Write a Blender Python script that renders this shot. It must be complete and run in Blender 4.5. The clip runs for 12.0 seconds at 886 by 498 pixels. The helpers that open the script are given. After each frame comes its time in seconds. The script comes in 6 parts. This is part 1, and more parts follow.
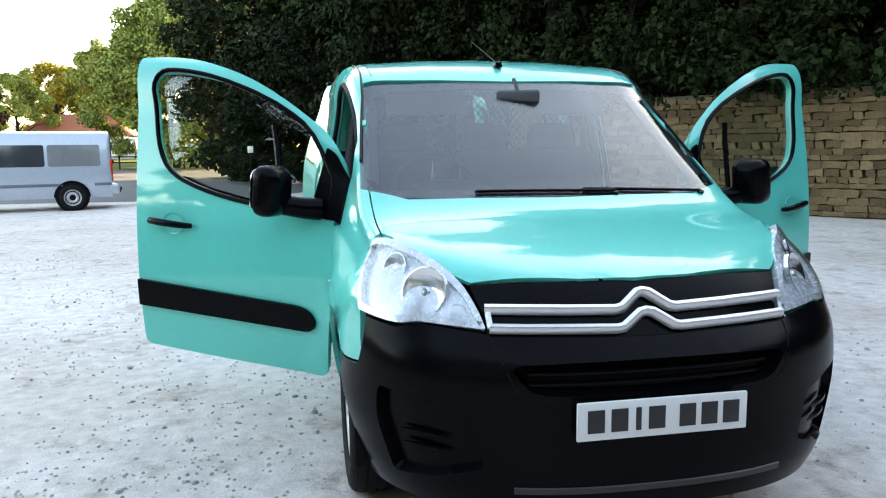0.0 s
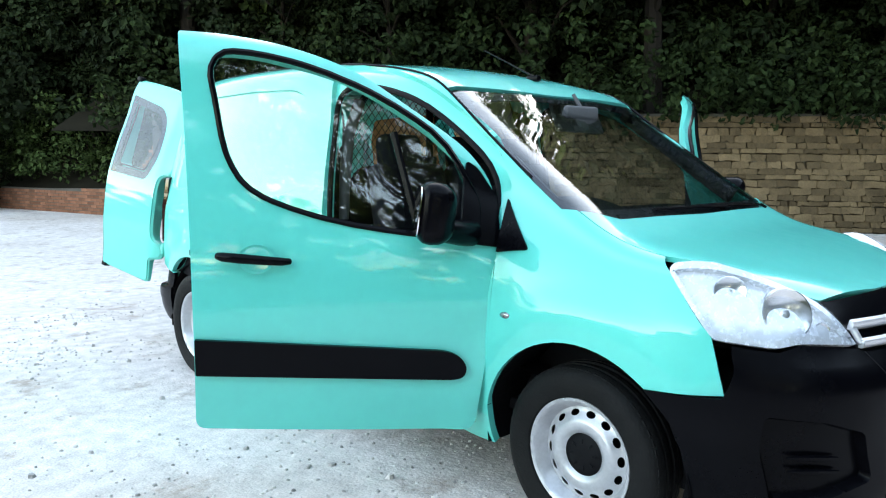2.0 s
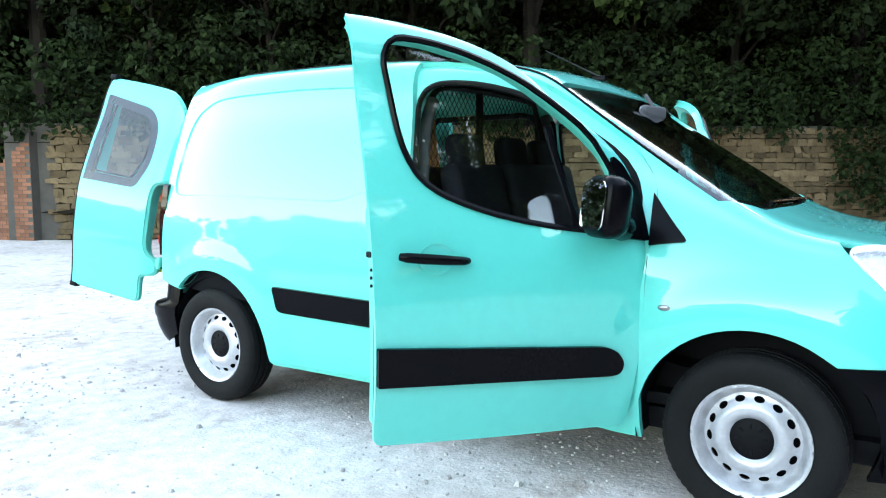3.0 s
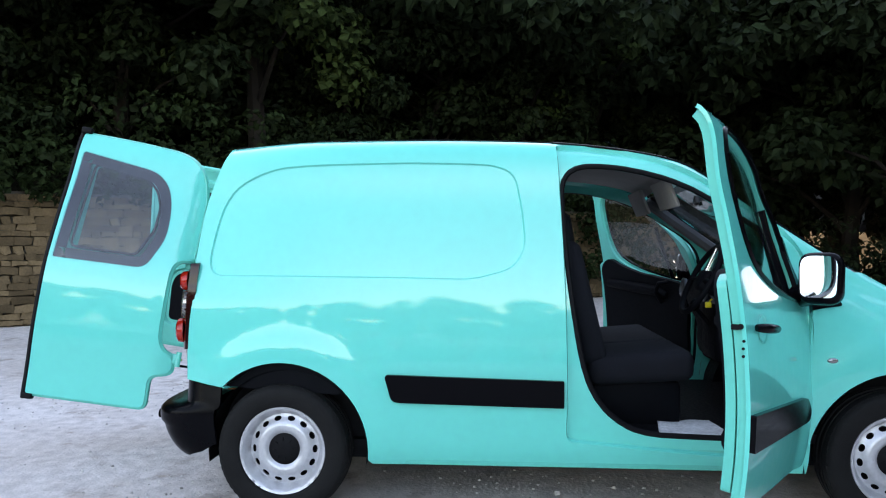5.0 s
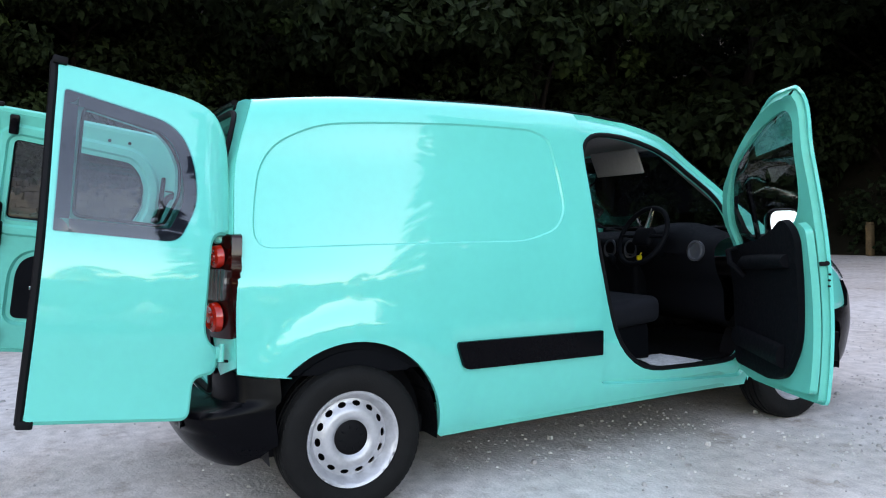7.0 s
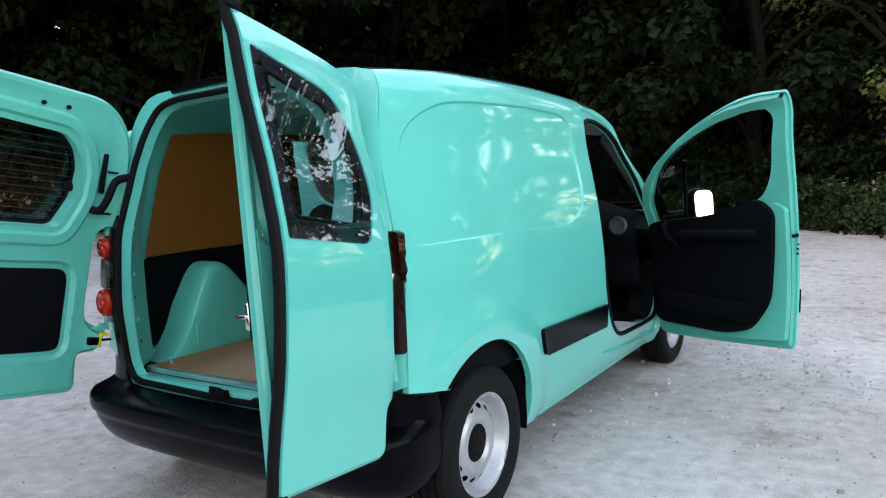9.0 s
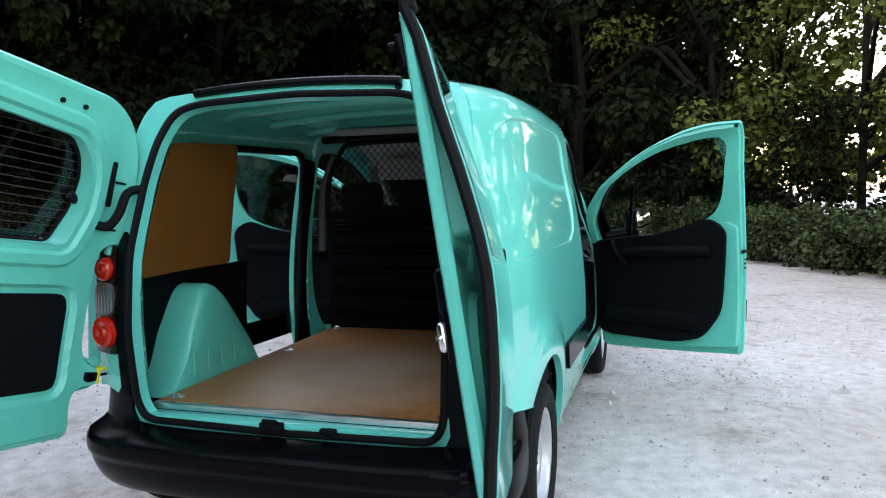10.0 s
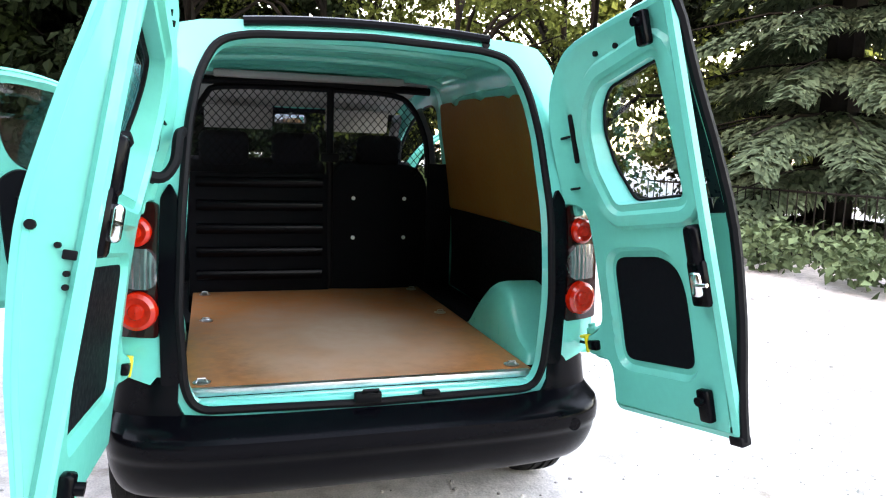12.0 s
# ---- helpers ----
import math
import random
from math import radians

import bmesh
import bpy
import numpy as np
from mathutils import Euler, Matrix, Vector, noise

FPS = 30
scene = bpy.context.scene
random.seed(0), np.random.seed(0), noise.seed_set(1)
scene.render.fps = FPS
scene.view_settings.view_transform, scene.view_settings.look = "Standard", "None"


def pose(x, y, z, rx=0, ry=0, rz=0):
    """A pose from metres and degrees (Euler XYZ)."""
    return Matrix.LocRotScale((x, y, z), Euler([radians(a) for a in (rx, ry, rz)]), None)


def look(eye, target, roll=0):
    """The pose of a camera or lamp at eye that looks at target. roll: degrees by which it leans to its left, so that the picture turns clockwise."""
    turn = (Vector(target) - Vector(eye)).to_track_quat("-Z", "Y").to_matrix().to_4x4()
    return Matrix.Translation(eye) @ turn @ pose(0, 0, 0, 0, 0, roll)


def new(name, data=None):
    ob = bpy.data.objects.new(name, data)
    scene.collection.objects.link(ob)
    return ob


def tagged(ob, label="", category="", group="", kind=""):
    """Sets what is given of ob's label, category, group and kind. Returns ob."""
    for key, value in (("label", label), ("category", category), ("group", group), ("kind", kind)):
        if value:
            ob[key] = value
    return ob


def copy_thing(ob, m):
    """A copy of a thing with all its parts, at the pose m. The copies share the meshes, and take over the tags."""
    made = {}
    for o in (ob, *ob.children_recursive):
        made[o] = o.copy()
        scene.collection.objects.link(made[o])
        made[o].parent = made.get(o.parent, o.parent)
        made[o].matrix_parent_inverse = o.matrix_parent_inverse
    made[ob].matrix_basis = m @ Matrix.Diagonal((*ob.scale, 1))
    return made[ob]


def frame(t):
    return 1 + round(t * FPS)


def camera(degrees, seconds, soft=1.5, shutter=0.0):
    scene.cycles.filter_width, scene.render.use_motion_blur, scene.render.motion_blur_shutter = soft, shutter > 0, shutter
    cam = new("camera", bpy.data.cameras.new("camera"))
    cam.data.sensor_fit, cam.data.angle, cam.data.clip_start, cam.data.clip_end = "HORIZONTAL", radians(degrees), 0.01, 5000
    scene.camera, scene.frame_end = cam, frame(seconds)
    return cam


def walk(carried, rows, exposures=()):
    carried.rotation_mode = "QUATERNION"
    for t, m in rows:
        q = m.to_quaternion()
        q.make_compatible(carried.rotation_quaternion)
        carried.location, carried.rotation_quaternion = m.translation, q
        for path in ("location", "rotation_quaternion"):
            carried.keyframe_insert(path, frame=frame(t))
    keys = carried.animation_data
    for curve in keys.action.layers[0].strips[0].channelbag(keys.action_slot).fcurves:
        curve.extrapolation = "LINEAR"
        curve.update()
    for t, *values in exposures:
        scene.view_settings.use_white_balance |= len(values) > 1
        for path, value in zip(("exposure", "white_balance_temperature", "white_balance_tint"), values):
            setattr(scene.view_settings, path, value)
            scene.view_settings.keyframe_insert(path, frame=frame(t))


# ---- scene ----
cam = camera(61.3, 12.0, soft=1.15)
PATH = [
    (0, (-1.002, -2.778, 1.294), (-0.622, -0.832, 1.025), -0.6),
    (0.5, (-1.467, -2.577, 1.296), (-0.863, -0.691, 1.019), 0.4),
    (1, (-1.992, -2.268, 1.29), (-1.106, -0.496, 1.014), 0.7),
    (1.5, (-2.428, -1.917, 1.294), (-1.29, -0.293, 1.037), 1.0),
    (2, (-2.864, -1.418, 1.298), (-1.476, 0.002, 1.065), 0.5),
    (2.5, (-3.238, -1.002, 1.25), (-1.701, 0.262, 1.058), -0.4),
    (3, (-3.52, -0.491, 1.226), (-1.855, 0.6, 1.032), -0.1),
    (3.5, (-3.883, 0.001, 1.258), (-2.092, 0.877, 1.099), -0.8),
    (3.7, (-3.984, 0.206, 1.254), (-2.152, 0.997, 1.127), -1.2),
    (5.3, (-4.26, 2.073, 1.233), (-2.262, 2.059, 1.161), -0.4),
    (5.5, (-4.23, 2.291, 1.228), (-2.24, 2.159, 1.08), -0.7),
    (6, (-4.135, 2.794, 1.221), (-2.182, 2.389, 1.072), -0.5),
    (6.5, (-4.014, 3.298, 1.219), (-2.126, 2.648, 1.116), -1.0),
    (7, (-3.78, 3.81, 1.206), (-2.002, 2.896, 1.135), -1.7),
    (8.8, (-2.445, 5.124, 1.378), (-1.295, 3.502, 1.16), -1.6),
    (9, (-2.252, 5.212, 1.364), (-1.185, 3.532, 1.167), -2.0),
    (9.5, (-1.804, 5.433, 1.358), (-0.964, 3.625, 1.196), -1.8),
    (10, (-1.332, 5.59, 1.374), (-0.744, 3.684, 1.217), -1.1),
    (10.5, (-0.829, 5.682, 1.394), (-0.514, 3.715, 1.222), -0.4),
    (11, (-0.383, 5.716, 1.372), (-0.33, 3.725, 1.189), -0.2),
    (11.5, (0.049, 5.693, 1.378), (-0.208, 3.723, 1.147), 0.4),
    (12, (0.525, 5.649, 1.381), (-0.067, 3.758, 1.109), 1.9),
]
walk(cam, [(t, look(eye, target, roll)) for t, eye, target, roll in PATH],
     exposures=[(0.0, 3.34, 9000, 12), (0.5, 3.08, 9000, 11), (1.5, 3.48, 8800, 10), (2.5, 4.0, 8900, 12), (3.0, 4.04, 8550, 12), (3.5, 3.58, 8750, 17), (5.5, 3.12, 8200, 22), (6.0, 3.08, 8200, 22), (6.5, 2.92, 8600, 22), (7.0, 3.13, 9000, 23),
                (9.0, 2.98, 9400, 20), (9.5, 3.3, 9300, 20), (10.0, 3.25, 9400, 19), (10.5, 3.5, 9900, 18), (11.0, 4.05, 10000, 22), (11.5, 4.45, 10200, 23), (12.0, 4.5, 10300, 24)])

# ---------------------------------------------------------------- world and light
world = bpy.data.worlds.new("evening_sky")
scene.world = world
world.use_nodes = True
wn = world.node_tree
sky = wn.nodes.new("ShaderNodeTexSky")
sky.sky_type = "NISHITA"
sky.sun_disc = False
sky.sun_elevation = radians(16)
sky.sun_rotation = radians(52)
sky.air_density, sky.dust_density, sky.ozone_density = 1.0, 1.0, 1.0
wn.links.new(sky.outputs[0], wn.nodes["Background"].inputs[0])
wn.nodes["Background"].inputs[1].default_value = 0.15
sun = new("sun", bpy.data.lights.new("sun", "SUN"))
sun.data.energy, sun.data.angle, sun.data.color = 3.0, radians(0.5), (1.0, 0.84, 0.62)
sun.matrix_world = look((7.6, 5.9, 2.76), (0, 0, 0))

# ---------------------------------------------------------------- materials


def material(name, color, rough=0.5, metal=0.0, coat=0.0, spec=0.5, vary=0.12, scale=6.0, fine=60.0, bump=0.0, bump_scale=80.0, island=False):
    """A surface with two scales of variation in colour and gloss, and fine relief."""
    m = bpy.data.materials.new(name)
    m.use_nodes = True
    nt = m.node_tree
    b = nt.nodes["Principled BSDF"]
    b.inputs["Metallic"].default_value = metal
    b.inputs["Coat Weight"].default_value = coat
    b.inputs["Coat Roughness"].default_value = 0.045
    b.inputs["Specular IOR Level"].default_value = spec
    co = nt.nodes.new("ShaderNodeTexCoord")
    n1 = nt.nodes.new("ShaderNodeTexNoise")
    n1.inputs["Scale"].default_value, n1.inputs["Detail"].default_value = scale, 4
    n2 = nt.nodes.new("ShaderNodeTexNoise")
    n2.inputs["Scale"].default_value, n2.inputs["Detail"].default_value = fine, 3
    for n in (n1, n2):
        nt.links.new(co.outputs["Object"], n.inputs["Vector"])
    add = nt.nodes.new("ShaderNodeMath")
    add.operation = "ADD"
    nt.links.new(n1.outputs["Fac"], add.inputs[0])
    nt.links.new(n2.outputs["Fac"], add.inputs[1])
    ramp = nt.nodes.new("ShaderNodeMapRange")
    ramp.inputs["From Min"].default_value, ramp.inputs["From Max"].default_value = 0.6, 1.4
    ramp.inputs["To Min"].default_value, ramp.inputs["To Max"].default_value = 1 - vary, 1 + vary
    nt.links.new(add.outputs[0], ramp.inputs["Value"])
    mul = nt.nodes.new("ShaderNodeMix")
    mul.data_type, mul.blend_type = "RGBA", "MULTIPLY"
    mul.inputs["Factor"].default_value = 1.0
    mul.inputs["A"].default_value = (*color, 1)
    last = ramp.outputs[0]
    if island:
        info = nt.nodes.new("ShaderNodeNewGeometry")
        obi = nt.nodes.new("ShaderNodeObjectInfo")
        s = nt.nodes.new("ShaderNodeMath")
        s.operation = "ADD"
        nt.links.new(info.outputs["Random Per Island"], s.inputs[0])
        nt.links.new(obi.outputs["Random"], s.inputs[1])
        fr = nt.nodes.new("ShaderNodeMath")
        fr.operation = "FRACT"
        nt.links.new(s.outputs[0], fr.inputs[0])
        r2 = nt.nodes.new("ShaderNodeMapRange")
        r2.inputs["To Min"].default_value, r2.inputs["To Max"].default_value = 1 - island, 1 + island
        nt.links.new(fr.outputs[0], r2.inputs["Value"])
        m2 = nt.nodes.new("ShaderNodeMath")
        m2.operation = "MULTIPLY"
        nt.links.new(last, m2.inputs[0])
        nt.links.new(r2.outputs[0], m2.inputs[1])
        last = m2.outputs[0]
    nt.links.new(last, mul.inputs["B"])
    nt.links.new(mul.outputs["Result"], b.inputs["Base Color"])
    rr = nt.nodes.new("ShaderNodeMapRange")
    rr.inputs["From Min"].default_value, rr.inputs["From Max"].default_value = 0.3, 0.7
    rr.inputs["To Min"].default_value, rr.inputs["To Max"].default_value = max(0.0, rough * 0.85), min(1.0, rough * 1.15)
    nt.links.new(n2.outputs["Fac"], rr.inputs["Value"])
    nt.links.new(rr.outputs[0], b.inputs["Roughness"])
    if bump:
        n3 = nt.nodes.new("ShaderNodeTexNoise")
        n3.inputs["Scale"].default_value, n3.inputs["Detail"].default_value = bump_scale, 5
        nt.links.new(co.outputs["Object"], n3.inputs["Vector"])
        bp = nt.nodes.new("ShaderNodeBump")
        bp.inputs["Strength"].default_value, bp.inputs["Distance"].default_value = bump, 0.01
        nt.links.new(n3.outputs["Fac"], bp.inputs["Height"])
        nt.links.new(bp.outputs[0], b.inputs["Normal"])
    return m


def glass(name, tint, gloss=1.0, ior=1.5, rough=0.0):
    """A thin pane: see-through with a tint, and a mirror-like sheen by Fresnel."""
    m = bpy.data.materials.new(name)
    m.use_nodes = True
    nt = m.node_tree
    nt.nodes.clear()
    out = nt.nodes.new("ShaderNodeOutputMaterial")
    tr = nt.nodes.new("ShaderNodeBsdfTransparent")
    tr.inputs[0].default_value = (*tint, 1)
    gl = nt.nodes.new("ShaderNodeBsdfGlossy")
    gl.inputs["Roughness"].default_value = rough
    lw = nt.nodes.new("ShaderNodeLayerWeight")
    lw.inputs["Blend"].default_value = 0.5
    pw = nt.nodes.new("ShaderNodeMath")
    pw.operation = "POWER"
    pw.inputs[1].default_value = 5.0
    nt.links.new(lw.outputs["Facing"], pw.inputs[0])
    f0 = ((ior - 1) / (ior + 1)) ** 2
    fr = nt.nodes.new("ShaderNodeMath")
    fr.operation = "MULTIPLY_ADD"
    fr.inputs[1].default_value, fr.inputs[2].default_value = 1 - f0, f0
    nt.links.new(pw.outputs[0], fr.inputs[0])
    mt = nt.nodes.new("ShaderNodeMath")
    mt.operation, mt.use_clamp = "MULTIPLY", True
    mt.inputs[1].default_value = gloss
    mx = nt.nodes.new("ShaderNodeMixShader")
    nt.links.new(fr.outputs[0], mt.inputs[0])
    nt.links.new(mt.outputs[0], mx.inputs[0])
    nt.links.new(tr.outputs[0], mx.inputs[1])
    nt.links.new(gl.outputs[0], mx.inputs[2])
    nt.links.new(mx.outputs[0], out.inputs[0])
    return m


PAINT = material("mint_paint", (0.036, 0.60, 0.515), 0.36, coat=1.0, spec=0.3, vary=0.03, scale=2.5, fine=20)
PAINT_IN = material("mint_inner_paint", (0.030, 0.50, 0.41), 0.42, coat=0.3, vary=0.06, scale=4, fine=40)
BLACK = material("black_grained_plastic", (0.002, 0.002, 0.003), 0.22, spec=0.07, vary=0.2, scale=5, fine=90, bump=0.03, bump_scale=350)
TRIM = material("dark_cabin_plastic", (0.004, 0.0045, 0.006), 0.62, spec=0.05, vary=0.2, bump=0.1, bump_scale=300)
RUBBER = material("black_rubber", (0.004, 0.004, 0.005), 0.62, spec=0.12, vary=0.25, scale=9)
TYRE = material("dusty_tyre_rubber", (0.007, 0.007, 0.007), 0.70, spec=0.15, vary=0.35, scale=14, bump=0.2, bump_scale=120)
STEEL = material("silver_painted_steel", (0.50, 0.50, 0.52), 0.38, metal=0.55, coat=0.15, vary=0.15, scale=12)
SATIN = material("satin_silver", (0.72, 0.72, 0.74), 0.34, metal=0.7, vary=0.05)
CHROME = material("satin_chrome", (0.78, 0.79, 0.80), 0.18, metal=1.0, vary=0.04)
ALU = material("brushed_aluminium", (0.72, 0.72, 0.73), 0.35, metal=1.0, vary=0.08, scale=30)
WHITE = material("white_plate_plastic", (0.80, 0.80, 0.79), 0.35, vary=0.03)
PRINT = material("black_print", (0.02, 0.02, 0.022), 0.5, vary=0.1)
RED = material("red_lens", (0.52, 0.014, 0.004), 0.16, coat=0.5, spec=0.4, vary=0.25, scale=45)
CLEAR = material("clear_ribbed_lens", (0.30, 0.30, 0.31), 0.2, metal=0.8, coat=0.3, vary=0.12, scale=60)
LAMP_SILVER = material("lamp_reflector", (0.74, 0.76, 0.79), 0.26, metal=0.35, vary=0.14, scale=30)
YELLOW = material("yellow_plastic", (0.75, 0.60, 0.02), 0.4)
PLY = material("varnished_floor_plywood", (0.33, 0.125, 0.045), 0.42, spec=0.3, vary=0.42, scale=2.2, fine=24, bump=0.05)


def worn(m, colour, centre, radius, amount):
    """A dusty worn patch, uneven at its edge, rubbed into a surface round a place."""
    nt = m.node_tree
    b = nt.nodes["Principled BSDF"]
    src = b.inputs["Base Color"].links[0].from_socket
    co = nt.nodes.new("ShaderNodeTexCoord")
    mp = nt.nodes.new("ShaderNodeMapping")
    mp.inputs["Location"].default_value = [-c / r for c, r in zip(centre, radius)]
    mp.inputs["Scale"].default_value = [1 / r for r in radius]
    gr = nt.nodes.new("ShaderNodeTexGradient")
    gr.gradient_type = "SPHERICAL"
    ns = nt.nodes.new("ShaderNodeTexNoise")
    ns.inputs["Scale"].default_value, ns.inputs["Detail"].default_value, ns.inputs["Roughness"].default_value = 3.0, 6, .65
    nt.links.new(co.outputs["Object"], mp.inputs["Vector"])
    nt.links.new(co.outputs["Object"], ns.inputs["Vector"])
    nt.links.new(mp.outputs[0], gr.inputs["Vector"])
    k = nt.nodes.new("ShaderNodeMath")
    k.operation = "MULTIPLY_ADD"
    k.inputs[1].default_value = 1.6
    nt.links.new(gr.outputs["Fac"], k.inputs[0])
    off = nt.nodes.new("ShaderNodeMath")
    off.operation = "MULTIPLY_ADD"
    off.inputs[1].default_value, off.inputs[2].default_value = 1.8, -1.1
    nt.links.new(ns.outputs["Fac"], off.inputs[0])
    nt.links.new(off.outputs[0], k.inputs[2])
    cl = nt.nodes.new("ShaderNodeMapRange")
    cl.inputs["To Max"].default_value = amount
    nt.links.new(k.outputs[0], cl.inputs["Value"])
    mx = nt.nodes.new("ShaderNodeMix")
    mx.data_type = "RGBA"
    mx.inputs["B"].default_value = (*colour, 1)
    nt.links.new(src, mx.inputs["A"])
    nt.links.new(cl.outputs[0], mx.inputs["Factor"])
    nt.links.new(mx.outputs["Result"], b.inputs["Base Color"])
    return m


PLY = worn(PLY, (.40, .27, .20), (.0, 2.55, .56), (.62, .95, .5), .9)
PLY_SIDE = material("brown_lining_plywood", (0.25, 0.09, 0.02), 0.5, spec=0.25, vary=0.18, scale=3)
CLOTH = material("dark_seat_cloth", (0.009, 0.010, 0.014), 0.9, spec=0.2, vary=0.3, fine=200, bump=0.25, bump_scale=500)
GREY_TRIM = material("grey_pillar_plastic", (0.10, 0.10, 0.105), 0.7, spec=0.15, vary=0.12, bump=0.1, bump_scale=260)
GREY_CLOTH = material("grey_headlining", (0.30, 0.29, 0.28), 0.95, spec=0.1, vary=0.1)
MIRROR = material("mirror_glass", (0.92, 0.93, 0.94), 0.02, metal=1.0, vary=0.0)
WINDOW = glass("clear_window_glass", (0.88, 0.92, 0.90), 1.3)
SCREEN = glass("windscreen_glass", (0.74, 0.79, 0.81), 1.5)
REAR_GLASS = glass("blue_tinted_rear_glass", (0.80, 0.85, 0.89), 1.1)
LENS = glass("lamp_lens", (0.96, 0.97, 0.98), 1.2)
FRIT = material("black_glass_border", (0.010, 0.009, 0.014), 0.3, spec=0.2, vary=0.05)

# ---------------------------------------------------------------- mesh helpers


def inside(p, poly):
    x, y = p
    hit = False
    for (x0, y0), (x1, y1) in zip(poly, poly[1:] + poly[:1]):
        if (y0 > y) != (y1 > y) and x < (x1 - x0) * (y - y0) / (y1 - y0) + x0:
            hit = not hit
    return hit


def rounded(pts, r, seg=5, closed=True):
    """A polygon with its corners rounded off by r (one radius, or one a corner)."""
    out = []
    n = len(pts)
    for i, p in enumerate(pts):
        rad = r[i] if isinstance(r, (list, tuple)) else r
        if (not closed and i in (0, n - 1)) or rad <= 0:
            out.append(tuple(p))
            continue
        p = Vector(p)
        a, b = Vector(pts[i - 1]), Vector(pts[(i + 1) % n])
        da, db = (a - p), (b - p)
        ra, rb = min(rad, da.length * 0.49), min(rad, db.length * 0.49)
        a, b = p + da.normalized() * ra, p + db.normalized() * rb
        for k in range(seg + 1):
            u = k / seg
            out.append(tuple((1 - u) ** 2 * a + 2 * u * (1 - u) * p + u * u * b))
    return out


def spline(pts, n=6, closed=False):
    """A smooth curve through a few points."""
    out = []
    m = len(pts)
    P = [Vector(p) for p in pts]
    for i in range(m if closed else m - 1):
        p0 = P[i - 1] if closed or i else P[0]
        p1, p2 = P[i], P[(i + 1) % m]
        p3 = P[(i + 2) % m] if closed or i + 2 < m else P[-1]
        for k in range(n):
            u = k / n
            out.append(tuple(0.5 * ((2 * p1) + (p2 - p0) * u + (2 * p0 - 5 * p1 + 4 * p2 - p3) * u * u + (3 * p1 - p0 - 3 * p2 + p3) * u ** 3)))
    if not closed:
        out.append(tuple(P[-1]))
    return out


def shrink(poly, d):
    """A polygon moved inwards by d."""
    area = sum(a[0] * b[1] - b[0] * a[1] for a, b in zip(poly, poly[1:] + poly[:1]))
    s = 1 if area > 0 else -1
    out = []
    n = len(poly)
    for i in range(n):
        a, p, b = Vector(poly[i - 1]), Vector(poly[i]), Vector(poly[(i + 1) % n])
        t = (b - a)
        if t.length < 1e-9:
            t = Vector((1, 0))
        t.normalize()
        out.append((p.x - s * t.y * d, p.y + s * t.x * d))
    return out


def dense(poly, step):
    out = []
    for a, b in zip(poly, poly[1:] + poly[:1]):
        k = max(1, int(math.ceil(math.dist(a, b) / step)))
        for j in range(k):
            out.append((a[0] + (b[0] - a[0]) * j / k, a[1] + (b[1] - a[1]) * j / k))
    return out


def sheet(outline, f, step=0.05, holes=(), creases=(), thick=0.0, lift=0.0, centre=(0, 1.3, 0.9), away=True):
    """A panel: a flat outline with holes and pressed lines, filled with small triangles and bent onto the surface f(u, v); with thickness inwards.
    away: its outer side faces away from centre."""
    from mathutils.geometry import delaunay_2d_cdt
    loops = [dense(outline, step)] + [dense(h, step) for h in holes] + [dense(c, step) for c in creases]
    vs, es = [], []
    for lp in loops:
        o = len(vs)
        vs += [Vector(p) for p in lp]
        es += [(o + i, o + (i + 1) % len(lp)) for i in range(len(lp))]
    ref = np.array([tuple(v) for v in vs])
    u0, v0 = ref.min(0)
    u1, v1 = ref.max(0)
    a = 0
    v = v0
    while v < v1:
        u = u0 + (step * 0.5 if a % 2 else 0)
        while u < u1:
            if np.min(np.sum((ref - (u, v)) ** 2, 1)) > (0.45 * step) ** 2 and inside((u, v), loops[0]):
                vs.append(Vector((u, v)))
            u += step
        v += step * 0.87
        a += 1
    co, _, faces, *_ = delaunay_2d_cdt(vs, es, [], 0, 1e-6)
    keep = []
    for fc in faces:
        c = sum((co[i] for i in fc), Vector((0, 0))) / len(fc)
        if inside(c, loops[0]) and not any(inside(c, loops[1 + k]) for k in range(len(holes))):
            keep.append(tuple(fc))
    P = [Vector(f(*c)) for c in co]
    N = [Vector((0, 0, 0)) for _ in P]
    for fc in keep:
        n = (P[fc[1]] - P[fc[0]]).cross(P[fc[2]] - P[fc[0]])
        for i in fc:
            N[i] += n
    N = [n.normalized() if n.length else n for n in N]
    used = sorted({i for fc in keep for i in fc})
    s = sum(N[i].dot(P[i] - Vector(centre)) for i in used)
    if (s < 0) == away:
        keep = [fc[::-1] for fc in keep]
        N = [-n for n in N]
    idx = {o: k for k, o in enumerate(used)}
    bm = bmesh.new()
    top = [bm.verts.new(P[i] + N[i] * lift) for i in used]
    low = [bm.verts.new(P[i] + N[i] * (lift - thick)) for i in used] if thick else None
    count = {}
    for fc in keep:
        q = [idx[i] for i in fc]
        bm.faces.new([top[i] for i in q])
        if thick:
            bm.faces.new([low[i] for i in q[::-1]])
            for i, j in zip(q, q[1:] + q[:1]):
                count[(i, j)] = count.get((i, j), 0) + 1
    if thick:
        for (i, j) in list(count):
            if (j, i) not in count:
                bm.faces.new((top[j], top[i], low[i], low[j]))
    return bm


def mirrored(bm):
    b = bm.copy()
    bmesh.ops.scale(b, vec=(-1, 1, 1), verts=b.verts)
    bmesh.ops.reverse_faces(b, faces=b.faces)
    return b


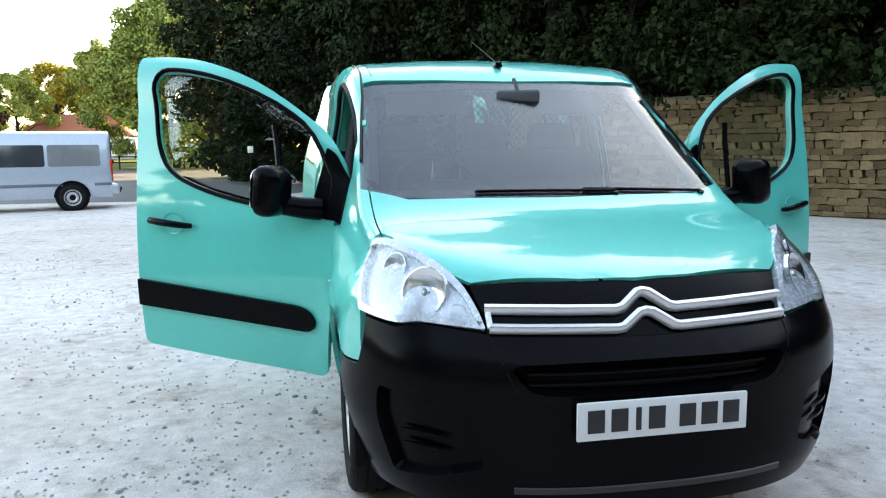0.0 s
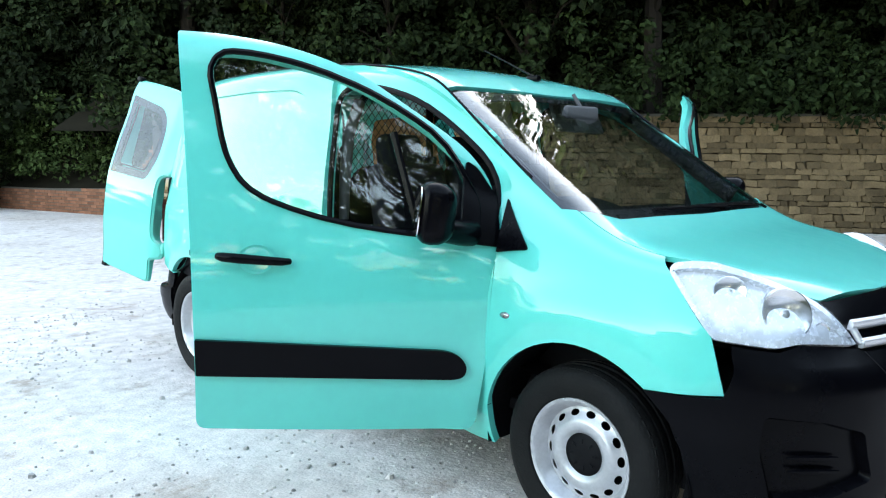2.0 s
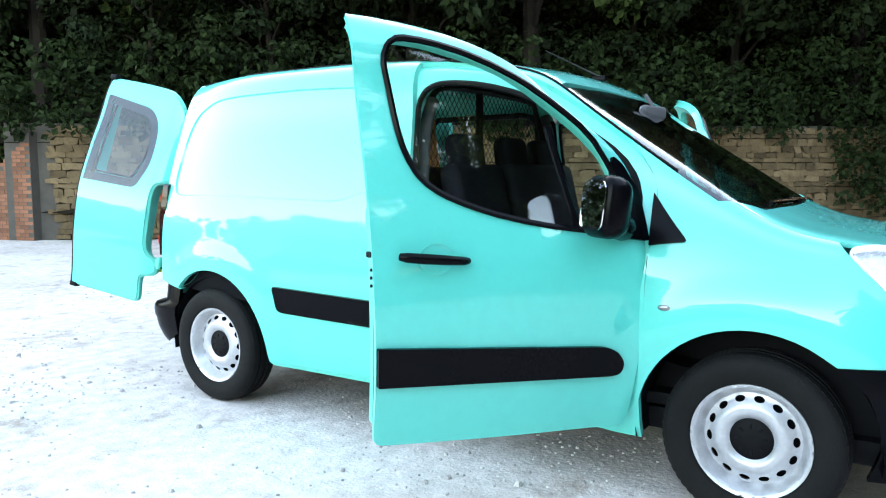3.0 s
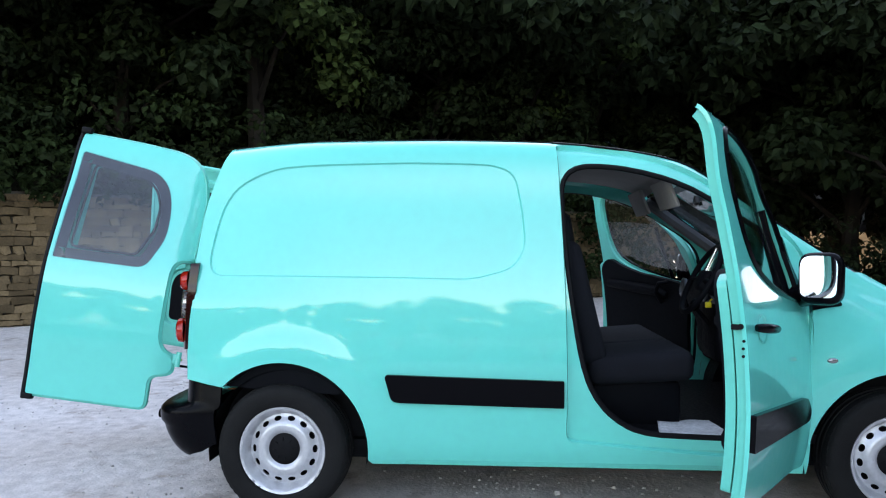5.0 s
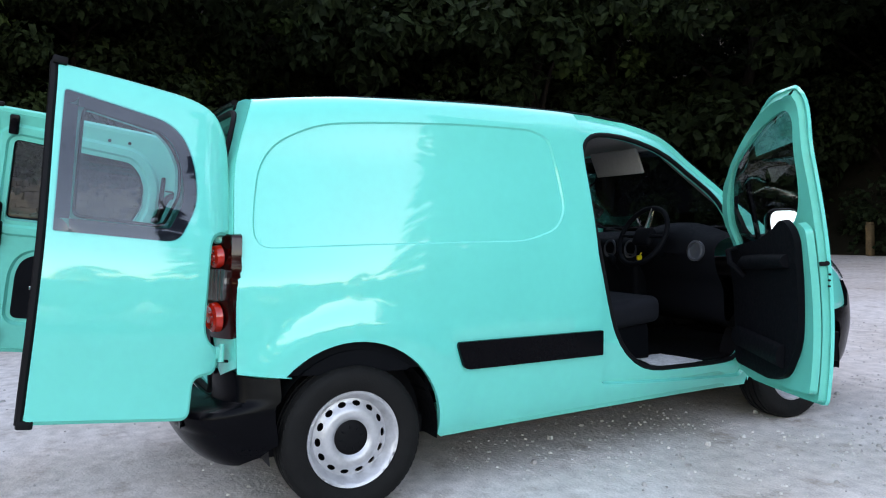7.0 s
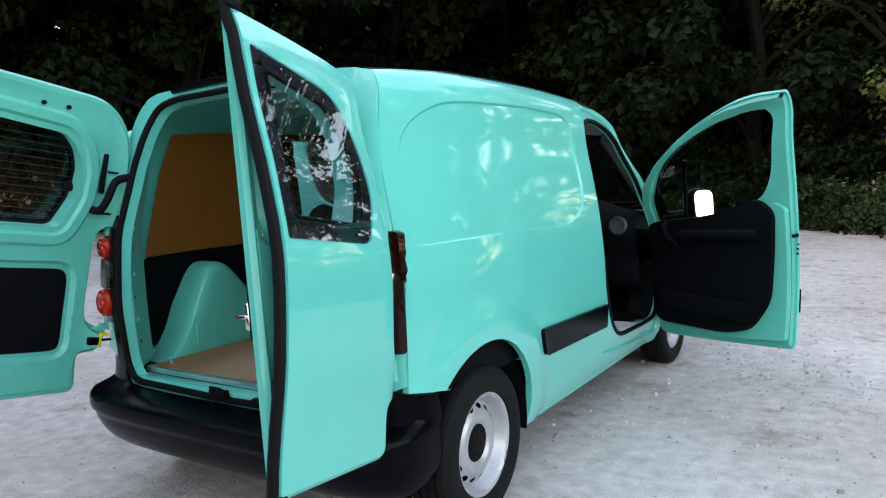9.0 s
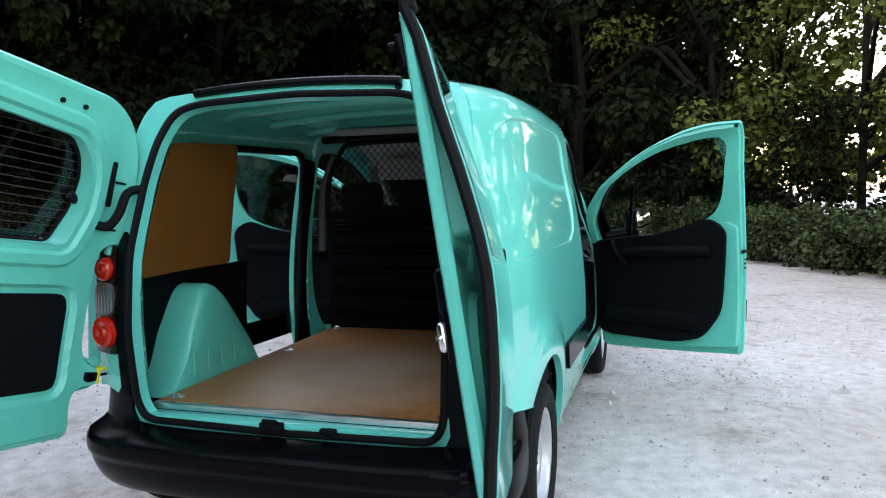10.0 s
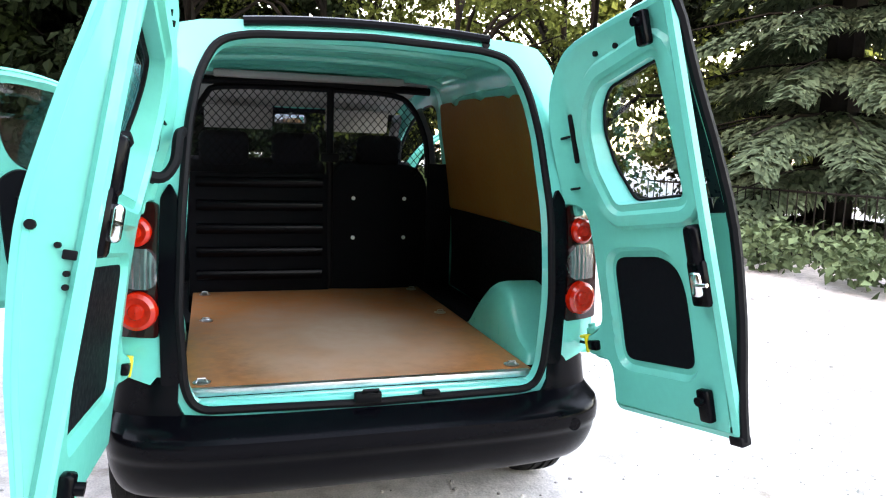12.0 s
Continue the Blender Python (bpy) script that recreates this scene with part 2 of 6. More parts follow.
def add(bm, other):
    """Joins another bmesh into bm."""
    me = bpy.data.meshes.new("joined")
    other.to_mesh(me)
    bm.from_mesh(me)
    bpy.data.meshes.remove(me)
    other.free()
    return bm


def mesh_of(name, bm, mat, angle=38):
    bm.normal_update()
    for e in bm.edges:
        e.smooth = len(e.link_faces) != 2 or e.calc_face_angle(0) < radians(angle)
    for fc in bm.faces:
        fc.smooth = True
    me = bpy.data.meshes.new(name)
    bm.to_mesh(me)
    bm.free()
    for m in (mat if isinstance(mat, (list, tuple)) else [mat]):
        me.materials.append(m)
    return me


def part(name, bm, mat, parent, label="", angle=38):
    ob = new(name, mesh_of(name, bm, mat, angle))
    ob.parent = parent
    if label:
        tagged(ob, label)
    return ob


def thing(name, label, category, group="", kind="", at=None):
    ob = new(name)
    ob.empty_display_size = 0.2
    if at:
        ob.matrix_world = at
    return tagged(ob, label, category, group, kind)


def solid(name, bm, mat, label, category, kind="", group="", angle=38):
    return tagged(new(name, mesh_of(name, bm, mat, angle)), label, category, group, kind)


def box(cx, cy, cz, sx, sy, sz, bevel=0.0, seg=2, m=None):
    bm = bmesh.new()
    bmesh.ops.create_cube(bm, size=1.0)
    bmesh.ops.scale(bm, vec=(sx, sy, sz), verts=bm.verts)
    if bevel:
        bmesh.ops.bevel(bm, geom=list(bm.edges), offset=bevel, segments=seg, affect="EDGES", profile=0.5)
    bmesh.ops.translate(bm, vec=(cx, cy, cz), verts=bm.verts)
    if m:
        bmesh.ops.transform(bm, matrix=m, verts=bm.verts)
    return bm


def tube(path, r, sides=8, closed=False, flat=None):
    """A round (or, by flat, squashed) bar swept along a path; r is one radius, or a list of them."""
    P = [Vector(p) for p in path]
    n = len(P)
    bm = bmesh.new()
    rings = []
    up = None
    for i, p in enumerate(P):
        a, b = P[i - 1] if i or closed else p, P[(i + 1) % n] if i < n - 1 or closed else p
        t = (b - a).normalized()
        if up is None:
            up = Vector((0, 0, 1)) if abs(t.z) < 0.9 else Vector((1, 0, 0))
        x = up - t * up.dot(t)
        if x.length < 1e-6:
            x = t.orthogonal()
        x.normalize()
        up = x
        y = t.cross(x)
        rad = r[i] if isinstance(r, (list, tuple)) else r
        ky = flat if flat else 1.0
        rings.append([bm.verts.new(p + (x * math.cos(k * 2 * math.pi / sides) * ky + y * math.sin(k * 2 * math.pi / sides)) * rad) for k in range(sides)])
    for i in range(n if closed else n - 1):
        A, B = rings[i], rings[(i + 1) % n]
        for k in range(sides):
            bm.faces.new((A[k], A[(k + 1) % sides], B[(k + 1) % sides], B[k]))
    if not closed:
        bm.faces.new(rings[0][::-1])
        bm.faces.new(rings[-1])
    return bm


def lathe(profile, sides=48, closed=False):
    """Spins a profile of (radius, x) round the x axis."""
    bm = bmesh.new()
    rings = [[bm.verts.new((x, r * math.cos(2 * math.pi * k / sides), r * math.sin(2 * math.pi * k / sides))) for k in range(sides)] for r, x in profile]
    n = len(rings)
    for i in range(n if closed else n - 1):
        A, B = rings[i], rings[(i + 1) % n]
        for k in range(sides):
            bm.faces.new((A[k], B[k], B[(k + 1) % sides], A[(k + 1) % sides]))
    return bm


def ball(c, rx, ry, rz, seg=16):
    bm = bmesh.new()
    bmesh.ops.create_uvsphere(bm, u_segments=seg, v_segments=seg // 2, radius=1)
    bmesh.ops.scale(bm, vec=(rx, ry, rz), verts=bm.verts)
    bmesh.ops.translate(bm, vec=c, verts=bm.verts)
    return bm


def disc_bar(c, axis, r, h, sides=20):
    c, axis = Vector(c), Vector(axis).normalized()
    return tube([c - axis * h / 2, c + axis * h / 2], r, sides)


def table(pts, soft=0.0):
    """A smooth function through a few points (argument, value...), its bends eased over a length of soft."""
    xs = [p[0] for p in pts]
    n = len(xs)

    def f(v):
        v = min(max(v, xs[0]), xs[-1])
        i = min(n - 2, max(0, sum(1 for x in xs if x <= v) - 1))
        h = xs[i + 1] - xs[i]
        u = (v - xs[i]) / h
        out = []
        for c in range(1, len(pts[0])):
            def slope(j):
                if j == 0:
                    return (pts[1][c] - pts[0][c]) / (xs[1] - xs[0])
                if j == n - 1:
                    return (pts[-1][c] - pts[-2][c]) / (xs[-1] - xs[-2])
                a = (pts[j][c] - pts[j - 1][c]) / (xs[j] - xs[j - 1])
                b = (pts[j + 1][c] - pts[j][c]) / (xs[j + 1] - xs[j])
                return 0.0 if a * b <= 0 else 2 * a * b / (a + b)
            m0, m1 = slope(i), slope(i + 1)
            out.append((2 * u ** 3 - 3 * u * u + 1) * pts[i][c] + (u ** 3 - 2 * u * u + u) * h * m0 + (-2 * u ** 3 + 3 * u * u) * pts[i + 1][c] + (u ** 3 - u * u) * h * m1)
        return out[0] if len(out) == 1 else out
    if not soft:
        return f
    one = len(pts[0]) == 2
    grid = np.linspace(xs[0], xs[-1], 1500)
    h = grid[1] - grid[0]
    k = int(3 * soft / h) + 1
    w = np.exp(-.5 * (np.arange(-k, k + 1) * h / soft) ** 2)
    cols = []
    for c in range(len(pts[0]) - 1):
        v = np.array([f(g) if one else f(g)[c] for g in grid])
        a = np.arange(k, 0, -1) * h
        v = np.concatenate([v[0] - a * (v[1] - v[0]) / h, v, v[-1] + a[::-1] * (v[-1] - v[-2]) / h])
        cols.append(np.convolve(v, w / w.sum(), "valid"))

    def g(v):
        out = [float(np.interp(v, grid, c)) for c in cols]
        return out[0] if one else out
    return g


# ---------------------------------------------------------------- the van's form
# y runs from the front axle (0) to the rear (rear axle 2.728), x to the van's left, z up.
SECTION = [(.795, .235), (.828, .30), (.852, .42), (.868, .58), (.873, .72), (.868, .88), (.857, 1.02), (.838, 1.18), (.810, 1.35), (.783, 1.50), (.772, 1.62),
           (.752, 1.69), (.722, 1.730), (.65, 1.756), (.50, 1.766), (.28, 1.78), (0, 1.785)]
GIRTH = [0.0]
for a, b in zip(SECTION, SECTION[1:]):
    GIRTH.append(GIRTH[-1] + math.dist(a, b))
TOP = GIRTH[-1]
section = table([(t, x, z) for t, (x, z) in zip(GIRTH, SECTION)], .022)
girth_at = table([(z, t) for t, (x, z) in zip(GIRTH, SECTION)])
WAIST = 0.80
crown_line = table([(-.80, .84), (-.69, .90), (-.5, .965), (-.3, 1.01), (-.12, 1.045), (-.02, 1.085), (.2, 1.226), (.45, 1.393), (.7, 1.565), (.87, 1.678), (1.05, 1.727),
                    (1.3, 1.764), (1.6, 1.788), (2.1, 1.803), (2.6, 1.805), (3.1, 1.78), (3.4, 1.755)], .045)
nose_depth = table([(.15, .60), (.25, .655), (.35, .68), (.5, .67), (.62, .675), (.68, .665), (.76, .595), (.84, .545), (.90, .49), (.96, .40), (1.05, .30)])
NOSE, SHARP = -0.2, 2.5


def body(y, t):
    """The van's right-hand skin at the length y and the girth t, from the sill (0) to the middle of the roof (TOP)."""
    s = 1
    if t > TOP:
        t, s = 2 * TOP - t, -1
    x, z = section(t)
    if z > WAIST:
        z = WAIST + (z - WAIST) * (crown_line(y) - WAIST) / (1.785 - WAIST)
    if y > 2.6:
        x *= 1 - .08 * ((y - 2.6) / .75) ** 2
    if y < .25:
        x *= 1 - .015 * min(1, (.25 - y) / .45) ** 2
    h = min(1, max(0, (z - 1.0) / .75))
    if y > 2.2:
        x *= 1 - .10 * h * min(1, (y - 2.2) / .9) ** 2
    if y < 1.3:
        x *= 1 - .055 * h * min(1, (1.3 - y) / .6) ** 2
    if x > .5:
        r = min(math.hypot(y, z - .31), math.hypot(y - 2.728, z - .31))
        u = min(1, max(0, (.60 - r) / .14))
        x += .016 * u * u * (3 - 2 * u)
    if y < NOSE:
        x *= max(0.0, 1 - min(1, (NOSE - y) / nose_depth(z)) ** SHARP) ** (1 / SHARP)
    return Vector((-x * s, y, z))


def at(y, z):
    """(y, girth) of the skin at a height."""
    return (y, girth_at(z if z < WAIST else WAIST + (z - WAIST) * (1.785 - WAIST) / (crown_line(y) - WAIST)))


def across(y, x):
    """(y, girth) of the skin's upper part at a distance x from the middle."""
    lo, hi = 0.9, TOP
    for _ in range(30):
        m = (lo + hi) / 2
        if -body(y, m).x > x:
            lo = m
        else:
            hi = m
    return (y, lo)


def nose(phi, z):
    """The van's face: phi 0 in the middle, positive to its right, a quarter turn at the wings."""
    a = -body(NOSE, at(NOSE, min(z, 1.0))[1]).x * (1 + .022 * math.exp(-((z - .50) / .11) ** 2))
    s, c = math.sin(abs(phi)), max(0.0, math.cos(phi))
    return Vector((-a * s ** (2 / SHARP) * (1 if phi > 0 else -1), NOSE - nose_depth(z) * c ** (2 / SHARP), z))


def phi_at(y, z):
    c = min(1, max(0, (NOSE - y) / nose_depth(z))) ** (SHARP / 2)
    return math.acos(min(1, c))


def pressed(f, poly, depth):
    """The surface f, pushed in by depth within a polygon."""
    poly = shrink(poly, -.003)

    def g(u, v):
        p = f(u, v)
        if inside((u, v), poly):
            e = 1e-3
            n = (f(u + e, v) - f(u - e, v)).cross(f(u, v + e) - f(u, v - e)).normalized()
            if n.dot(p - Vector((0, 1.3, 0.9))) < 0:
                n = -n
            return p - n * depth
        return p
    return g


rear_line = table([(.40, 3.25), (.55, 3.27), (.9, 3.295), (1.12, 3.285), (1.4, 3.205), (1.6, 3.14), (1.78, 3.075)])


def rear_edge(z):
    return table([(.55, 3.212), (.97, 3.205), (1.2, 3.19), (1.44, 3.165), (1.6, 3.12), (1.76, 3.06)])(z)


def rear(x, z):
    """The van's rear face, which its corners round off."""
    e = -body(rear_edge(z), at(rear_edge(z), min(z, 1.74))[1]).x
    return Vector((x, rear_line(z) - (rear_line(z) - rear_edge(z)) * min(1.0, abs(x) / e) ** 7, z))

# ---------------------------------------------------------------- the van
van = thing("panel_van", "mint green panel van with black bumpers and open doors", "van")


def pair(name, bm, mat, parent=None, label=""):
    """The same part on both sides of the van."""
    b = mirrored(bm)
    return part(name, bm, mat, parent or van, label), part(name, b, mat, parent or van, label)


def wheel_arch(cy, r, a0, a1, n=22, cz=.31):
    return [(cy + r * math.cos(radians(a0 + (a1 - a0) * k / n)), cz + r * math.sin(radians(a0 + (a1 - a0) * k / n))) for k in range(n + 1)]


# outline of a front door when shut, and of its opening
DOOR = [(1.475, 1.735), (1.452, 1.30), (1.443, 1.0), (1.438, .62), (1.443, .375), (1.01, .335), (.57, .305), (.45, .298), (.43, .45), (.378, .88), (.362, 1.0), (.352, 1.19),
        (.452, 1.345), (.66, 1.49), (.868, 1.622), (1.104, 1.70), (1.30, 1.732)]
OPENING = [(1.452, 1.56), (1.452, 1.43), (1.434, 1.19), (1.403, .93), (1.362, .69), (1.302, .553), (1.196, .451), (1.076, .405), (.62, .39), (.50, .40), (.455, .47), (.44, .72), (.425, 1.0),
           (.42, 1.17), (.50, 1.30), (.66, 1.41), (.868, 1.54), (1.1, 1.615), (1.30, 1.64), (1.40, 1.625)]
door_loop = [at(*p) for p in rounded(DOOR, [.012, .3, .3, .3, .04, .2, .2, .05, .2, .2, .1, .08, .1, .2, .2, .2, .1])]
hole_loop = [at(*p) for p in rounded(OPENING, [.05, .2, .2, .2, .1, .1, .1, .1, .1, .06, .06, .1, .1, .08, .1, .2, .2, .2, .1, .05])]
PANEL = [(3.124, 1.18), (3.105, 1.32), (3.075, 1.455), (3.01, 1.55), (2.90, 1.607), (2.79, 1.64), (2.62, 1.650), (2.16, 1.655), (1.77, 1.642), (1.665, 1.60), (1.63, 1.42), (1.617, 1.25), (1.675, 1.155), (1.86, 1.105), (2.20, 1.112), (2.8, 1.12), (3.09, 1.12)]
panel_loop = [at(*p) for p in rounded(PANEL, .06)]

GUTTER = 1.60
side_outline = [at(3.212, .635), at(3.003, .60)]
side_outline += [at(y, z) for y, z in wheel_arch(2.745, .40, 45, 188, 22, .325)]
side_outline += [at(2.33, .252), at(1.0, .247), at(.385, .244), at(.385, .40), at(.372, .70), at(.37, 1.0), at(.30, 1.06), (.13, 1.42), (.157, 1.43), (.441, 1.485), (.785, 1.535), (.83, GUTTER)]
side_outline += [(y, GUTTER) for y in (1.2, 1.8, 2.4, 3.055)]
side_outline += [(rear_edge(z), at(rear_edge(z), z)[1]) for z in (1.72, 1.66, 1.6, 1.5, 1.4, 1.2, .97, .75)]
skin = pressed(pressed(body, shrink(panel_loop, .007), .008), shrink(door_loop, .006), .022)
part("side_panel", sheet(side_outline, skin, .035, holes=[hole_loop], creases=[panel_loop, shrink(panel_loop, .007), door_loop, shrink(door_loop, .006)], thick=.028), PAINT, van)
slide_hole = [at(*p) for p in rounded([(1.60, .42), (2.20, .42), (2.36, .72), (2.40, 1.0), (2.40, 1.60), (1.60, 1.60)], [.05, .1, .1, .1, .1, .1])]
left_skin = pressed(body, shrink(door_loop, .006), .022)
part("side_panel", mirrored(sheet(side_outline, left_skin, .035, holes=[hole_loop, slide_hole], creases=[door_loop, shrink(door_loop, .006)], thick=.028)), PAINT, van)
slid = [at(*p) for p in rounded([(2.30, .30), (2.345, .60), (2.42, .73), (3.05, .70), (3.16, .70), (3.15, 1.2), (3.07, 1.60), (2.30, 1.64)], [.03, .1, .1, .05, .03, .1, .05, .05])]
part("sliding_door", mirrored(sheet(slid, body, .05, thick=.05, lift=.085)), PAINT, van, "mint green sliding side door slid fully open")

# roof, with a shallow channel along each edge
roof_outline = [(.80, 1.545), (.84, GUTTER + .004), (3.055, GUTTER + .004), (3.075, TOP), (3.055, 2 * TOP - GUTTER - .004), (.84, 2 * TOP - GUTTER - .004), (.80, 2 * TOP - 1.545), (.765, TOP + .25), (.755, TOP), (.765, TOP - .25)]
part("roof", sheet(roof_outline, body, .06, thick=.02), PAINT, van)
for s in (-1, 1):
    path = [body(y, GUTTER - .006) for y in (3.05, 2.6, 2.1, 1.7, 1.48)]
    g = tube([Vector((p.x * -s, p.y, p.z + .001)) for p in path], .004, 6)
    part("roof_seam", g, RUBBER, van)
    path = [body(y, t) + Vector((0, 0, .002)) for y, t in spline([(1.49, 1.585), (1.3, 1.572), (1.1, 1.562), (.9, 1.555), (.7, 1.527), (.45, 1.492), (.30, 1.47)], 5)]
    part("roof_drip_strip", tube([Vector((p.x * -s, p.y, p.z)) for p in path], .0055, 8), BLACK, van)

# front wing
wing = [at(-.489, .63), at(-.405, .622), at(-.262, .612)] + [at(y, z) for y, z in wheel_arch(0, .396, 129, -8)[1:]]
wing += [at(.385, .40), at(.372, .70), at(.366, .96), at(.33, 1.03), (.235, 1.30), (.155, 1.42), (.105, 1.50), (.0, 1.503), (-.235, 1.50), at(-.262, .975), at(-.31, .93), at(-.38, .86), at(-.442, .795), at(-.462, .73), at(-.482, .66)]
bm = sheet(wing, body, .035, thick=.02)
pair("front_wing", bm, PAINT)
tri = [at(.372, 1.165), at(.228, .99), at(.366, .972)]
pair("quarter_trim", sheet(rounded(tri, [.01, .03, .01]), body, .03, thick=.01, lift=.008), BLACK, label="black plastic triangle at the mirror")

# bonnet
bon = [(.095, 1.510), (-.235, 1.510), across(-.30, .690), across(-.345, .685), across(-.390, .668), across(-.46, .628), across(-.534, .576), across(-.585, .540), across(-.624, .500), across(-.650, .37), across(-.682, .18), (-.692, TOP)]
bon = bon + [(y, 2 * TOP - t) for y, t in bon[-2::-1]] + [(.02, 2 * TOP - 1.66), (.0, TOP), (.02, 1.66)]
part("bonnet", sheet(bon, body, .035, thick=.018), PAINT, van)

# black panel between the lamps above the grille
lip = [(.575, .893), (.53, .845), (.49, .805), (.49, .75), (0, .75), (-.49, .75), (-.49, .805), (-.53, .845), (-.575, .893), (-.3, .899), (0, .902), (.3, .899)]
part("grille_panel", sheet(lip, nose, .03, thick=.015, lift=-.012), BLACK, van)


def bar_on_nose(pts, w, d, lift=0.0):
    """A flat bar on the van's face, along points of (x, z)."""
    prof = []
    for x, z in pts:
        c = nose(.0, z)
        a = -body(NOSE, at(NOSE, min(z, 1.0))[1]).x
        y = NOSE - nose_depth(z) * max(0, 1 - (abs(x) / a) ** SHARP) ** (1 / SHARP)
        prof.append(Vector((x, y - lift, z)))
    bm = bmesh.new()
    rings = []
    for i, p in enumerate(prof):
        t = (prof[min(i + 1, len(prof) - 1)] - prof[max(i - 1, 0)]).normalized()
        up = Vector((0, -.25, 1))
        up = (up - t * up.dot(t)).normalized()
        out = t.cross(up).normalized()
        if out.y > 0:
            out = -out
        k = 1 / max(.75, abs(up.z) if abs(t.x) > .2 else 1)
        rings.append([bm.verts.new(p + up * a * w * k + out * b * d) for a, b in ((-.5, 0), (-.42, .8), (-.2, 1), (.2, 1), (.42, .8), (.5, 0))])
    for A, B in zip(rings, rings[1:]):
        for k in range(5):
            bm.faces.new((A[k], A[k + 1], B[k + 1], B[k]))
        bm.faces.new((A[5], A[0], B[0], B[5]))
    bm.faces.new(rings[0])
    bm.faces.new(rings[-1][::-1])
    bmesh.ops.recalc_face_normals(bm, faces=bm.faces)
    return bm


def symmetric(pts):
    return [(-x, z) for x, z in pts] + [(x, z) for x, z in pts[::-1] if x > 0 or True][0 if pts[-1][0] else 1:]


up_bar = symmetric([(.475, .826), (.36, .825), (.24, .822), (.095, .818), (.075, .822), (.020, .858), (0, .862)])
low_bar = symmetric([(.468, .775), (.36, .774), (.24, .772), (.10, .768), (.080, .771), (.022, .807), (0, .811)])
part("grille_bar", bar_on_nose(up_bar, .031, .016), SATIN, van, "satin chrome grille bar with a chevron")
part("grille_bar", bar_on_nose(low_bar, .029, .016), SATIN, van, "satin chrome grille bar with a chevron")
for s in (-1, 1):
    part("grille_bar_end", bar_on_nose([(s * .462, .826), (s * .462, .80), (s * .46, .775)], .02, .014), SATIN, van)

# front bumper with its grille recess and fog lamp pockets
top = [(phi_at(-.262, .612), .612), (phi_at(-.405, .620), .618), (phi_at(-.492, .628), .626), (1.145, .72), (1.125, .778), (1.068, .773), (.91, .763), (.80, .781), (.63, .771), (.50, .760), (.47, .752)]
low = [(1.40, .23), (1.36, .35), (1.37, .45), (1.41, .53)]
half = top[::-1] + low[::-1]
ring = [(p, z) for p, z in half] + [(1.0, .235), (.5, .24), (0, .245)]
outline = ring + [(-p, z) for p, z in ring[-2::-1]] + [(0, .745)]
recess = [(.428, .684), (.40, .650), (.365, .618), (.33, .604), (.28, .598), (0, .592), (-.28, .598), (-.33, .604), (-.365, .618), (-.40, .650), (-.428, .684), (-.2, .690), (0, .692), (.2, .690)]
pocket = [(1.035, .588), (.757, .572), (.561, .530), (.535, .383), (.78, .335), (1.02, .317), (1.045, .474)]
recess, pocket = rounded(recess, .02), rounded(pocket, .03)
pocket_l = [(-p, z) for p, z in pocket]
face = nose
for pl, d in ((recess, .045), (pocket, .032), (pocket_l, .032)):
    face = pressed(face, shrink(pl, .012), d)
part("front_bumper", sheet(outline, face, .03, creases=[c for pl in (recess, pocket, pocket_l) for c in (pl, shrink(pl, .012))], thick=.02), BLACK, van, "matt black plastic front bumper")
for z in (.622, .652):
    part("grille_slat", tube([nose(p, z) + Vector((0, .036, 0)) for p in np.linspace(-.35, .35, 15)], .008, 6), BLACK, van)
for s in (-1, 1):
    part("bumper_seam", tube([nose(s * p, z) + Vector((0, .0015, 0)) for p, z in ((.475, .75), (.455, .70), (.43, .655), (.405, .618), (.36, .592), (.29, .584), (.15, .579), (0, .577))], .0035, 6), RUBBER, van)
for s in (-1, 1):
    for z in (.458, .416):
        part("vent_slat", tube([nose(s * p, z) + Vector((0, .022, .004 * math.sin(9 * p))) for p in np.linspace(.66, .90, 7)], [.003, .007, .009, .010, .009, .007, .003], 6), BLACK, van)
part("chin_strip", bar_on_nose([(x, .318) for x in np.linspace(-.42, .42, 17)], .022, .006), material("grey_chin_plastic", (.02, .02, .021), .4), van, "grey strip along the bumper's chin")

# number plate, its characters as plain bars
plate = part("number_plate", box(0, -.892, .5315, .52, .012, .111, .004), WHITE, van, "white front number plate with dark bars")
for i, x in enumerate((-.195, -.125, -.068, -.012, .082, .150, .218)):
    part("plate_bar", box(x - .01, -.899, .532, .05 if i != 2 else .016, .004, .066, .001), PRINT, plate)

# headlamps
HL = [(phi_at(-.268, .970), .970), (1.42, .995), (1.27, 1.003), (1.109, 1.000), (.92, .977), (.756, .944), (.66, .914), (.596, .884), (.545, .842), (.512, .808), (.492, .772), (.63, .780), (.80, .787), (.91, .774), (1.068, .784), (phi_at(-.450, .793), .793), (phi_at(-.388, .857), .857), (phi_at(-.316, .927), .927)]
hl = rounded(HL, [.02, .03, .03, .03, .03, .03, .03, .03, .02, .02, .01, .05, .05, .05, .03, .02, .1, .1])
lens = sheet(hl, nose, .035, thick=.004, lift=.004)
bowl = sheet(shrink(hl, .004), nose, .04, thick=.004, lift=-.022)
add(bowl, sheet(hl, nose, .04, holes=[shrink(hl, .02)], thick=.024, lift=-.002))
lamps = pair("headlamp", bowl, LAMP_SILVER, label="clear headlamp with silver reflectors")
ls = mirrored(lens)
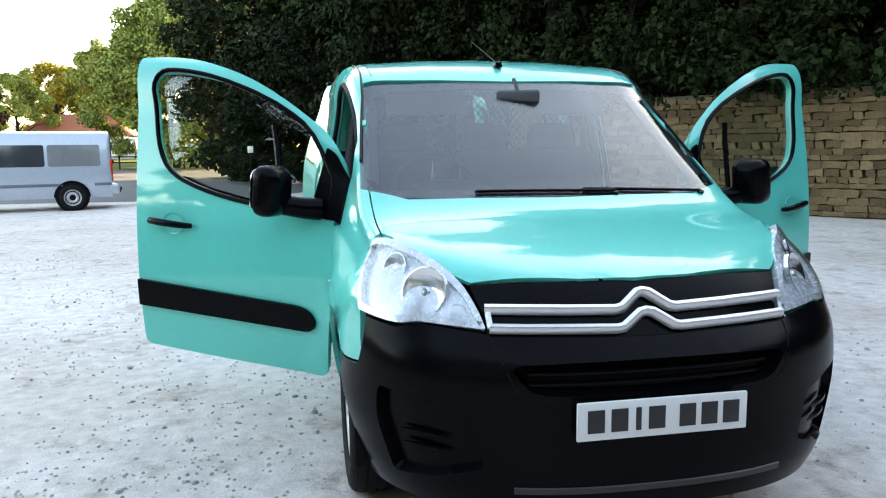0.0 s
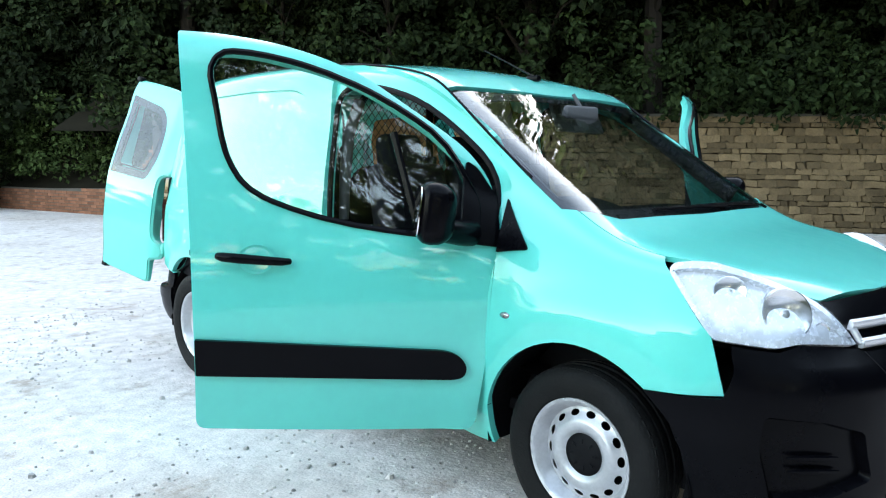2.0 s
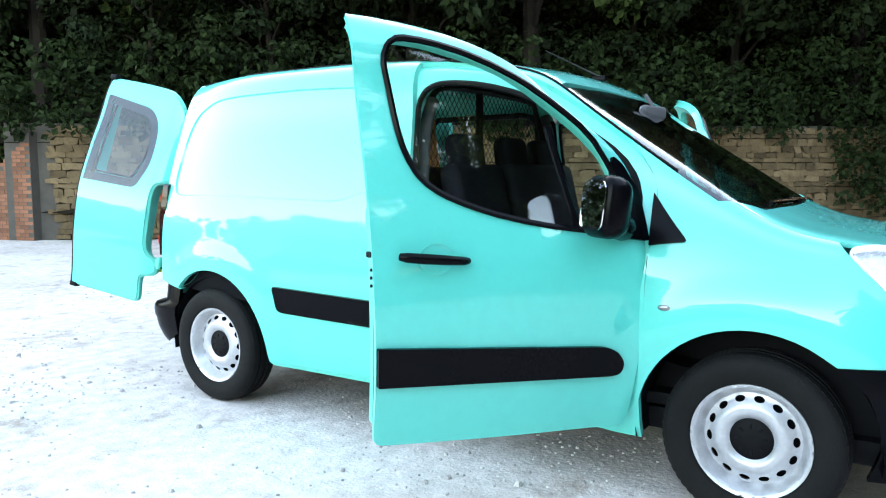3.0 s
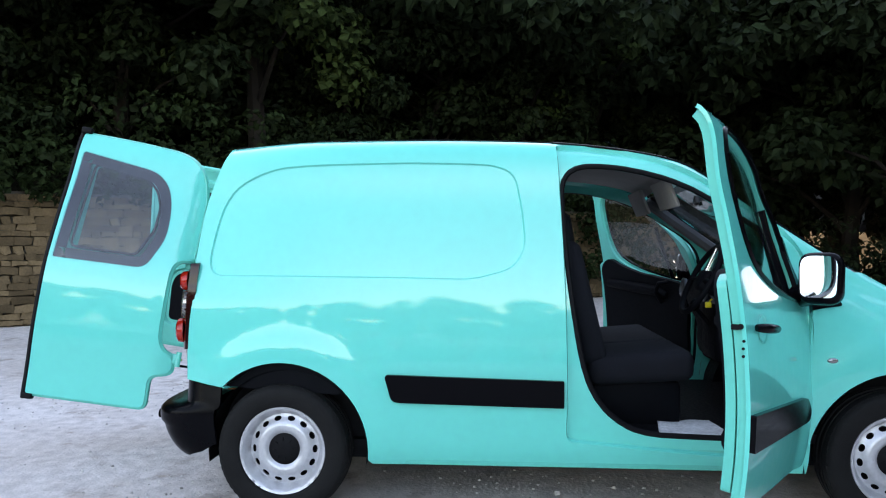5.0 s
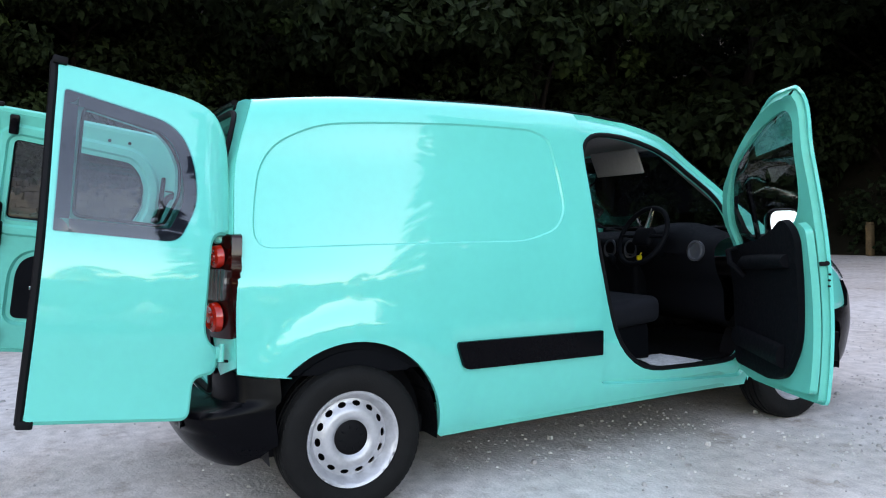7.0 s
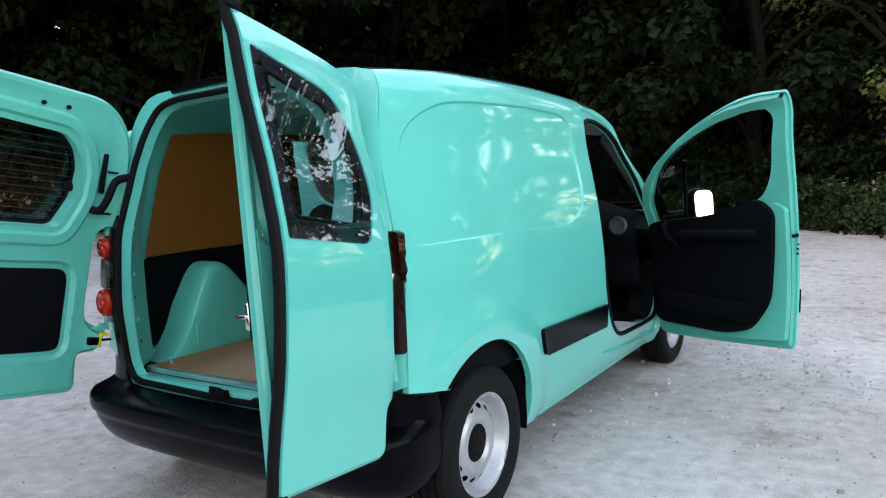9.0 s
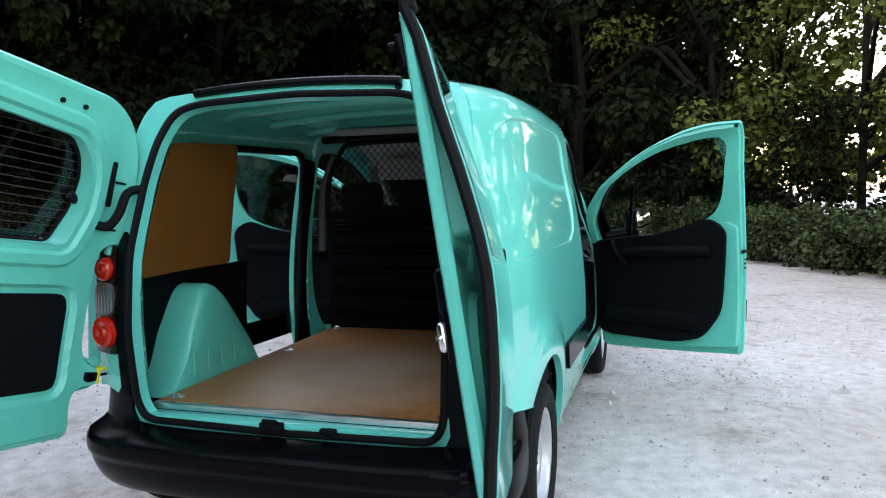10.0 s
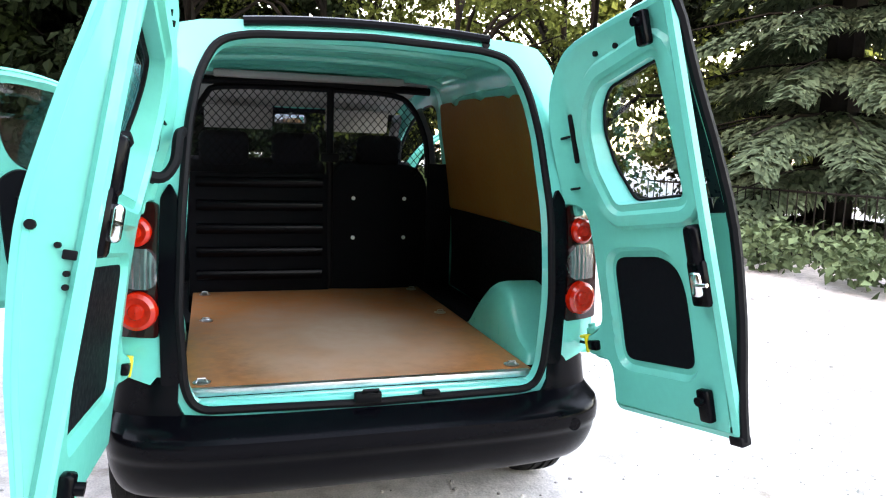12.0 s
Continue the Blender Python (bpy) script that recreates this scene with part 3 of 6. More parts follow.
for ob, ln, s in ((lamps[0], lens, 1), (lamps[1], ls, -1)):
    part("lens", ln, LENS, ob).visible_shadow = False
    for phi, z, r in ((.80, .866, .074), (1.07, .925, .046), (.62, .815, .026)):
        c = nose(phi, z)
        c.x *= s
        n = Vector((c.x * .55, c.y + .15, .18)).normalized()
        m = Matrix.Translation(c - n * .034) @ n.to_track_quat("X", "Z").to_matrix().to_4x4()
        b = lathe([(r * k, .30 * r * k * k) for k in (.05, .25, .5, .75, .95, 1.0)] + [(r * 1.05, .29 * r), (r * 1.07, .10 * r)], 28)
        add(b, lathe([(.001, .22 * r), (.16 * r, .21 * r), (.22 * r, .14 * r), (.22 * r, 0)], 16))
        bmesh.ops.transform(b, matrix=m, verts=b.verts)
        part("reflector", b, CHROME, ob)

# windscreen, its black border, and the wipers
ws = [(.772, 1.548), (.441, 1.494), (.165, 1.438), (.105, 1.46), (.045, 1.60), (.018, 1.80), (.010, TOP)]
top_edge = [(.748, TOP), (.755, 2.0), (.762, 1.75)]
ws_half = ws
outline = ws_half + [(y, 2 * TOP - t) for y, t in ws_half[-2::-1]] + [(y, 2 * TOP - t) for y, t in top_edge[::-1]] + top_edge[1:]
screen = part("windscreen", sheet(outline, body, .06, thick=.005, lift=-.004), SCREEN, van)
screen.visible_shadow = False
inner = [(.70, 1.585), (.441, 1.535), (.20, 1.482), (.10, 1.53), (.085, 1.65), (.075, 1.85), (.070, TOP)]
it = [(.715, TOP), (.718, 2.0), (.71, 1.70)]
inner = rounded(inner + [(y, 2 * TOP - t) for y, t in inner[-2::-1]] + [(y, 2 * TOP - t) for y, t in it[::-1]] + it[1:], .04)
part("windscreen_border", sheet(outline, body, .05, holes=[inner], thick=.003, lift=-.0115), FRIT, van)
part("scuttle", sheet([(.10, 1.455), (.03, 1.60), (.002, 1.80), (-.006, TOP), (.002, 2 * TOP - 1.80), (.03, 2 * TOP - 1.60), (.10, 2 * TOP - 1.455), (.11, 2 * TOP - 1.5), (.06, 2 * TOP - 1.7), (.05, TOP), (.06, 1.7), (.11, 1.5)], body, .03, thick=.02, lift=-.012), BLACK, van)
for x0, x1, ln in ((.25, -.32, 1), (.62, .12, 1)):
    pts = [body(.030 + .012 * k, across(.05, abs(x0 + (x1 - x0) * k))[1]) for k in (0, .25, .5, .75, 1)]
    pts = [Vector((x0 + (x1 - x0) * k, p.y, p.z + .006)) for k, p in zip((0, .25, .5, .75, 1), pts)]
    w = tube(pts, .006, 6)
    add(w, tube([p + Vector((0, .010, -.003)) for p in pts[1:]], .004, 6))
    add(w, disc_bar(pts[0] + Vector((0, -.005, -.012)), (0, -.4, 1), .014, .02, 12))
    part("wiper", w, BLACK, van)

# aerial and side repeaters
a = box(0, .90, 1.695, .034, .07, .03, .008)
add(a, tube([(0, .90, 1.705), (-.03, 1.02, 1.77), (-.07, 1.16, 1.845)], [.005, .003, .002], 6))
part("aerial", a, BLACK, van, "short black roof aerial")
c = body(.295, at(.295, .756)[1])
r = ball(c, .008, .024, .012, 14)
pair("side_repeater", r, CLEAR, label="small clear side indicator")

# rub strips on the flanks
STRIP = [(1.452, .654), (1.452, .533), (2.21, .548), (2.235, .56), (2.262, .66), (2.255, .675)]
pair("rub_strip", sheet([at(*p) for p in rounded(STRIP, [.006, .006, .02, .02, .015, .01])], body, .03, thick=.02, lift=.018), BLACK, label="black plastic rubbing strip")

# wheels: steel rims with oval vents, black caps, grooved tyres
def rim_depth(r):
    return table([(.06, .030), (.075, .044), (.095, .058), (.115, .058), (.135, .046), (.155, .032), (.168, .030), (.176, .045), (.186, .070), (.196, .082), (.205, .084)])(r)


def wheel_parts():
    half = [(.200, .070), (.212, .090), (.235, .0985), (.262, .1005), (.285, .097), (.300, .088), (.309, .074), (.314, .060), (.3155, .045), (.308, .044), (.308, .034), (.3165, .033), (.317, .012), (.309, .011), (.309, 0)]
    prof = half + [(r, -x) for r, x in half[-2::-1]]
    tyre = lathe(prof, 72)
    tread = bmesh.new()
    for k in range(60):
        for s in (-1, 1):
            a = 2 * math.pi * (k + .25 * s) / 60
            b = box(s * .067, 0, .3050, .022, .024, .010, .002, 1)
            bmesh.ops.rotate(b, cent=(0, 0, 0), matrix=Matrix.Rotation(a, 3, "X"), verts=b.verts)
            add(tread, b)
    rim = bmesh.new()
    sides = 14
    arc = 2 * math.pi / sides
    f = lambda u, r: Vector((rim_depth(r), r * math.cos(u / .147), r * math.sin(u / .147)))
    sect = [(-arc / 2 * .147, .075), (arc / 2 * .147, .075), (arc / 2 * .147, .205), (-arc / 2 * .147, .205)]
    hole = [(.0185 * math.cos(k * math.pi / 6), .147 + .0110 * math.sin(k * math.pi / 6)) for k in range(12)]
    one = sheet(sect, f, .0105, holes=[hole], centre=(-1, 0, 0))
    for k in range(sides):
        c = one.copy()
        bmesh.ops.rotate(c, cent=(0, 0, 0), matrix=Matrix.Rotation(k * arc, 3, "X"), verts=c.verts)
        add(rim, c)
    one.free()
    add(rim, lathe([(.205, .084), (.207, .078), (.203, .066), (.190, .04), (.183, -.06), (.2, -.075)], 64))
    bmesh.ops.remove_doubles(rim, verts=rim.verts, dist=.0012)
    cap = lathe([(.001, .052), (.02, .054), (.045, .050), (.060, .044), (.072, .040), (.078, .036), (.076, .028)], 40)
    for k in range(8):
        b = box(.050, 0, .047, .006, .008, .018, .002, 1)
        bmesh.ops.rotate(b, cent=(0, 0, 0), matrix=Matrix.Rotation(k * math.pi / 4, 3, "X"), verts=b.verts)
        add(cap, b)
    drum = lathe([(.001, -.01), (.17, -.01), (.17, -.08), (.001, -.08)], 32)
    return tyre, rim, cap, drum, tread


w_tyre, w_rim, w_cap, w_drum, w_tread = (mesh_of(n, b, m) for n, b, m in zip(("tyre", "rim", "hub_cap", "brake_drum", "tread"), wheel_parts(), (TYRE, STEEL, RUBBER, TRIM, TYRE)))
for cy, x, cz in ((0, .755, .306), (2.748, .772, .312)):
    for s in (-1, 1):
        wheel = new("wheel", w_rim)
        wheel.parent = van
        wheel.matrix_basis = pose(s * x, cy, cz, 17 * cy + 5, 0, 0 if s > 0 else 180) @ Matrix.Diagonal((.95, .985, .985, 1))
        tagged(wheel, "silver painted steel wheel with a black cap")
        for n, me in (("tyre", w_tyre), ("hub_cap", w_cap), ("brake_drum", w_drum)):
            o = new(n, me)
            o.parent = wheel
        tagged(new("tread", w_tread), "grooved shoulder of the tyre tread", kind="stuff").parent = wheel

# wheel housings, floor pan and sill undersides, all in shade
for cy in (0, 2.728):
    for s in (-1, 1):
        rh, dh = (.405, .165) if cy == 0 else (.376, .15)
        h = lathe([(rh, -.04), (rh, dh), (.05, dh)], 40)
        bmesh.ops.delete(h, geom=[v for v in h.verts if v.co.z < (-.12 if cy == 0 else -.06) and math.hypot(v.co.y, v.co.z) > .1], context="VERTS")
        bmesh.ops.transform(h, matrix=pose(s * .80, cy, .31, 0, 0, 180 if s > 0 else 0), verts=h.verts)
        part("wheel_housing", h, RUBBER, van)
part("underbody", box(0, 1.32, .285, 1.36, 3.6, .10, .03), RUBBER, van)
for s in (-1, 1):
    part("inner_sill", box(s * .765, 1.40, .315, .10, 1.86, .14, .02), PAINT_IN, van)

# ---------------------------------------------------------------- front doors
HINGE = Vector((-.866, .43, 0))
WINDOW_IN_DOOR = [(1.372, 1.60), (1.352, 1.50), (1.332, 1.356), (1.30, 1.265), (1.243, 1.191), (1.107, 1.129), (.879, 1.067), (.544, 1.022), (.44, 1.012), (.425, 1.15), (.545, 1.375), (.75, 1.513), (1.0, 1.615), (1.2, 1.66), (1.33, 1.665)]
win_loop = [at(*p) for p in rounded(WINDOW_IN_DOOR, [.04, .1, .1, .1, .1, .2, .2, .2, .03, .04, .1, .2, .2, .1, .04])]
skin_loop = shrink(door_loop, .004)


def hung(bm):
    bmesh.ops.translate(bm, vec=-HINGE, verts=bm.verts)
    return bm


def door_form(y, t):
    """The skin of a front door, whose window frame stands straighter than the roof's edge."""
    p = body(y, t)
    k = max(0.0, p.z - 1.50) / .23
    return p + Vector((-.006 * k * k, 0, 0))


def door_bits():
    """All that one front door is made of, shut, with the hinge as its origin."""
    yield "front_door", hung(sheet(skin_loop, door_form, .035, holes=[win_loop], thick=.014)), PAINT, "mint green van door standing wide open"
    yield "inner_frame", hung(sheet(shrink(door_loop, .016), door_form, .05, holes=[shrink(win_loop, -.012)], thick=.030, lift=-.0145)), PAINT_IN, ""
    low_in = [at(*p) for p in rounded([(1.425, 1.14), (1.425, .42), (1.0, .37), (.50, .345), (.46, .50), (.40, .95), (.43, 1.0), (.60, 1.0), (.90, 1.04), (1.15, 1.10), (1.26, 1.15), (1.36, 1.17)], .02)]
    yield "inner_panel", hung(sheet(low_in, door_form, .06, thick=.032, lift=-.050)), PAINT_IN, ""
    yield "window_seal", hung(tube([door_form(*p) + Vector((-.002, 0, 0)) for p in win_loop[::2]], .011, 6, True)), BLACK, "black rubber window seal"
    yield "window_glass", hung(sheet(shrink(win_loop, -.006), door_form, .06, thick=.004, lift=-.025)), WINDOW, ""
    bar = [door_form(*at(.66 + .02 * k, 1.04 + .36 * k / 4 * 1.0)) + Vector((.012, 0, 0)) for k in range(5)]
    yield "window_bar", hung(tube(bar, .014, 6)), BLACK, ""
    sail = [at(.36, .985), at(.52, 1.005), at(.50, 1.10), at(.47, 1.30), at(.425, 1.27), at(.36, 1.17)]
    yield "mirror_base", hung(sheet(rounded(sail, .02), door_form, .04, thick=.02, lift=.012)), BLACK, ""
    trim = [at(*p) for p in rounded([(1.37, 1.13), (1.33, .62), (1.22, .45), (1.05, .40), (.55, .39), (.46, .45), (.43, .9), (.43, 1.04), (.56, 1.06), (.9, 1.09), (1.12, 1.14), (1.26, 1.20)], .06)]
    yield "door_trim", hung(sheet(trim, door_form, .06, thick=.03, lift=-.0825)), TRIM, "black moulded door trim"
    rest = [door_form(*at(y, z)) + Vector((.120, 0, 0)) for y, z in ((1.28, .99), (1.1, .98), (.9, .965), (.72, .955), (.62, .93))]
    yield "armrest", hung(tube(rest, [.03, .035, .038, .035, .02], 10)), TRIM, ""
    pull = [door_form(*at(y, z)) + Vector((dx, 0, 0)) for y, z, dx in ((.60, 1.02, .11), (.63, 1.01, .17), (.66, .95, .18), (.68, .88, .12))]
    yield "pull_handle", hung(tube(pull, .016, 8)), TRIM, ""
    pocket = [door_form(*at(y, .55)) + Vector((.120, 0, 0)) for y in np.linspace(.55, 1.2, 6)]
    yield "door_pocket", hung(tube(pocket, .035, 10, flat=1.6)), TRIM, ""
    st = [at(*p) for p in rounded([(1.432, .698), (1.432, .574), (.53, .508), (.495, .52), (.487, .56), (.52, .60), (.57, .62)], [.005, .005, .03, .03, .03, .03, .05])]
    yield "rub_strip", hung(sheet(st, door_form, .03, thick=.02, lift=.018)), BLACK, "black plastic rubbing strip"
    h = [door_form(*at(y, .977 - .1 * (1.348 - y))) + Vector((dx, 0, 0)) for y, dx in ((1.352, -.012), (1.335, -.030), (1.28, -.038), (1.2, -.038), (1.14, -.030), (1.116, -.010))]
    hb = tube(h, [.012, .016, .017, .016, .014, .011], 10)
    yield "door_handle", hung(hb), BLACK, "black pull door handle"
    c = door_form(*at(1.227, .962))
    cup = [(1.227 + .062 * math.cos(k * math.pi / 10), .962 + .052 * math.sin(k * math.pi / 10)) for k in range(20)]
    yield "handle_recess", hung(sheet([at(*p) for p in cup], lambda u, v: door_form(u, v) + Vector((.012 * max(0, 1 - ((u - 1.227) ** 2 / .0038 + (v - at(1.227, .962)[1]) ** 2 / .0027)), 0, 0)), .015, thick=.002, lift=.0035)), PAINT, ""
    c = door_form(*at(1.425, .975))
    lk = box(-.826, 1.438, .985, .026, .012, .018, .003)
    yield "latch", hung(lk), RUBBER, ""
    for dz, dx in ((.012, .004), (-.035, -.006), (-.060, -.004), (-.085, -.004)):
        yield "plug", hung(disc_bar((-.848 + dx, 1.438, .975 + dz), (0, 1, 0), .010 if dz > 0 else .005, .010, 10)), RUBBER, ""
    # mirror on its arm
    arm = [Vector((-.835, .47, 1.04)), Vector((-.875, .52, 1.045)), Vector((-.92, .60, 1.06))]
    yield "mirror_arm", hung(tube(arm, [.05, .046, .042], 12)), BLACK, ""
    hs = box(0, 0, 0, .168, .13, .215, .052, 6)
    for v in hs.verts:
        if v.co.y < 0:
            k = min(1, -v.co.y / .06)
            v.co.x *= 1 - .18 * k
            v.co.z *= 1 - .14 * k
        elif v.co.y > .03:
            v.co.x *= 1.06
            v.co.z *= 1.03
    bmesh.ops.transform(hs, matrix=MIRROR_POSE, verts=hs.verts)
    yield "mirror_housing", hung(hs), BLACK, "black plastic door mirror housing"
    pane = rounded([(-.066, -.080), (.066, -.080), (.071, .060), (.050, .088), (-.050, .088), (-.071, .060)], .03)
    g = sheet(pane, lambda x, z: Vector((x, .0665 - .10 * z * .12, z)), .05, thick=.004, centre=(0, -1, 0))
    bmesh.ops.transform(g, matrix=MIRROR_POSE, verts=g.verts)
    yield "mirror_glass", hung(g), MIRROR, ""


# the mirrors keep their set while the door swings
MIRROR_POSE = pose(-.955, .625, 1.12, 6, 0, -4)
for s, angle, hx, hy in ((-1, 58.4, -.884, .40), (1, 62.0, .884, .40)):
    owner = None
    for name, b, mat, label in door_bits():
        if s > 0:
            bb = mirrored(b)
            b.free()
            b = bb
        if owner is None:
            owner = part(name, b, mat, van, label)
            owner.matrix_basis = pose(hx, hy, 0, 0, 0, -s * angle)
        else:
            o = part(name, b, mat, owner, label)
            if name == "window_glass":
                o.visible_shadow = False

# black seals round the door openings
for s in (-1, 1):
    path = [skin(*p) + Vector((.004, 0, 0)) for p in hole_loop[::2]]
    part("opening_seal", tube([Vector((-s * p.x, p.y, p.z)) for p in path], .013, 7, True), RUBBER, van)

# ---------------------------------------------------------------- the rear end
REAR_HOLE = [(.605, .60), (.618, .85), (.606, 1.15), (.585, 1.42), (.555, 1.58), (.50, 1.69), (.40, 1.715), (0, 1.732)]
hole = REAR_HOLE + [(-x, z) for x, z in REAR_HOLE[-2::-1]] + [(-.57, .535), (0, .525), (.57, .535)]
rear_hole = rounded(hole, .05)


def rear_x(z, d=.004):
    return -body(rear_edge(z), at(rear_edge(z), min(z, 1.72))[1]).x - d


frame_side = [(rear_x(z), z) for z in (.66, .70, .95, 1.2, 1.4, 1.55, 1.65, 1.70)]
frame_side = [(.60, .50), (.655, .60)] + frame_side
top_edge = [(.62, 1.742), (.55, 1.757), (.40, 1.767), (.20, 1.775), (0, 1.779)]
outline = frame_side + top_edge + [(-x, z) for x, z in (frame_side + top_edge)[-2::-1]] + [(-.6, .47), (0, .47), (.6, .47)]
part("rear_frame", sheet(outline, rear, .04, holes=[rear_hole], thick=.05), PAINT, van)
part("rear_seal", tube([rear(*p) + Vector((0, .006, 0)) for p in shrink(rear_hole, -.004)], .014, 8, True), RUBBER, van, "black rubber seal round the load opening")
part("roof_edge_strip", tube([rear(x, 1.775 - .02 * (x / .42) ** 2) + Vector((0, .01, .004)) for x in np.linspace(-.42, .42, 13)], .016, 8), BLACK, van)
part("roof_plug", disc_bar(rear(-.41, 1.742) + Vector((0, .004, 0)), (0, 1, .3), .014, .008, 14), RUBBER, van)

# rear bumper, wrapping to the wheel arches
def bump(phi, z):
    """Round the tail from arch to arch: phi 0 in the middle."""
    d = table([(.245, 0), (.275, .06), (.325, .105), (.385, .135), (.408, .142), (.420, .158), (.45, .165), (.478, .162), (.492, .148), (.502, .115), (.509, .04), (.514, .012), (.545, .008), (.66, .010)])(z)
    side = table([(.22, .79), (.30, .835), (.38, .852), (.46, .855), (.52, .848), (.58, .838), (.66, .825)])(z)
    s, c = math.sin(abs(phi)), max(0, math.cos(phi))
    y0 = 2.99
    return Vector((side * s ** (2 / 4.6) * (1 if phi > 0 else -1), y0 + (3.285 - y0 + d) * c ** (2 / 4.6), z))


q = math.pi / 2
o = [(q - .02, .60), (1.15, .625), (.98, .640), (.72, .645), (.575, .643), (.55, .62), (.54, .56), (.50, .526), (.3, .517), (0, .514)]
o2 = [(q - .02, .45), (q - .02, .335), (1.45, .295), (1.2, .268), (.5, .260), (0, .257)]
outline = o + [(-p, z) for p, z in o[-2::-1]] + [(-p, z) for p, z in o2] + [(p, z) for p, z in o2[-2::-1]]
part("rear_bumper", sheet(outline, bump, .016, thick=.02, centre=(0, 2.2, .4)), BLACK, van, "matt black plastic rear bumper")
part("towing_cover", disc_bar(bump(-.62, .44) + Vector((0, .002, 0)), (0, 1, 0), .022, .006, 20), BLACK, van)

# tail lamps in their black corner pillars
DARK_RED = material("dark_red_lens", (.020, .0015, .0015), .15, coat=.3, spec=.2, vary=.3, scale=25)
for s in (-1, 1):
    pil = [(s * x, z) for x, z in rounded([(.622, .62), (.628, .85), (.622, 1.10), (.618, 1.20), (.640, 1.245), (.668, 1.20), (.676, 1.0), (.676, .62)], .015)]
    part("corner_trim", sheet(pil, rear, .03, thick=.03, lift=.012), BLACK, van, "black plastic corner trim")
    hous = [(s * x, z) for x, z in rounded([(.678, .775), (.680, 1.0), (.674, 1.185), (.800, 1.182), (.822, 1.0), (.826, .775)], .015)]
    tl = part("tail_lamp", sheet(hous, rear, .02, thick=.04, lift=.013), DARK_RED, van, "tail lamp with two red lenses and a clear one")
    for z, r in ((1.097, .046), (.858, .060)):
        c = rear(s * .737, z)
        b = lathe([(.001, .038), (r * .35, .036), (r * .42, .028), (r * .75, .034), (r * .95, .026), (r, .012), (r * 1.02, 0)], 32)
        bmesh.ops.transform(b, matrix=Matrix.Translation(c + Vector((0, .008, 0))) @ pose(0, 0, 0, 0, 0, 90 - s * 12), verts=b.verts)
        part("red_lens", b, RED, tl)
    mid = sheet([(s * x, z) for x, z in rounded([(.690, .925), (.678, .985), (.692, 1.045), (.785, 1.045), (.795, .985), (.785, .925)], .012)], lambda x, z: rear(x, z) + Vector((0, .0012 * math.cos(x * 300), 0)), .005, thick=.02, lift=.026)
    part("clear_lens", mid, CLEAR, tl)



# ---------------------------------------------------------------- rear doors, on hinges that lean with the pillars
E1 = Vector((-.127, .981, .151)).normalized()
E2 = Vector((.174, -.143, .977))
E2 = (E2 - E1 * E2.dot(E1)).normalized()
OPEN = Matrix((E1, E2, E1.cross(E2))).transposed()
SHUT = Matrix((Vector((1, 0, 0)), Vector((0, -.144, .9896)), Vector((0, -.9896, -.144)))).transposed()
TURN = (OPEN @ SHUT.transposed()).to_quaternion()
bulge = table([(0, 0), (.1, .015), (.35, .062), (.60, .082), (.8, .062), (1.05, .02), (1.2, .003), (1.27, -.02)])


def leaf(u, v):
    """A rear door's outer skin in its own plane: u from the hinge, v from the bottom; the third is outwards."""
    r = max(0, 1 - u / .10)
    return Vector((u, v, bulge(v) - .045 * r * r))


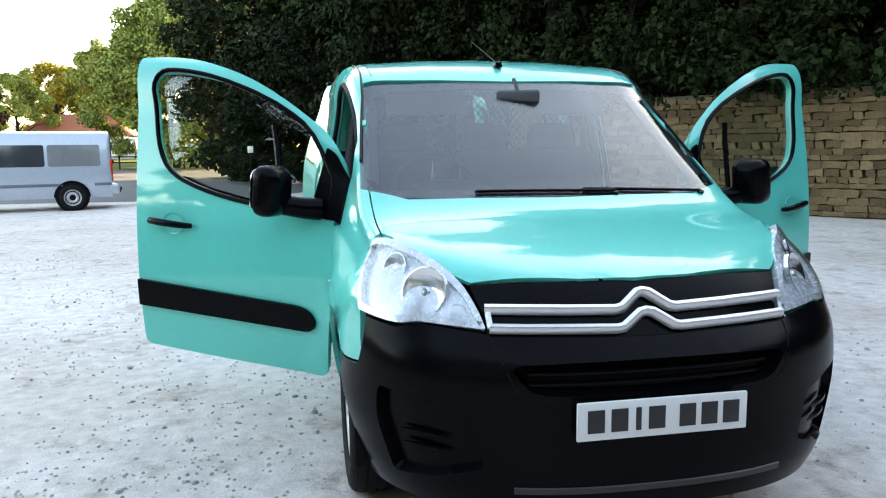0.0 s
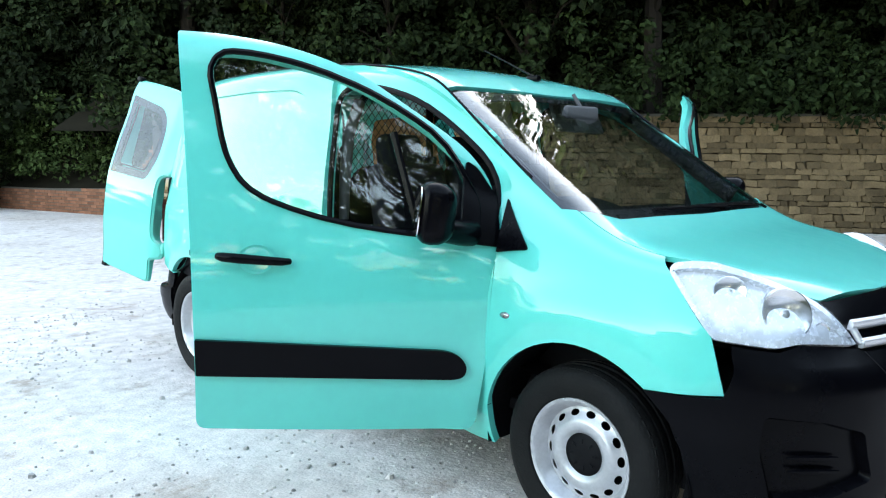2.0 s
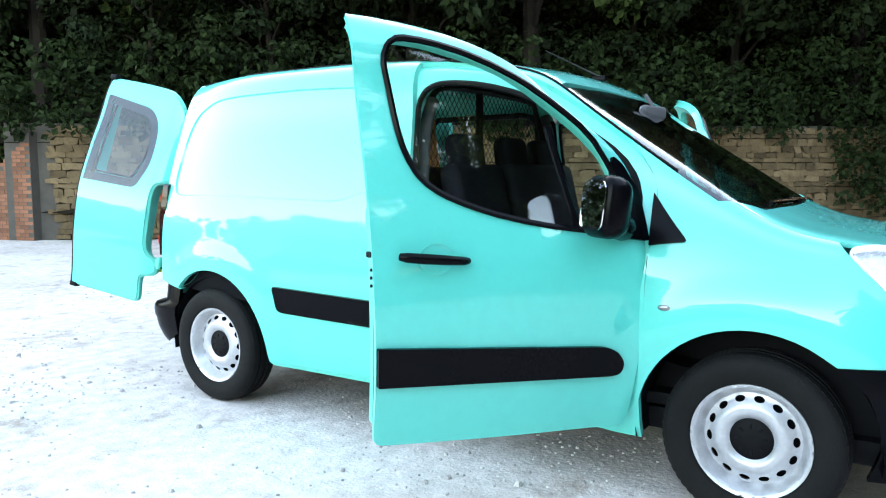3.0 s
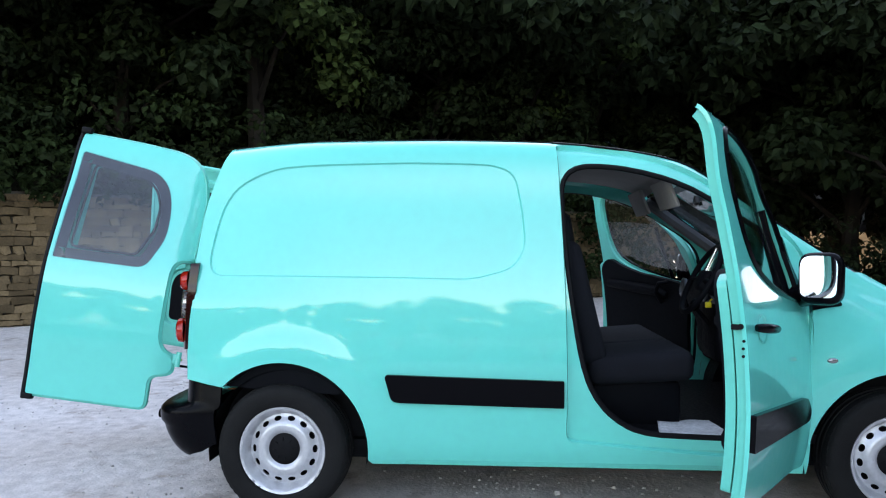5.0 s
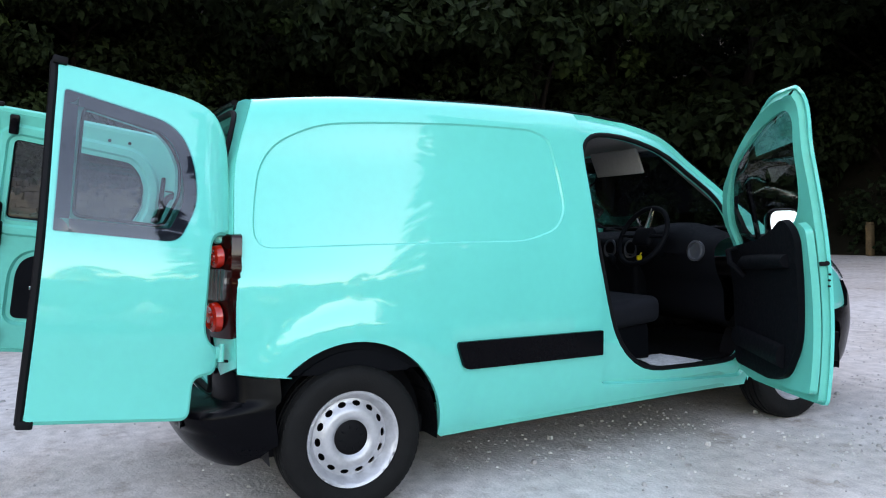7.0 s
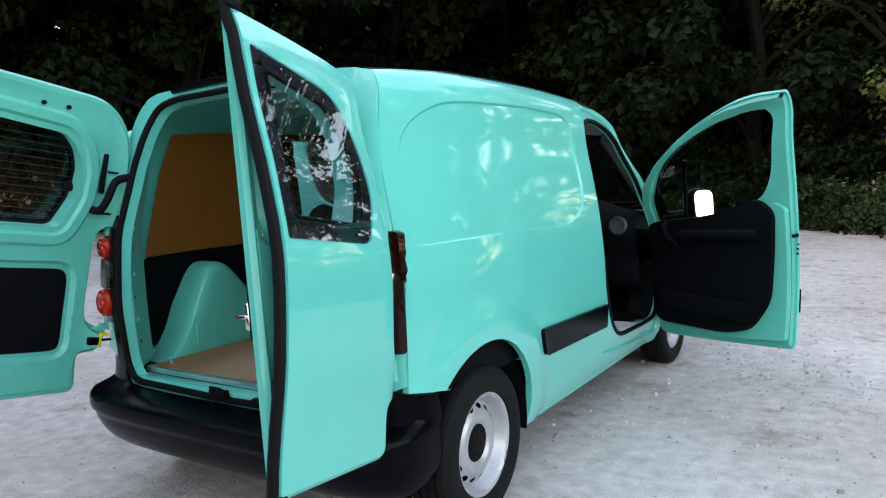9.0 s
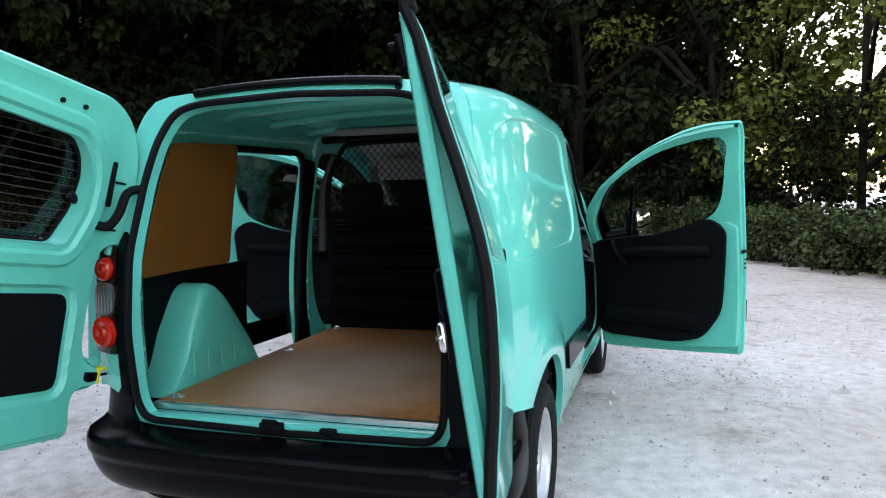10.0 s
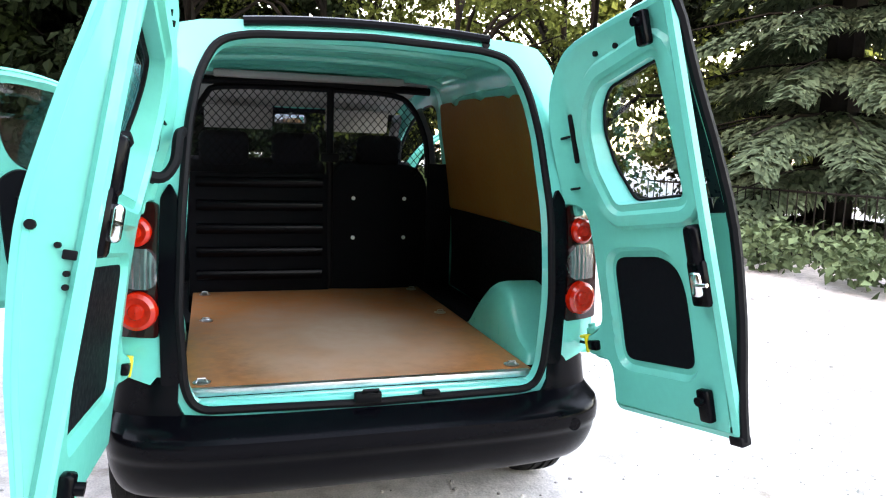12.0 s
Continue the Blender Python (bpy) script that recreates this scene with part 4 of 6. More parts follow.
def rear_door(width, s):
    """A rear door whose window and lock sit by its free edge. s: -1 the right-hand one."""
    outline = rounded([(.105, .0), (.105, .155), (.012, .175), (.012, .255), (.06, .275), (.085, .33), (.085, .66), (.06, .705), (.0, .715), (.0, 1.04), (.045, 1.18), (.14, 1.242), (width * .6, 1.264), (width, 1.272), (width, .0)],
                      [.03, .04, .03, .03, .03, .06, .06, .03, .01, .2, .10, .08, .2, .012, .012])
    win = rounded([(.132, .80), (.20, .643), (width - .016, .636), (width - .022, 1.180), (.25, 1.13), (.178, 1.065), (.140, .95)], [.06, .05, .012, .02, .06, .05, .08])
    skin = sheet(outline, leaf, .04, holes=[shrink(win, .003)], thick=.012, centre=(.4, .6, -3))
    door = part("rear_door", skin, PAINT, van, "mint green rear door with a tinted window, swung open")
    # inner pressing, with its black panel and the frame of the window
    hole_in = rounded([(.200, .83), (.258, .70), (width - .078, .70), (width - .090, 1.125), (.285, 1.085), (.230, 1.03), (.198, .95)], .03)
    low = rounded([(.18, .20), (.18, .49), (.205, .525), (width - .24, .525), (width - .175, .49), (width - .15, .42), (width - .145, .175), (.20, .175)], .04)
    ring_out, ring_in, low_in = shrink(hole_in, -.075), shrink(hole_in, -.028), shrink(low, -.027)
    inn = lambda u, v: leaf(u, v) + Vector((0, 0, -.0135 - .72 * max(0, bulge(v)))) - Vector((0, 0, 1)) * (.03 + (.014 if inside((u, v), ring_out) and not inside((u, v), ring_in) else 0) - (.020 if inside((u, v), low_in) else 0))
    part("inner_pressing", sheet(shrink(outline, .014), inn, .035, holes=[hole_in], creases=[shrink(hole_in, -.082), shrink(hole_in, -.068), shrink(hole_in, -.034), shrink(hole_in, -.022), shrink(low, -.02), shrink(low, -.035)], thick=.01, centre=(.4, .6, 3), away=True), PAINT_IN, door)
    reveal = bmesh.new()
    ra, rb = [reveal.verts.new(inn(*p) + Vector((0, 0, -.002))) for p in hole_in], [reveal.verts.new(leaf(*p) + Vector((0, 0, -.008))) for p in hole_in]
    for i in range(len(hole_in)):
        j = (i + 1) % len(hole_in)
        reveal.faces.new((ra[i], ra[j], rb[j], rb[i]))
    part("window_reveal", reveal, PAINT_IN, door)
    rim = shrink(outline, .010)
    wall = bmesh.new()
    ra, rb = [wall.verts.new(inn(*p) + Vector((0, 0, .004))) for p in rim], [wall.verts.new(leaf(*p) + Vector((0, 0, -.008))) for p in rim]
    for i in range(len(rim)):
        j = (i + 1) % len(rim)
        wall.faces.new((ra[i], rb[i], rb[j], ra[j]))
    part("door_edge", wall, PAINT_IN, door)
    rim_path = [leaf(*p) + Vector((0, 0, -.022)) for p in shrink(outline, .006)]
    part("edge_flange", tube(rim_path, .019, 6, True), PAINT_IN, door)
    part("black_panel", sheet(low, inn, .05, thick=.006, lift=.004, centre=(.4, .6, 3)), TRIM, door, "black cover panel inside the door")
    g = sheet(win, leaf, .05, thick=.004, lift=.003, centre=(.4, .6, -3))
    pane = part("window_pane", g, REAR_GLASS, door, "blue tinted window")
    pane.visible_shadow = False
    part("pane_border", sheet(shrink(win, .0045), leaf, .04, holes=[rounded(shrink(win, .052), .03)], thick=.003, lift=-.003, centre=(.4, .6, -3)), FRIT, door)
    if s > 0:
        grid = bmesh.new()
        for v in np.linspace(.70, 1.12, 15):
            add(grid, tube([leaf(u, v) + Vector((0, 0, -.004)) for u in np.linspace(.20, width - .11, 5)], .0009, 4))
        part("heating_wire", grid, material("heater_wire", (.06, .04, .035), .5), pane, "fine heating wires in the glass")
    part("pane_seal", tube([leaf(*p) + Vector((0, 0, -.012)) for p in shrink(hole_in, .003)], .006, 6, True), RUBBER, door)
    seal = [leaf(width + .004, v) + Vector((.006, 0, -.02)) for v in np.linspace(-.012, 1.285, 16)]
    if s < 0:
        part("edge_seal", tube(seal, .016, 7), RUBBER, door, "black rubber seal on the door's edge")
    else:
        edge = sheet([(.01, -.015), (1.265, -.015), (1.265, .07), (.9, .10), (.3, .10), (.01, .07)], lambda v, w: leaf(width - .012 * max(0, w / .1), v) - Vector((0, 0, w * (.5 + .5 * max(0, bulge(v)) / .08))), .05, thick=.012, centre=(0, .6, 0))
        part("closing_flange", edge, PAINT_IN, door)
        for v, w, r in ((.60, .012, .010), (.57, .062, .006), (.52, .082, .006), (.495, .082, .006)):
            part("plug", disc_bar(leaf(width + .002, v) - Vector((0, 0, w)), (1, 0, 0), r, .012, 12), RUBBER, door)
        part("latch_slot", box(width + .001, .555, bulge(.55) - .088, .010, .018, .034, .003), RUBBER, door)
    part("seal_end", box(width - .005, 1.288, -.03, .05, .03, .04, .006), RUBBER, door)
    part("seal_end", box(width - .005, -.012, -.02, .05, .03, .04, .006), RUBBER, door)
    lv = .455 if s < 0 else .625
    zi = inn(width - .04, lv).z - .012
    lock = box(width - .04, lv, zi - .004, .068, .14, .046, .012)
    add(lock, box(width - .04, lv + .11, zi - .008, .050, .12, .054, .016, 3))
    lk = part("lock_carrier", lock, BLACK, door)
    kn = box(width - .032, lv, zi - .034, .036, .075, .026, .012, 3)
    part("lock_handle", add(kn, disc_bar((width - .010, lv, zi - .042), (1, 0, 0), .006, .05, 10)), CHROME, lk, "chrome lock handle")
    for v in (.085, 1.20):
        part("bolt_latch", add(box(width - .085, v, -.052 if v < .6 else -.075, .045, .10, .03, .008), disc_bar((width - .085, v + .02, -.075 if v < .6 else -.098), (0, 0, 1), .014, .02, 12)), BLACK, door)
    arm = tube([(.03, .215, -.04), (-.06, .215, -.035), (-.11, .213, -.02)], .006, 8)
    st = part("check_strap", add(arm, box(.045, .215, -.045, .05, .035, .03, .006)), BLACK, door)
    part("strap_clip", add(box(.02, .215, -.045, .012, .055, .038, .004), box(.0, .243, -.045, .035, .010, .03, .003)), YELLOW, st, "yellow plastic clip")
    for v in (.70, .245):
        part("hinge", add(box(.01, v, -.01, .06, .05, .035, .01), disc_bar((-.012, v, -.002), (0, 1, 0), .013, .07, 12)), PAINT_IN, door)
    for v in (.775, .955):
        part("window_pin", tube([(.045, v, inn(.06, v).z - .004), (.09, v, inn(.09, v).z - .008)], .005, 6), RUBBER, door)
    part("slot_cover", box(.105, .945, inn(.105, .945).z - .004, .024, .17, .012, .008), RUBBER, door)
    for u in (.30, .40):
        part("plug", disc_bar((u, 1.19, inn(u, 1.19).z - .003), (0, 0, 1), .009, .012, 10), RUBBER, door)
    return door


# the right-hand leaf, and the wider left-hand one as its mirror image
for width, s, swing in ((.645, -1, 1.0), (.93, 1, -6.5)):
    door = rear_door(width, s)
    axis, ang = TURN.to_axis_angle()
    q2 = Matrix.Rotation(ang + radians(swing), 3, axis) @ SHUT
    m = Matrix((q2.col[0], q2.col[1], -q2.col[2])).transposed().to_4x4()
    if s > 0:
        m = Matrix.Diagonal((-1, 1, 1, 1)) @ m
    base = Matrix.Translation((s * .853, 3.308, .487))
    for o in (door, *door.children_recursive):
        o.data.transform(base @ m)
        if (base @ m).determinant() < 0:
            o.data.flip_normals()

# cable guides and striker at the load opening
for s in (-1, 1):
    hook = [(s * .60, 3.19, 1.40), (s * .615, 3.26, 1.385), (s * .625, 3.30, 1.31), (s * .66, 3.32, 1.265), (s * .71, 3.335, 1.28), (s * .735, 3.36, 1.34), (s * .75, 3.40, 1.385)]
    if s > 0:
        part("cable_guide", tube(spline(hook, 5), .017, 8), RUBBER, van, "bent black rubber cable guide")
part("striker", add(box(.03, 3.285, .545, .09, .03, .035, .006), tube([(.0, 3.29, .56), (.0, 3.31, .575), (.05, 3.31, .575), (.05, 3.29, .56)], .006, 6)), RUBBER, van)
part("striker", box(-.19, 3.285, .545, .06, .03, .02, .006), RUBBER, van)

# ---------------------------------------------------------------- load space
part("load_floor", box(0, 2.34, .558, 1.24, 1.66, .018, .002), PLY, van, "worn varnished plywood load floor")
part("floor_edge_strip", box(0, 3.182, .562, 1.20, .03, .024, .003), ALU, van, "brushed aluminium edge strip")
part("load_sill", box(0, 3.225, .525, 1.19, .07, .05, .012), PAINT, van)
for x, y in ((.56, 1.60), (-.56, 1.60), (.55, 2.2), (-.55, 2.2), (.56, 3.10), (-.56, 3.10)):
    r = lathe([(.028, 0), (.030, .003), (.022, .004), (.018, .001), (.001, .001)], 20)
    bmesh.ops.transform(r, matrix=Matrix.Translation((x, y, .568)) @ pose(0, 0, 0, 0, -90, 0), verts=r.verts)
    part("lashing_ring", add(r, tube([(x - .018, y, .570), (x - .012, y + .004, .584), (x + .012, y + .004, .584), (x + .018, y, .570)], .003, 6)), ALU, van)


def wheel_box(s):
    prof = spline([(3.10, .56), (3.0, .585), (2.92, .67), (2.86, .80), (2.78, .94), (2.70, .975), (2.62, .94), (2.50, .80), (2.40, .66), (2.36, .56)] if s > 0 else
                  [(3.09, .56), (3.06, .60), (2.97, .635), (2.90, .69), (2.84, .76), (2.77, .805), (2.70, .815), (2.62, .79), (2.52, .72), (2.43, .63), (2.38, .56)], 4)
    bm = bmesh.new()
    rings = []
    for y, z in prof:
        h = z - .56
        rings.append([bm.verts.new((s * x, y, .56 + h * k)) for x, k in ((.83, 1.0), (.70, 1.0), (.675, .985), (.655, .94), (.645, .86), (.635, .5), (.628, 0))])
    for A, B in zip(rings, rings[1:]):
        for k in range(6):
            bm.faces.new((A[k], A[k + 1], B[k + 1], B[k]))
    bmesh.ops.recalc_face_normals(bm, faces=bm.faces)
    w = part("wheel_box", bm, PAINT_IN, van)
    for k in range(5):
        y = 2.88 - .10 * k
        top = (.80 if s > 0 else .70) - .05 * abs(k - 1.5)
        part("rib", tube([(s * .634, y, .60), (s * .640, y - .005, (top + .6) / 2), (s * .648, y - .01, top)], [.006, .009, .005], 6), PAINT_IN, w)


for s in (-1, 1):
    wheel_box(s)
    y0, y1 = (1.535, 1.535) if s < 0 else (2.33, 2.16)
    ply = sheet([at(*p) for p in rounded([(3.04, 1.04), (2.99, 1.45), (2.93, 1.60), (y0 + .02, 1.62), (y0, 1.04)], .03)], body, .08, thick=.006, lift=-.055)
    low = sheet([at(*p) for p in rounded([(3.06, .60), (3.04, 1.035), (y1, 1.035), (y1, .58), (2.5, .57)], .02)], body, .08, thick=.006, lift=-.05)
    if s > 0:
        ply, low = mirrored(ply), mirrored(low)
    part("side_lining", ply, PLY_SIDE, van, "brown plywood side lining")
    part("lower_lining", low, TRIM, van, "black lower side lining")
    inner = sheet([(s * x, z) for x, z in ((.60, .57), (.612, .85), (.60, 1.15), (.58, 1.42), (.55, 1.57), (.62, 1.58), (.665, 1.40), (.70, 1.15), (.72, .85), (.71, .57))], lambda x, z: Vector((x, rear_line(z) - .055 - .16 * max(0, (abs(x) - .60) / .12), z)), .04, thick=.012, centre=(0, 2.2, 1), away=False)
    pil = part("pillar_flange", inner, PAINT_IN, van)
    for k, z in enumerate((.68, .78, .88, .98, 1.09, 1.18, 1.27, 1.36, 1.45)):
        x = .632 - .04 * max(0, z - 1.1)
        y = rear_line(z) - .055 - .16 * max(0, (x - .60) / .12)
        part("flange_hole", disc_bar((s * x, y + .006, z), (-s * .5, .8, 0), .011 if k % 2 else .007, .006, 12), RUBBER if k % 2 == 0 else PAINT_IN, pil)
trim = sheet([at(*p) for p in rounded([(1.60, .45), (1.60, 1.58), (1.47, 1.56), (1.46, .60), (1.40, .45)], .02)], body, .08, thick=.008, lift=-.036)
part("sliding_door_seal", mirrored(tube([body(*p) + Vector((.030, 0, 0)) for p in shrink(slide_hole, -.004)[::2]], .020, 7, True)), RUBBER, van, "black rubber seal round the sliding door opening")
part("pillar_trim", mirrored(trim), TRIM, van, "black trim on the pillar behind the door")
for y in (1.62, 2.05, 2.50, 2.90):
    arch = [body(y, t) * 1 + Vector((0, 0, -.03)) for t in np.linspace(1.56, 2 * TOP - 1.56, 17)]
    part("roof_rib", tube(arch, .022, 8), PAINT_IN, van)
part("headlining", sheet([(.80, 1.60), (1.50, 1.60), (1.50, 2 * TOP - 1.60), (.80, 2 * TOP - 1.60)], body, .08, thick=.012, lift=-.035), GREY_CLOTH, van, "light grey cab headlining")

# bulkhead: ribbed black panels below, diamond mesh above
BH = 1.52
bulk = part("bulkhead", box(.27, BH, .88, .74, .03, .66, .012), TRIM, van, "black ribbed bulkhead panel with a diamond mesh grille")
for k in range(5):
    part("rib", tube([(-.06, BH + .016, .66 + .125 * k), (.25, BH + .022, .66 + .125 * k), (.60, BH + .016, .66 + .125 * k)], .019, 10, flat=1.5), BLACK, bulk)
back = part("seat_back_panel", sheet(rounded([(-.66, .56), (-.10, .56), (-.10, 1.20), (-.16, 1.27), (-.58, 1.27), (-.66, 1.18)], .06), lambda x, z: Vector((x, BH - .02 + .04 * math.cos((x + .38) * 5), z)), .06, thick=.02, centre=(0, 0, .9)), TRIM, bulk)
for x in (-.23, -.52):
    for z in (.86, 1.08):
        part("rivet", disc_bar((x, BH + .024, z), (0, 1, 0), .011, .008, 12), WHITE, bulk)
part("strap_tag", box(.24, BH + .022, 1.16, .012, .006, .05, .002), YELLOW, bulk)
frame_l = [(.64, 1.20), (.63, 1.42), (.55, 1.60), (.44, 1.655), (-.10, 1.665)]
frame_r = [(-.10, 1.665), (-.42, 1.655), (-.55, 1.60), (-.64, 1.42), (-.66, 1.20)]
for fr in (frame_l, frame_r):
    part("grille_frame", tube([(x, BH - .005, z) for x, z in spline(fr, 4)], .016, 8), RUBBER, bulk)
part("grille_post", tube([(-.10, BH, .58), (-.10, BH, 1.67)], .02, 10), RUBBER, bulk)
part("grille_clamp", box(-.10, BH + .01, 1.30, .10, .04, .05, .01), RUBBER, bulk)
mesh_edge = [(x, z) for x, z in spline(frame_l, 3)] + [(x, z) for x, z in spline(frame_r, 3)[1:]]
wires = bmesh.new()
step = .042
for d in (-1, 1):
    for k in range(-60, 90):
        pts = []
        for i in range(120):
            x = -.66 + i * .011
            z = 1.2 + k * step * 1.15 + d * (x + .66) * 1.15
            if inside((x, z), mesh_edge) and z > 1.2:
                pts.append((x, z))
        if len(pts) > 2:
            add(wires, tube([(pts[0][0], BH - .004 * d, pts[0][1]), (pts[-1][0], BH - .004 * d, pts[-1][1])], .0022, 4))
tagged(part("mesh_grille", wires, RUBBER, bulk), "black diamond wire mesh", kind="stuff")
part("side_step_fill", box(-.715, 1.93, .52, .17, 0.92, .13, .01), TRIM, van)
part("bulkhead_flange", box(-.735, BH - .01, .92, .15, .02, .72, .006), TRIM, bulk)
part("cross_beam", box(.02, BH + .12, 1.712, .98, .09, .036, .012), GREY_CLOTH, van, "pale grey padded roof beam above the bulkhead")
for s in (-1, 1):
    part("belt_pillar_trim", tube([(s * .715, BH - .06, 1.02), (s * .705, BH - .06, 1.22), (s * .675, BH - .05, 1.42), (s * .60, BH - .04, 1.58)], [.024, .027, .028, .028], 10), GREY_TRIM, van, "grey trim on the belt pillar")
part("cross_rail", tube([(-.66, BH - .01, 1.68), (0, BH - .01, 1.70), (.66, BH - .01, 1.68)], .022, 8), RUBBER, bulk)

# ---------------------------------------------------------------- cab
part("cab_floor", box(0, .82, .375, 1.44, 1.36, .05, .01), RUBBER, van)


def seat(x, w, heads):
    base = box(0, 0, 0, w, .50, .15, .05, 4)
    for v in base.verts:
        v.co.z += .03 * (v.co.y < 0) - .02 * (abs(v.co.x) < w * .25)
    bmesh.ops.translate(base, vec=(x, 1.06, .655), verts=base.verts)
    st = part("seat", base, CLOTH, van, "dark grey cloth seat")
    bk = box(0, 0, 0, w * .96, .12, .62, .05, 4)
    for v in bk.verts:
        v.co.x *= 1 - .12 * max(0, v.co.z)
        v.co.y += .02 * math.cos(v.co.x * 9)
    bmesh.ops.transform(bk, matrix=Matrix.Translation((x, 1.345, .98)) @ pose(0, 0, 0, -13, 0, 0), verts=bk.verts)
    part("backrest", bk, CLOTH, st)
    part("seat_base", box(x, 1.08, .50, w * .85, .42, .22, .03), TRIM, st)
    for hx in heads:
        hd = box(0, 0, 0, .26, .10, .19, .045, 4)
        bmesh.ops.transform(hd, matrix=Matrix.Translation((hx - .025, 1.425, 1.335)) @ pose(0, 0, 0, -8, 0, 0), verts=hd.verts)
        part("headrest", hd, CLOTH, st)
        for d in (-.06, .06):
            part("headrest_rod", tube([(hx - .025 + d, 1.41, 1.20), (hx - .025 + d, 1.42, 1.30)], .007, 8), ALU, st)


seat(-.37, .50, (-.37,))
seat(.30, .84, (.10, .48))
prof = spline([(.14, 1.06), (.30, 1.105), (.46, 1.10), (.555, 1.06), (.575, .99), (.55, .90), (.50, .80), (.48, .62), (.30, .55), (.14, .55)], 4)
bm = bmesh.new()
rings = []
for x in np.linspace(-.74, .74, 25):
    hood = .055 * math.exp(-((x + .37) / .17) ** 4)
    taper = 1 - .10 * abs(x / .74) ** 6
    rings.append([bm.verts.new((x, .14 + (y - .14) * taper + hood * .6 * (z > .98), z + hood * (z > 1.0) - .03 * abs(x / .74) ** 4)) for y, z in prof])
for A, B in zip(rings, rings[1:]):
    for k in range(len(prof) - 1):
        bm.faces.new((A[k], B[k], B[k + 1], A[k + 1]))
bmesh.ops.recalc_face_normals(bm, faces=bm.faces)
dash = part("dashboard", bm, TRIM, van, "dark grey moulded dashboard")
for x in (-.64, -.10, .10, .64):
    v = lathe([(.058, 0), (.060, .02), (.048, .024), (.044, .010), (.001, .006)], 28)
    bmesh.ops.transform(v, matrix=Matrix.Translation((x, .56, 1.0)) @ pose(0, 0, 0, 0, -8, 90), verts=v.verts)
    part("air_vent", v, material("grey_vent_plastic", (.05, .055, .065), .4), dash)
part("centre_console", box(0, .53, .80, .30, .12, .34, .03, 3), TRIM, dash)
m = Matrix.Translation((-.37, .72, 1.09)) @ pose(0, 0, 0, -62, 0, 0)
ringp = [m @ Vector((.185 * math.cos(a), .185 * math.sin(a), 0)) for a in np.linspace(0, 2 * math.pi, 40)[:-1]]
wheel_s = part("steering_wheel", tube(ringp, .015, 10, True), TRIM, van, "black three-spoke steering wheel")
part("wheel_boss", (lambda b: (bmesh.ops.transform(b, matrix=m, verts=b.verts), b)[1])(box(0, 0, -.01, .15, .11, .05, .025, 3)), TRIM, wheel_s)
for a in (0, math.pi, -math.pi / 2):
    part("spoke", tube([m @ Vector((.05 * math.cos(a), .05 * math.sin(a), -.01)), m @ Vector((.18 * math.cos(a), .18 * math.sin(a), 0))], [.022, .014], 8, flat=.6), CHROME if a == -math.pi / 2 else TRIM, wheel_s)
part("steering_column", tube([m @ Vector((0, 0, -.03)), m @ Vector((0, 0, -.30))], .05, 12), TRIM, wheel_s)
part("key_tag", add(box(-.27, .66, .955, .02, .03, .03, .004), tube([(-.27, .64, .985), (-.27, .655, .97)], .004, 6)), YELLOW, van, "yellow tag on the ignition key")
part("gear_lever", add(tube([(-.02, .56, .80), (-.02, .66, .92)], .012, 8), ball((-.02, .665, .935), .028, .028, .035, 12)), TRIM, van)
for x in (-.36, .36):
    vz = box(0, 0, 0, .40, .018, .15, .008, 3)
    bmesh.ops.transform(vz, matrix=Matrix.Translation((x, .90, 1.50 + .02)) @ pose(0, 0, 0, -22, 0, 0), verts=vz.verts)
    part("sun_visor", vz, GREY_CLOTH, van, "pale grey sun visor folded down")
im = part("interior_mirror", (lambda b: (bmesh.ops.transform(b, matrix=Matrix.Translation((.03, .64, 1.525)) @ pose(0, 0, 0, 0, 0, -12), verts=b.verts), b)[1])(box(0, 0, 0, .20, .03, .06, .014, 3)), GREY_TRIM, van)
part("mirror_glass", (lambda b: (bmesh.ops.transform(b, matrix=Matrix.Translation((.03, .64, 1.525)) @ pose(0, 0, 0, 0, 0, -12), verts=b.verts), b)[1])(box(0, .0165, 0, .18, .003, .048, .001, 1)), MIRROR, im)
part("mirror_stem", tube([(.03, .64, 1.545), (.02, .68, 1.61)], .009, 8), GREY_TRIM, im)
for s in (-1, 1):
    pts = [body(y, t) for y, t in ((.20, 1.448), (.44, 1.498), (.62, 1.525), (.78, 1.55))]
    part("pillar_cover", tube([Vector((-s * p.x * .955, p.y + .02, p.z - .035)) for p in pts], [.040, .036, .034, .034], 8), GREY_TRIM, van, "grey moulded windscreen pillar cover")
# crumpled paper mat in the driver's footwell
paper = sheet([(-.80, .70), (-.80, 1.02), (-.55, .98), (-.50, .72)], lambda x, y: Vector((x, y, .408 + .05 * max(0, y - .80) * (1.0 if x > -.72 else .4) + .012 * noise.noise(Vector((x * 12, y * 12, 3))))), .025, thick=.002, centre=(-.6, .8, -3))
part("paper_mat", paper, material("white_printed_paper", (.62, .62, .63), .8, vary=.35, scale=9), van, "crumpled white paper foot mat")

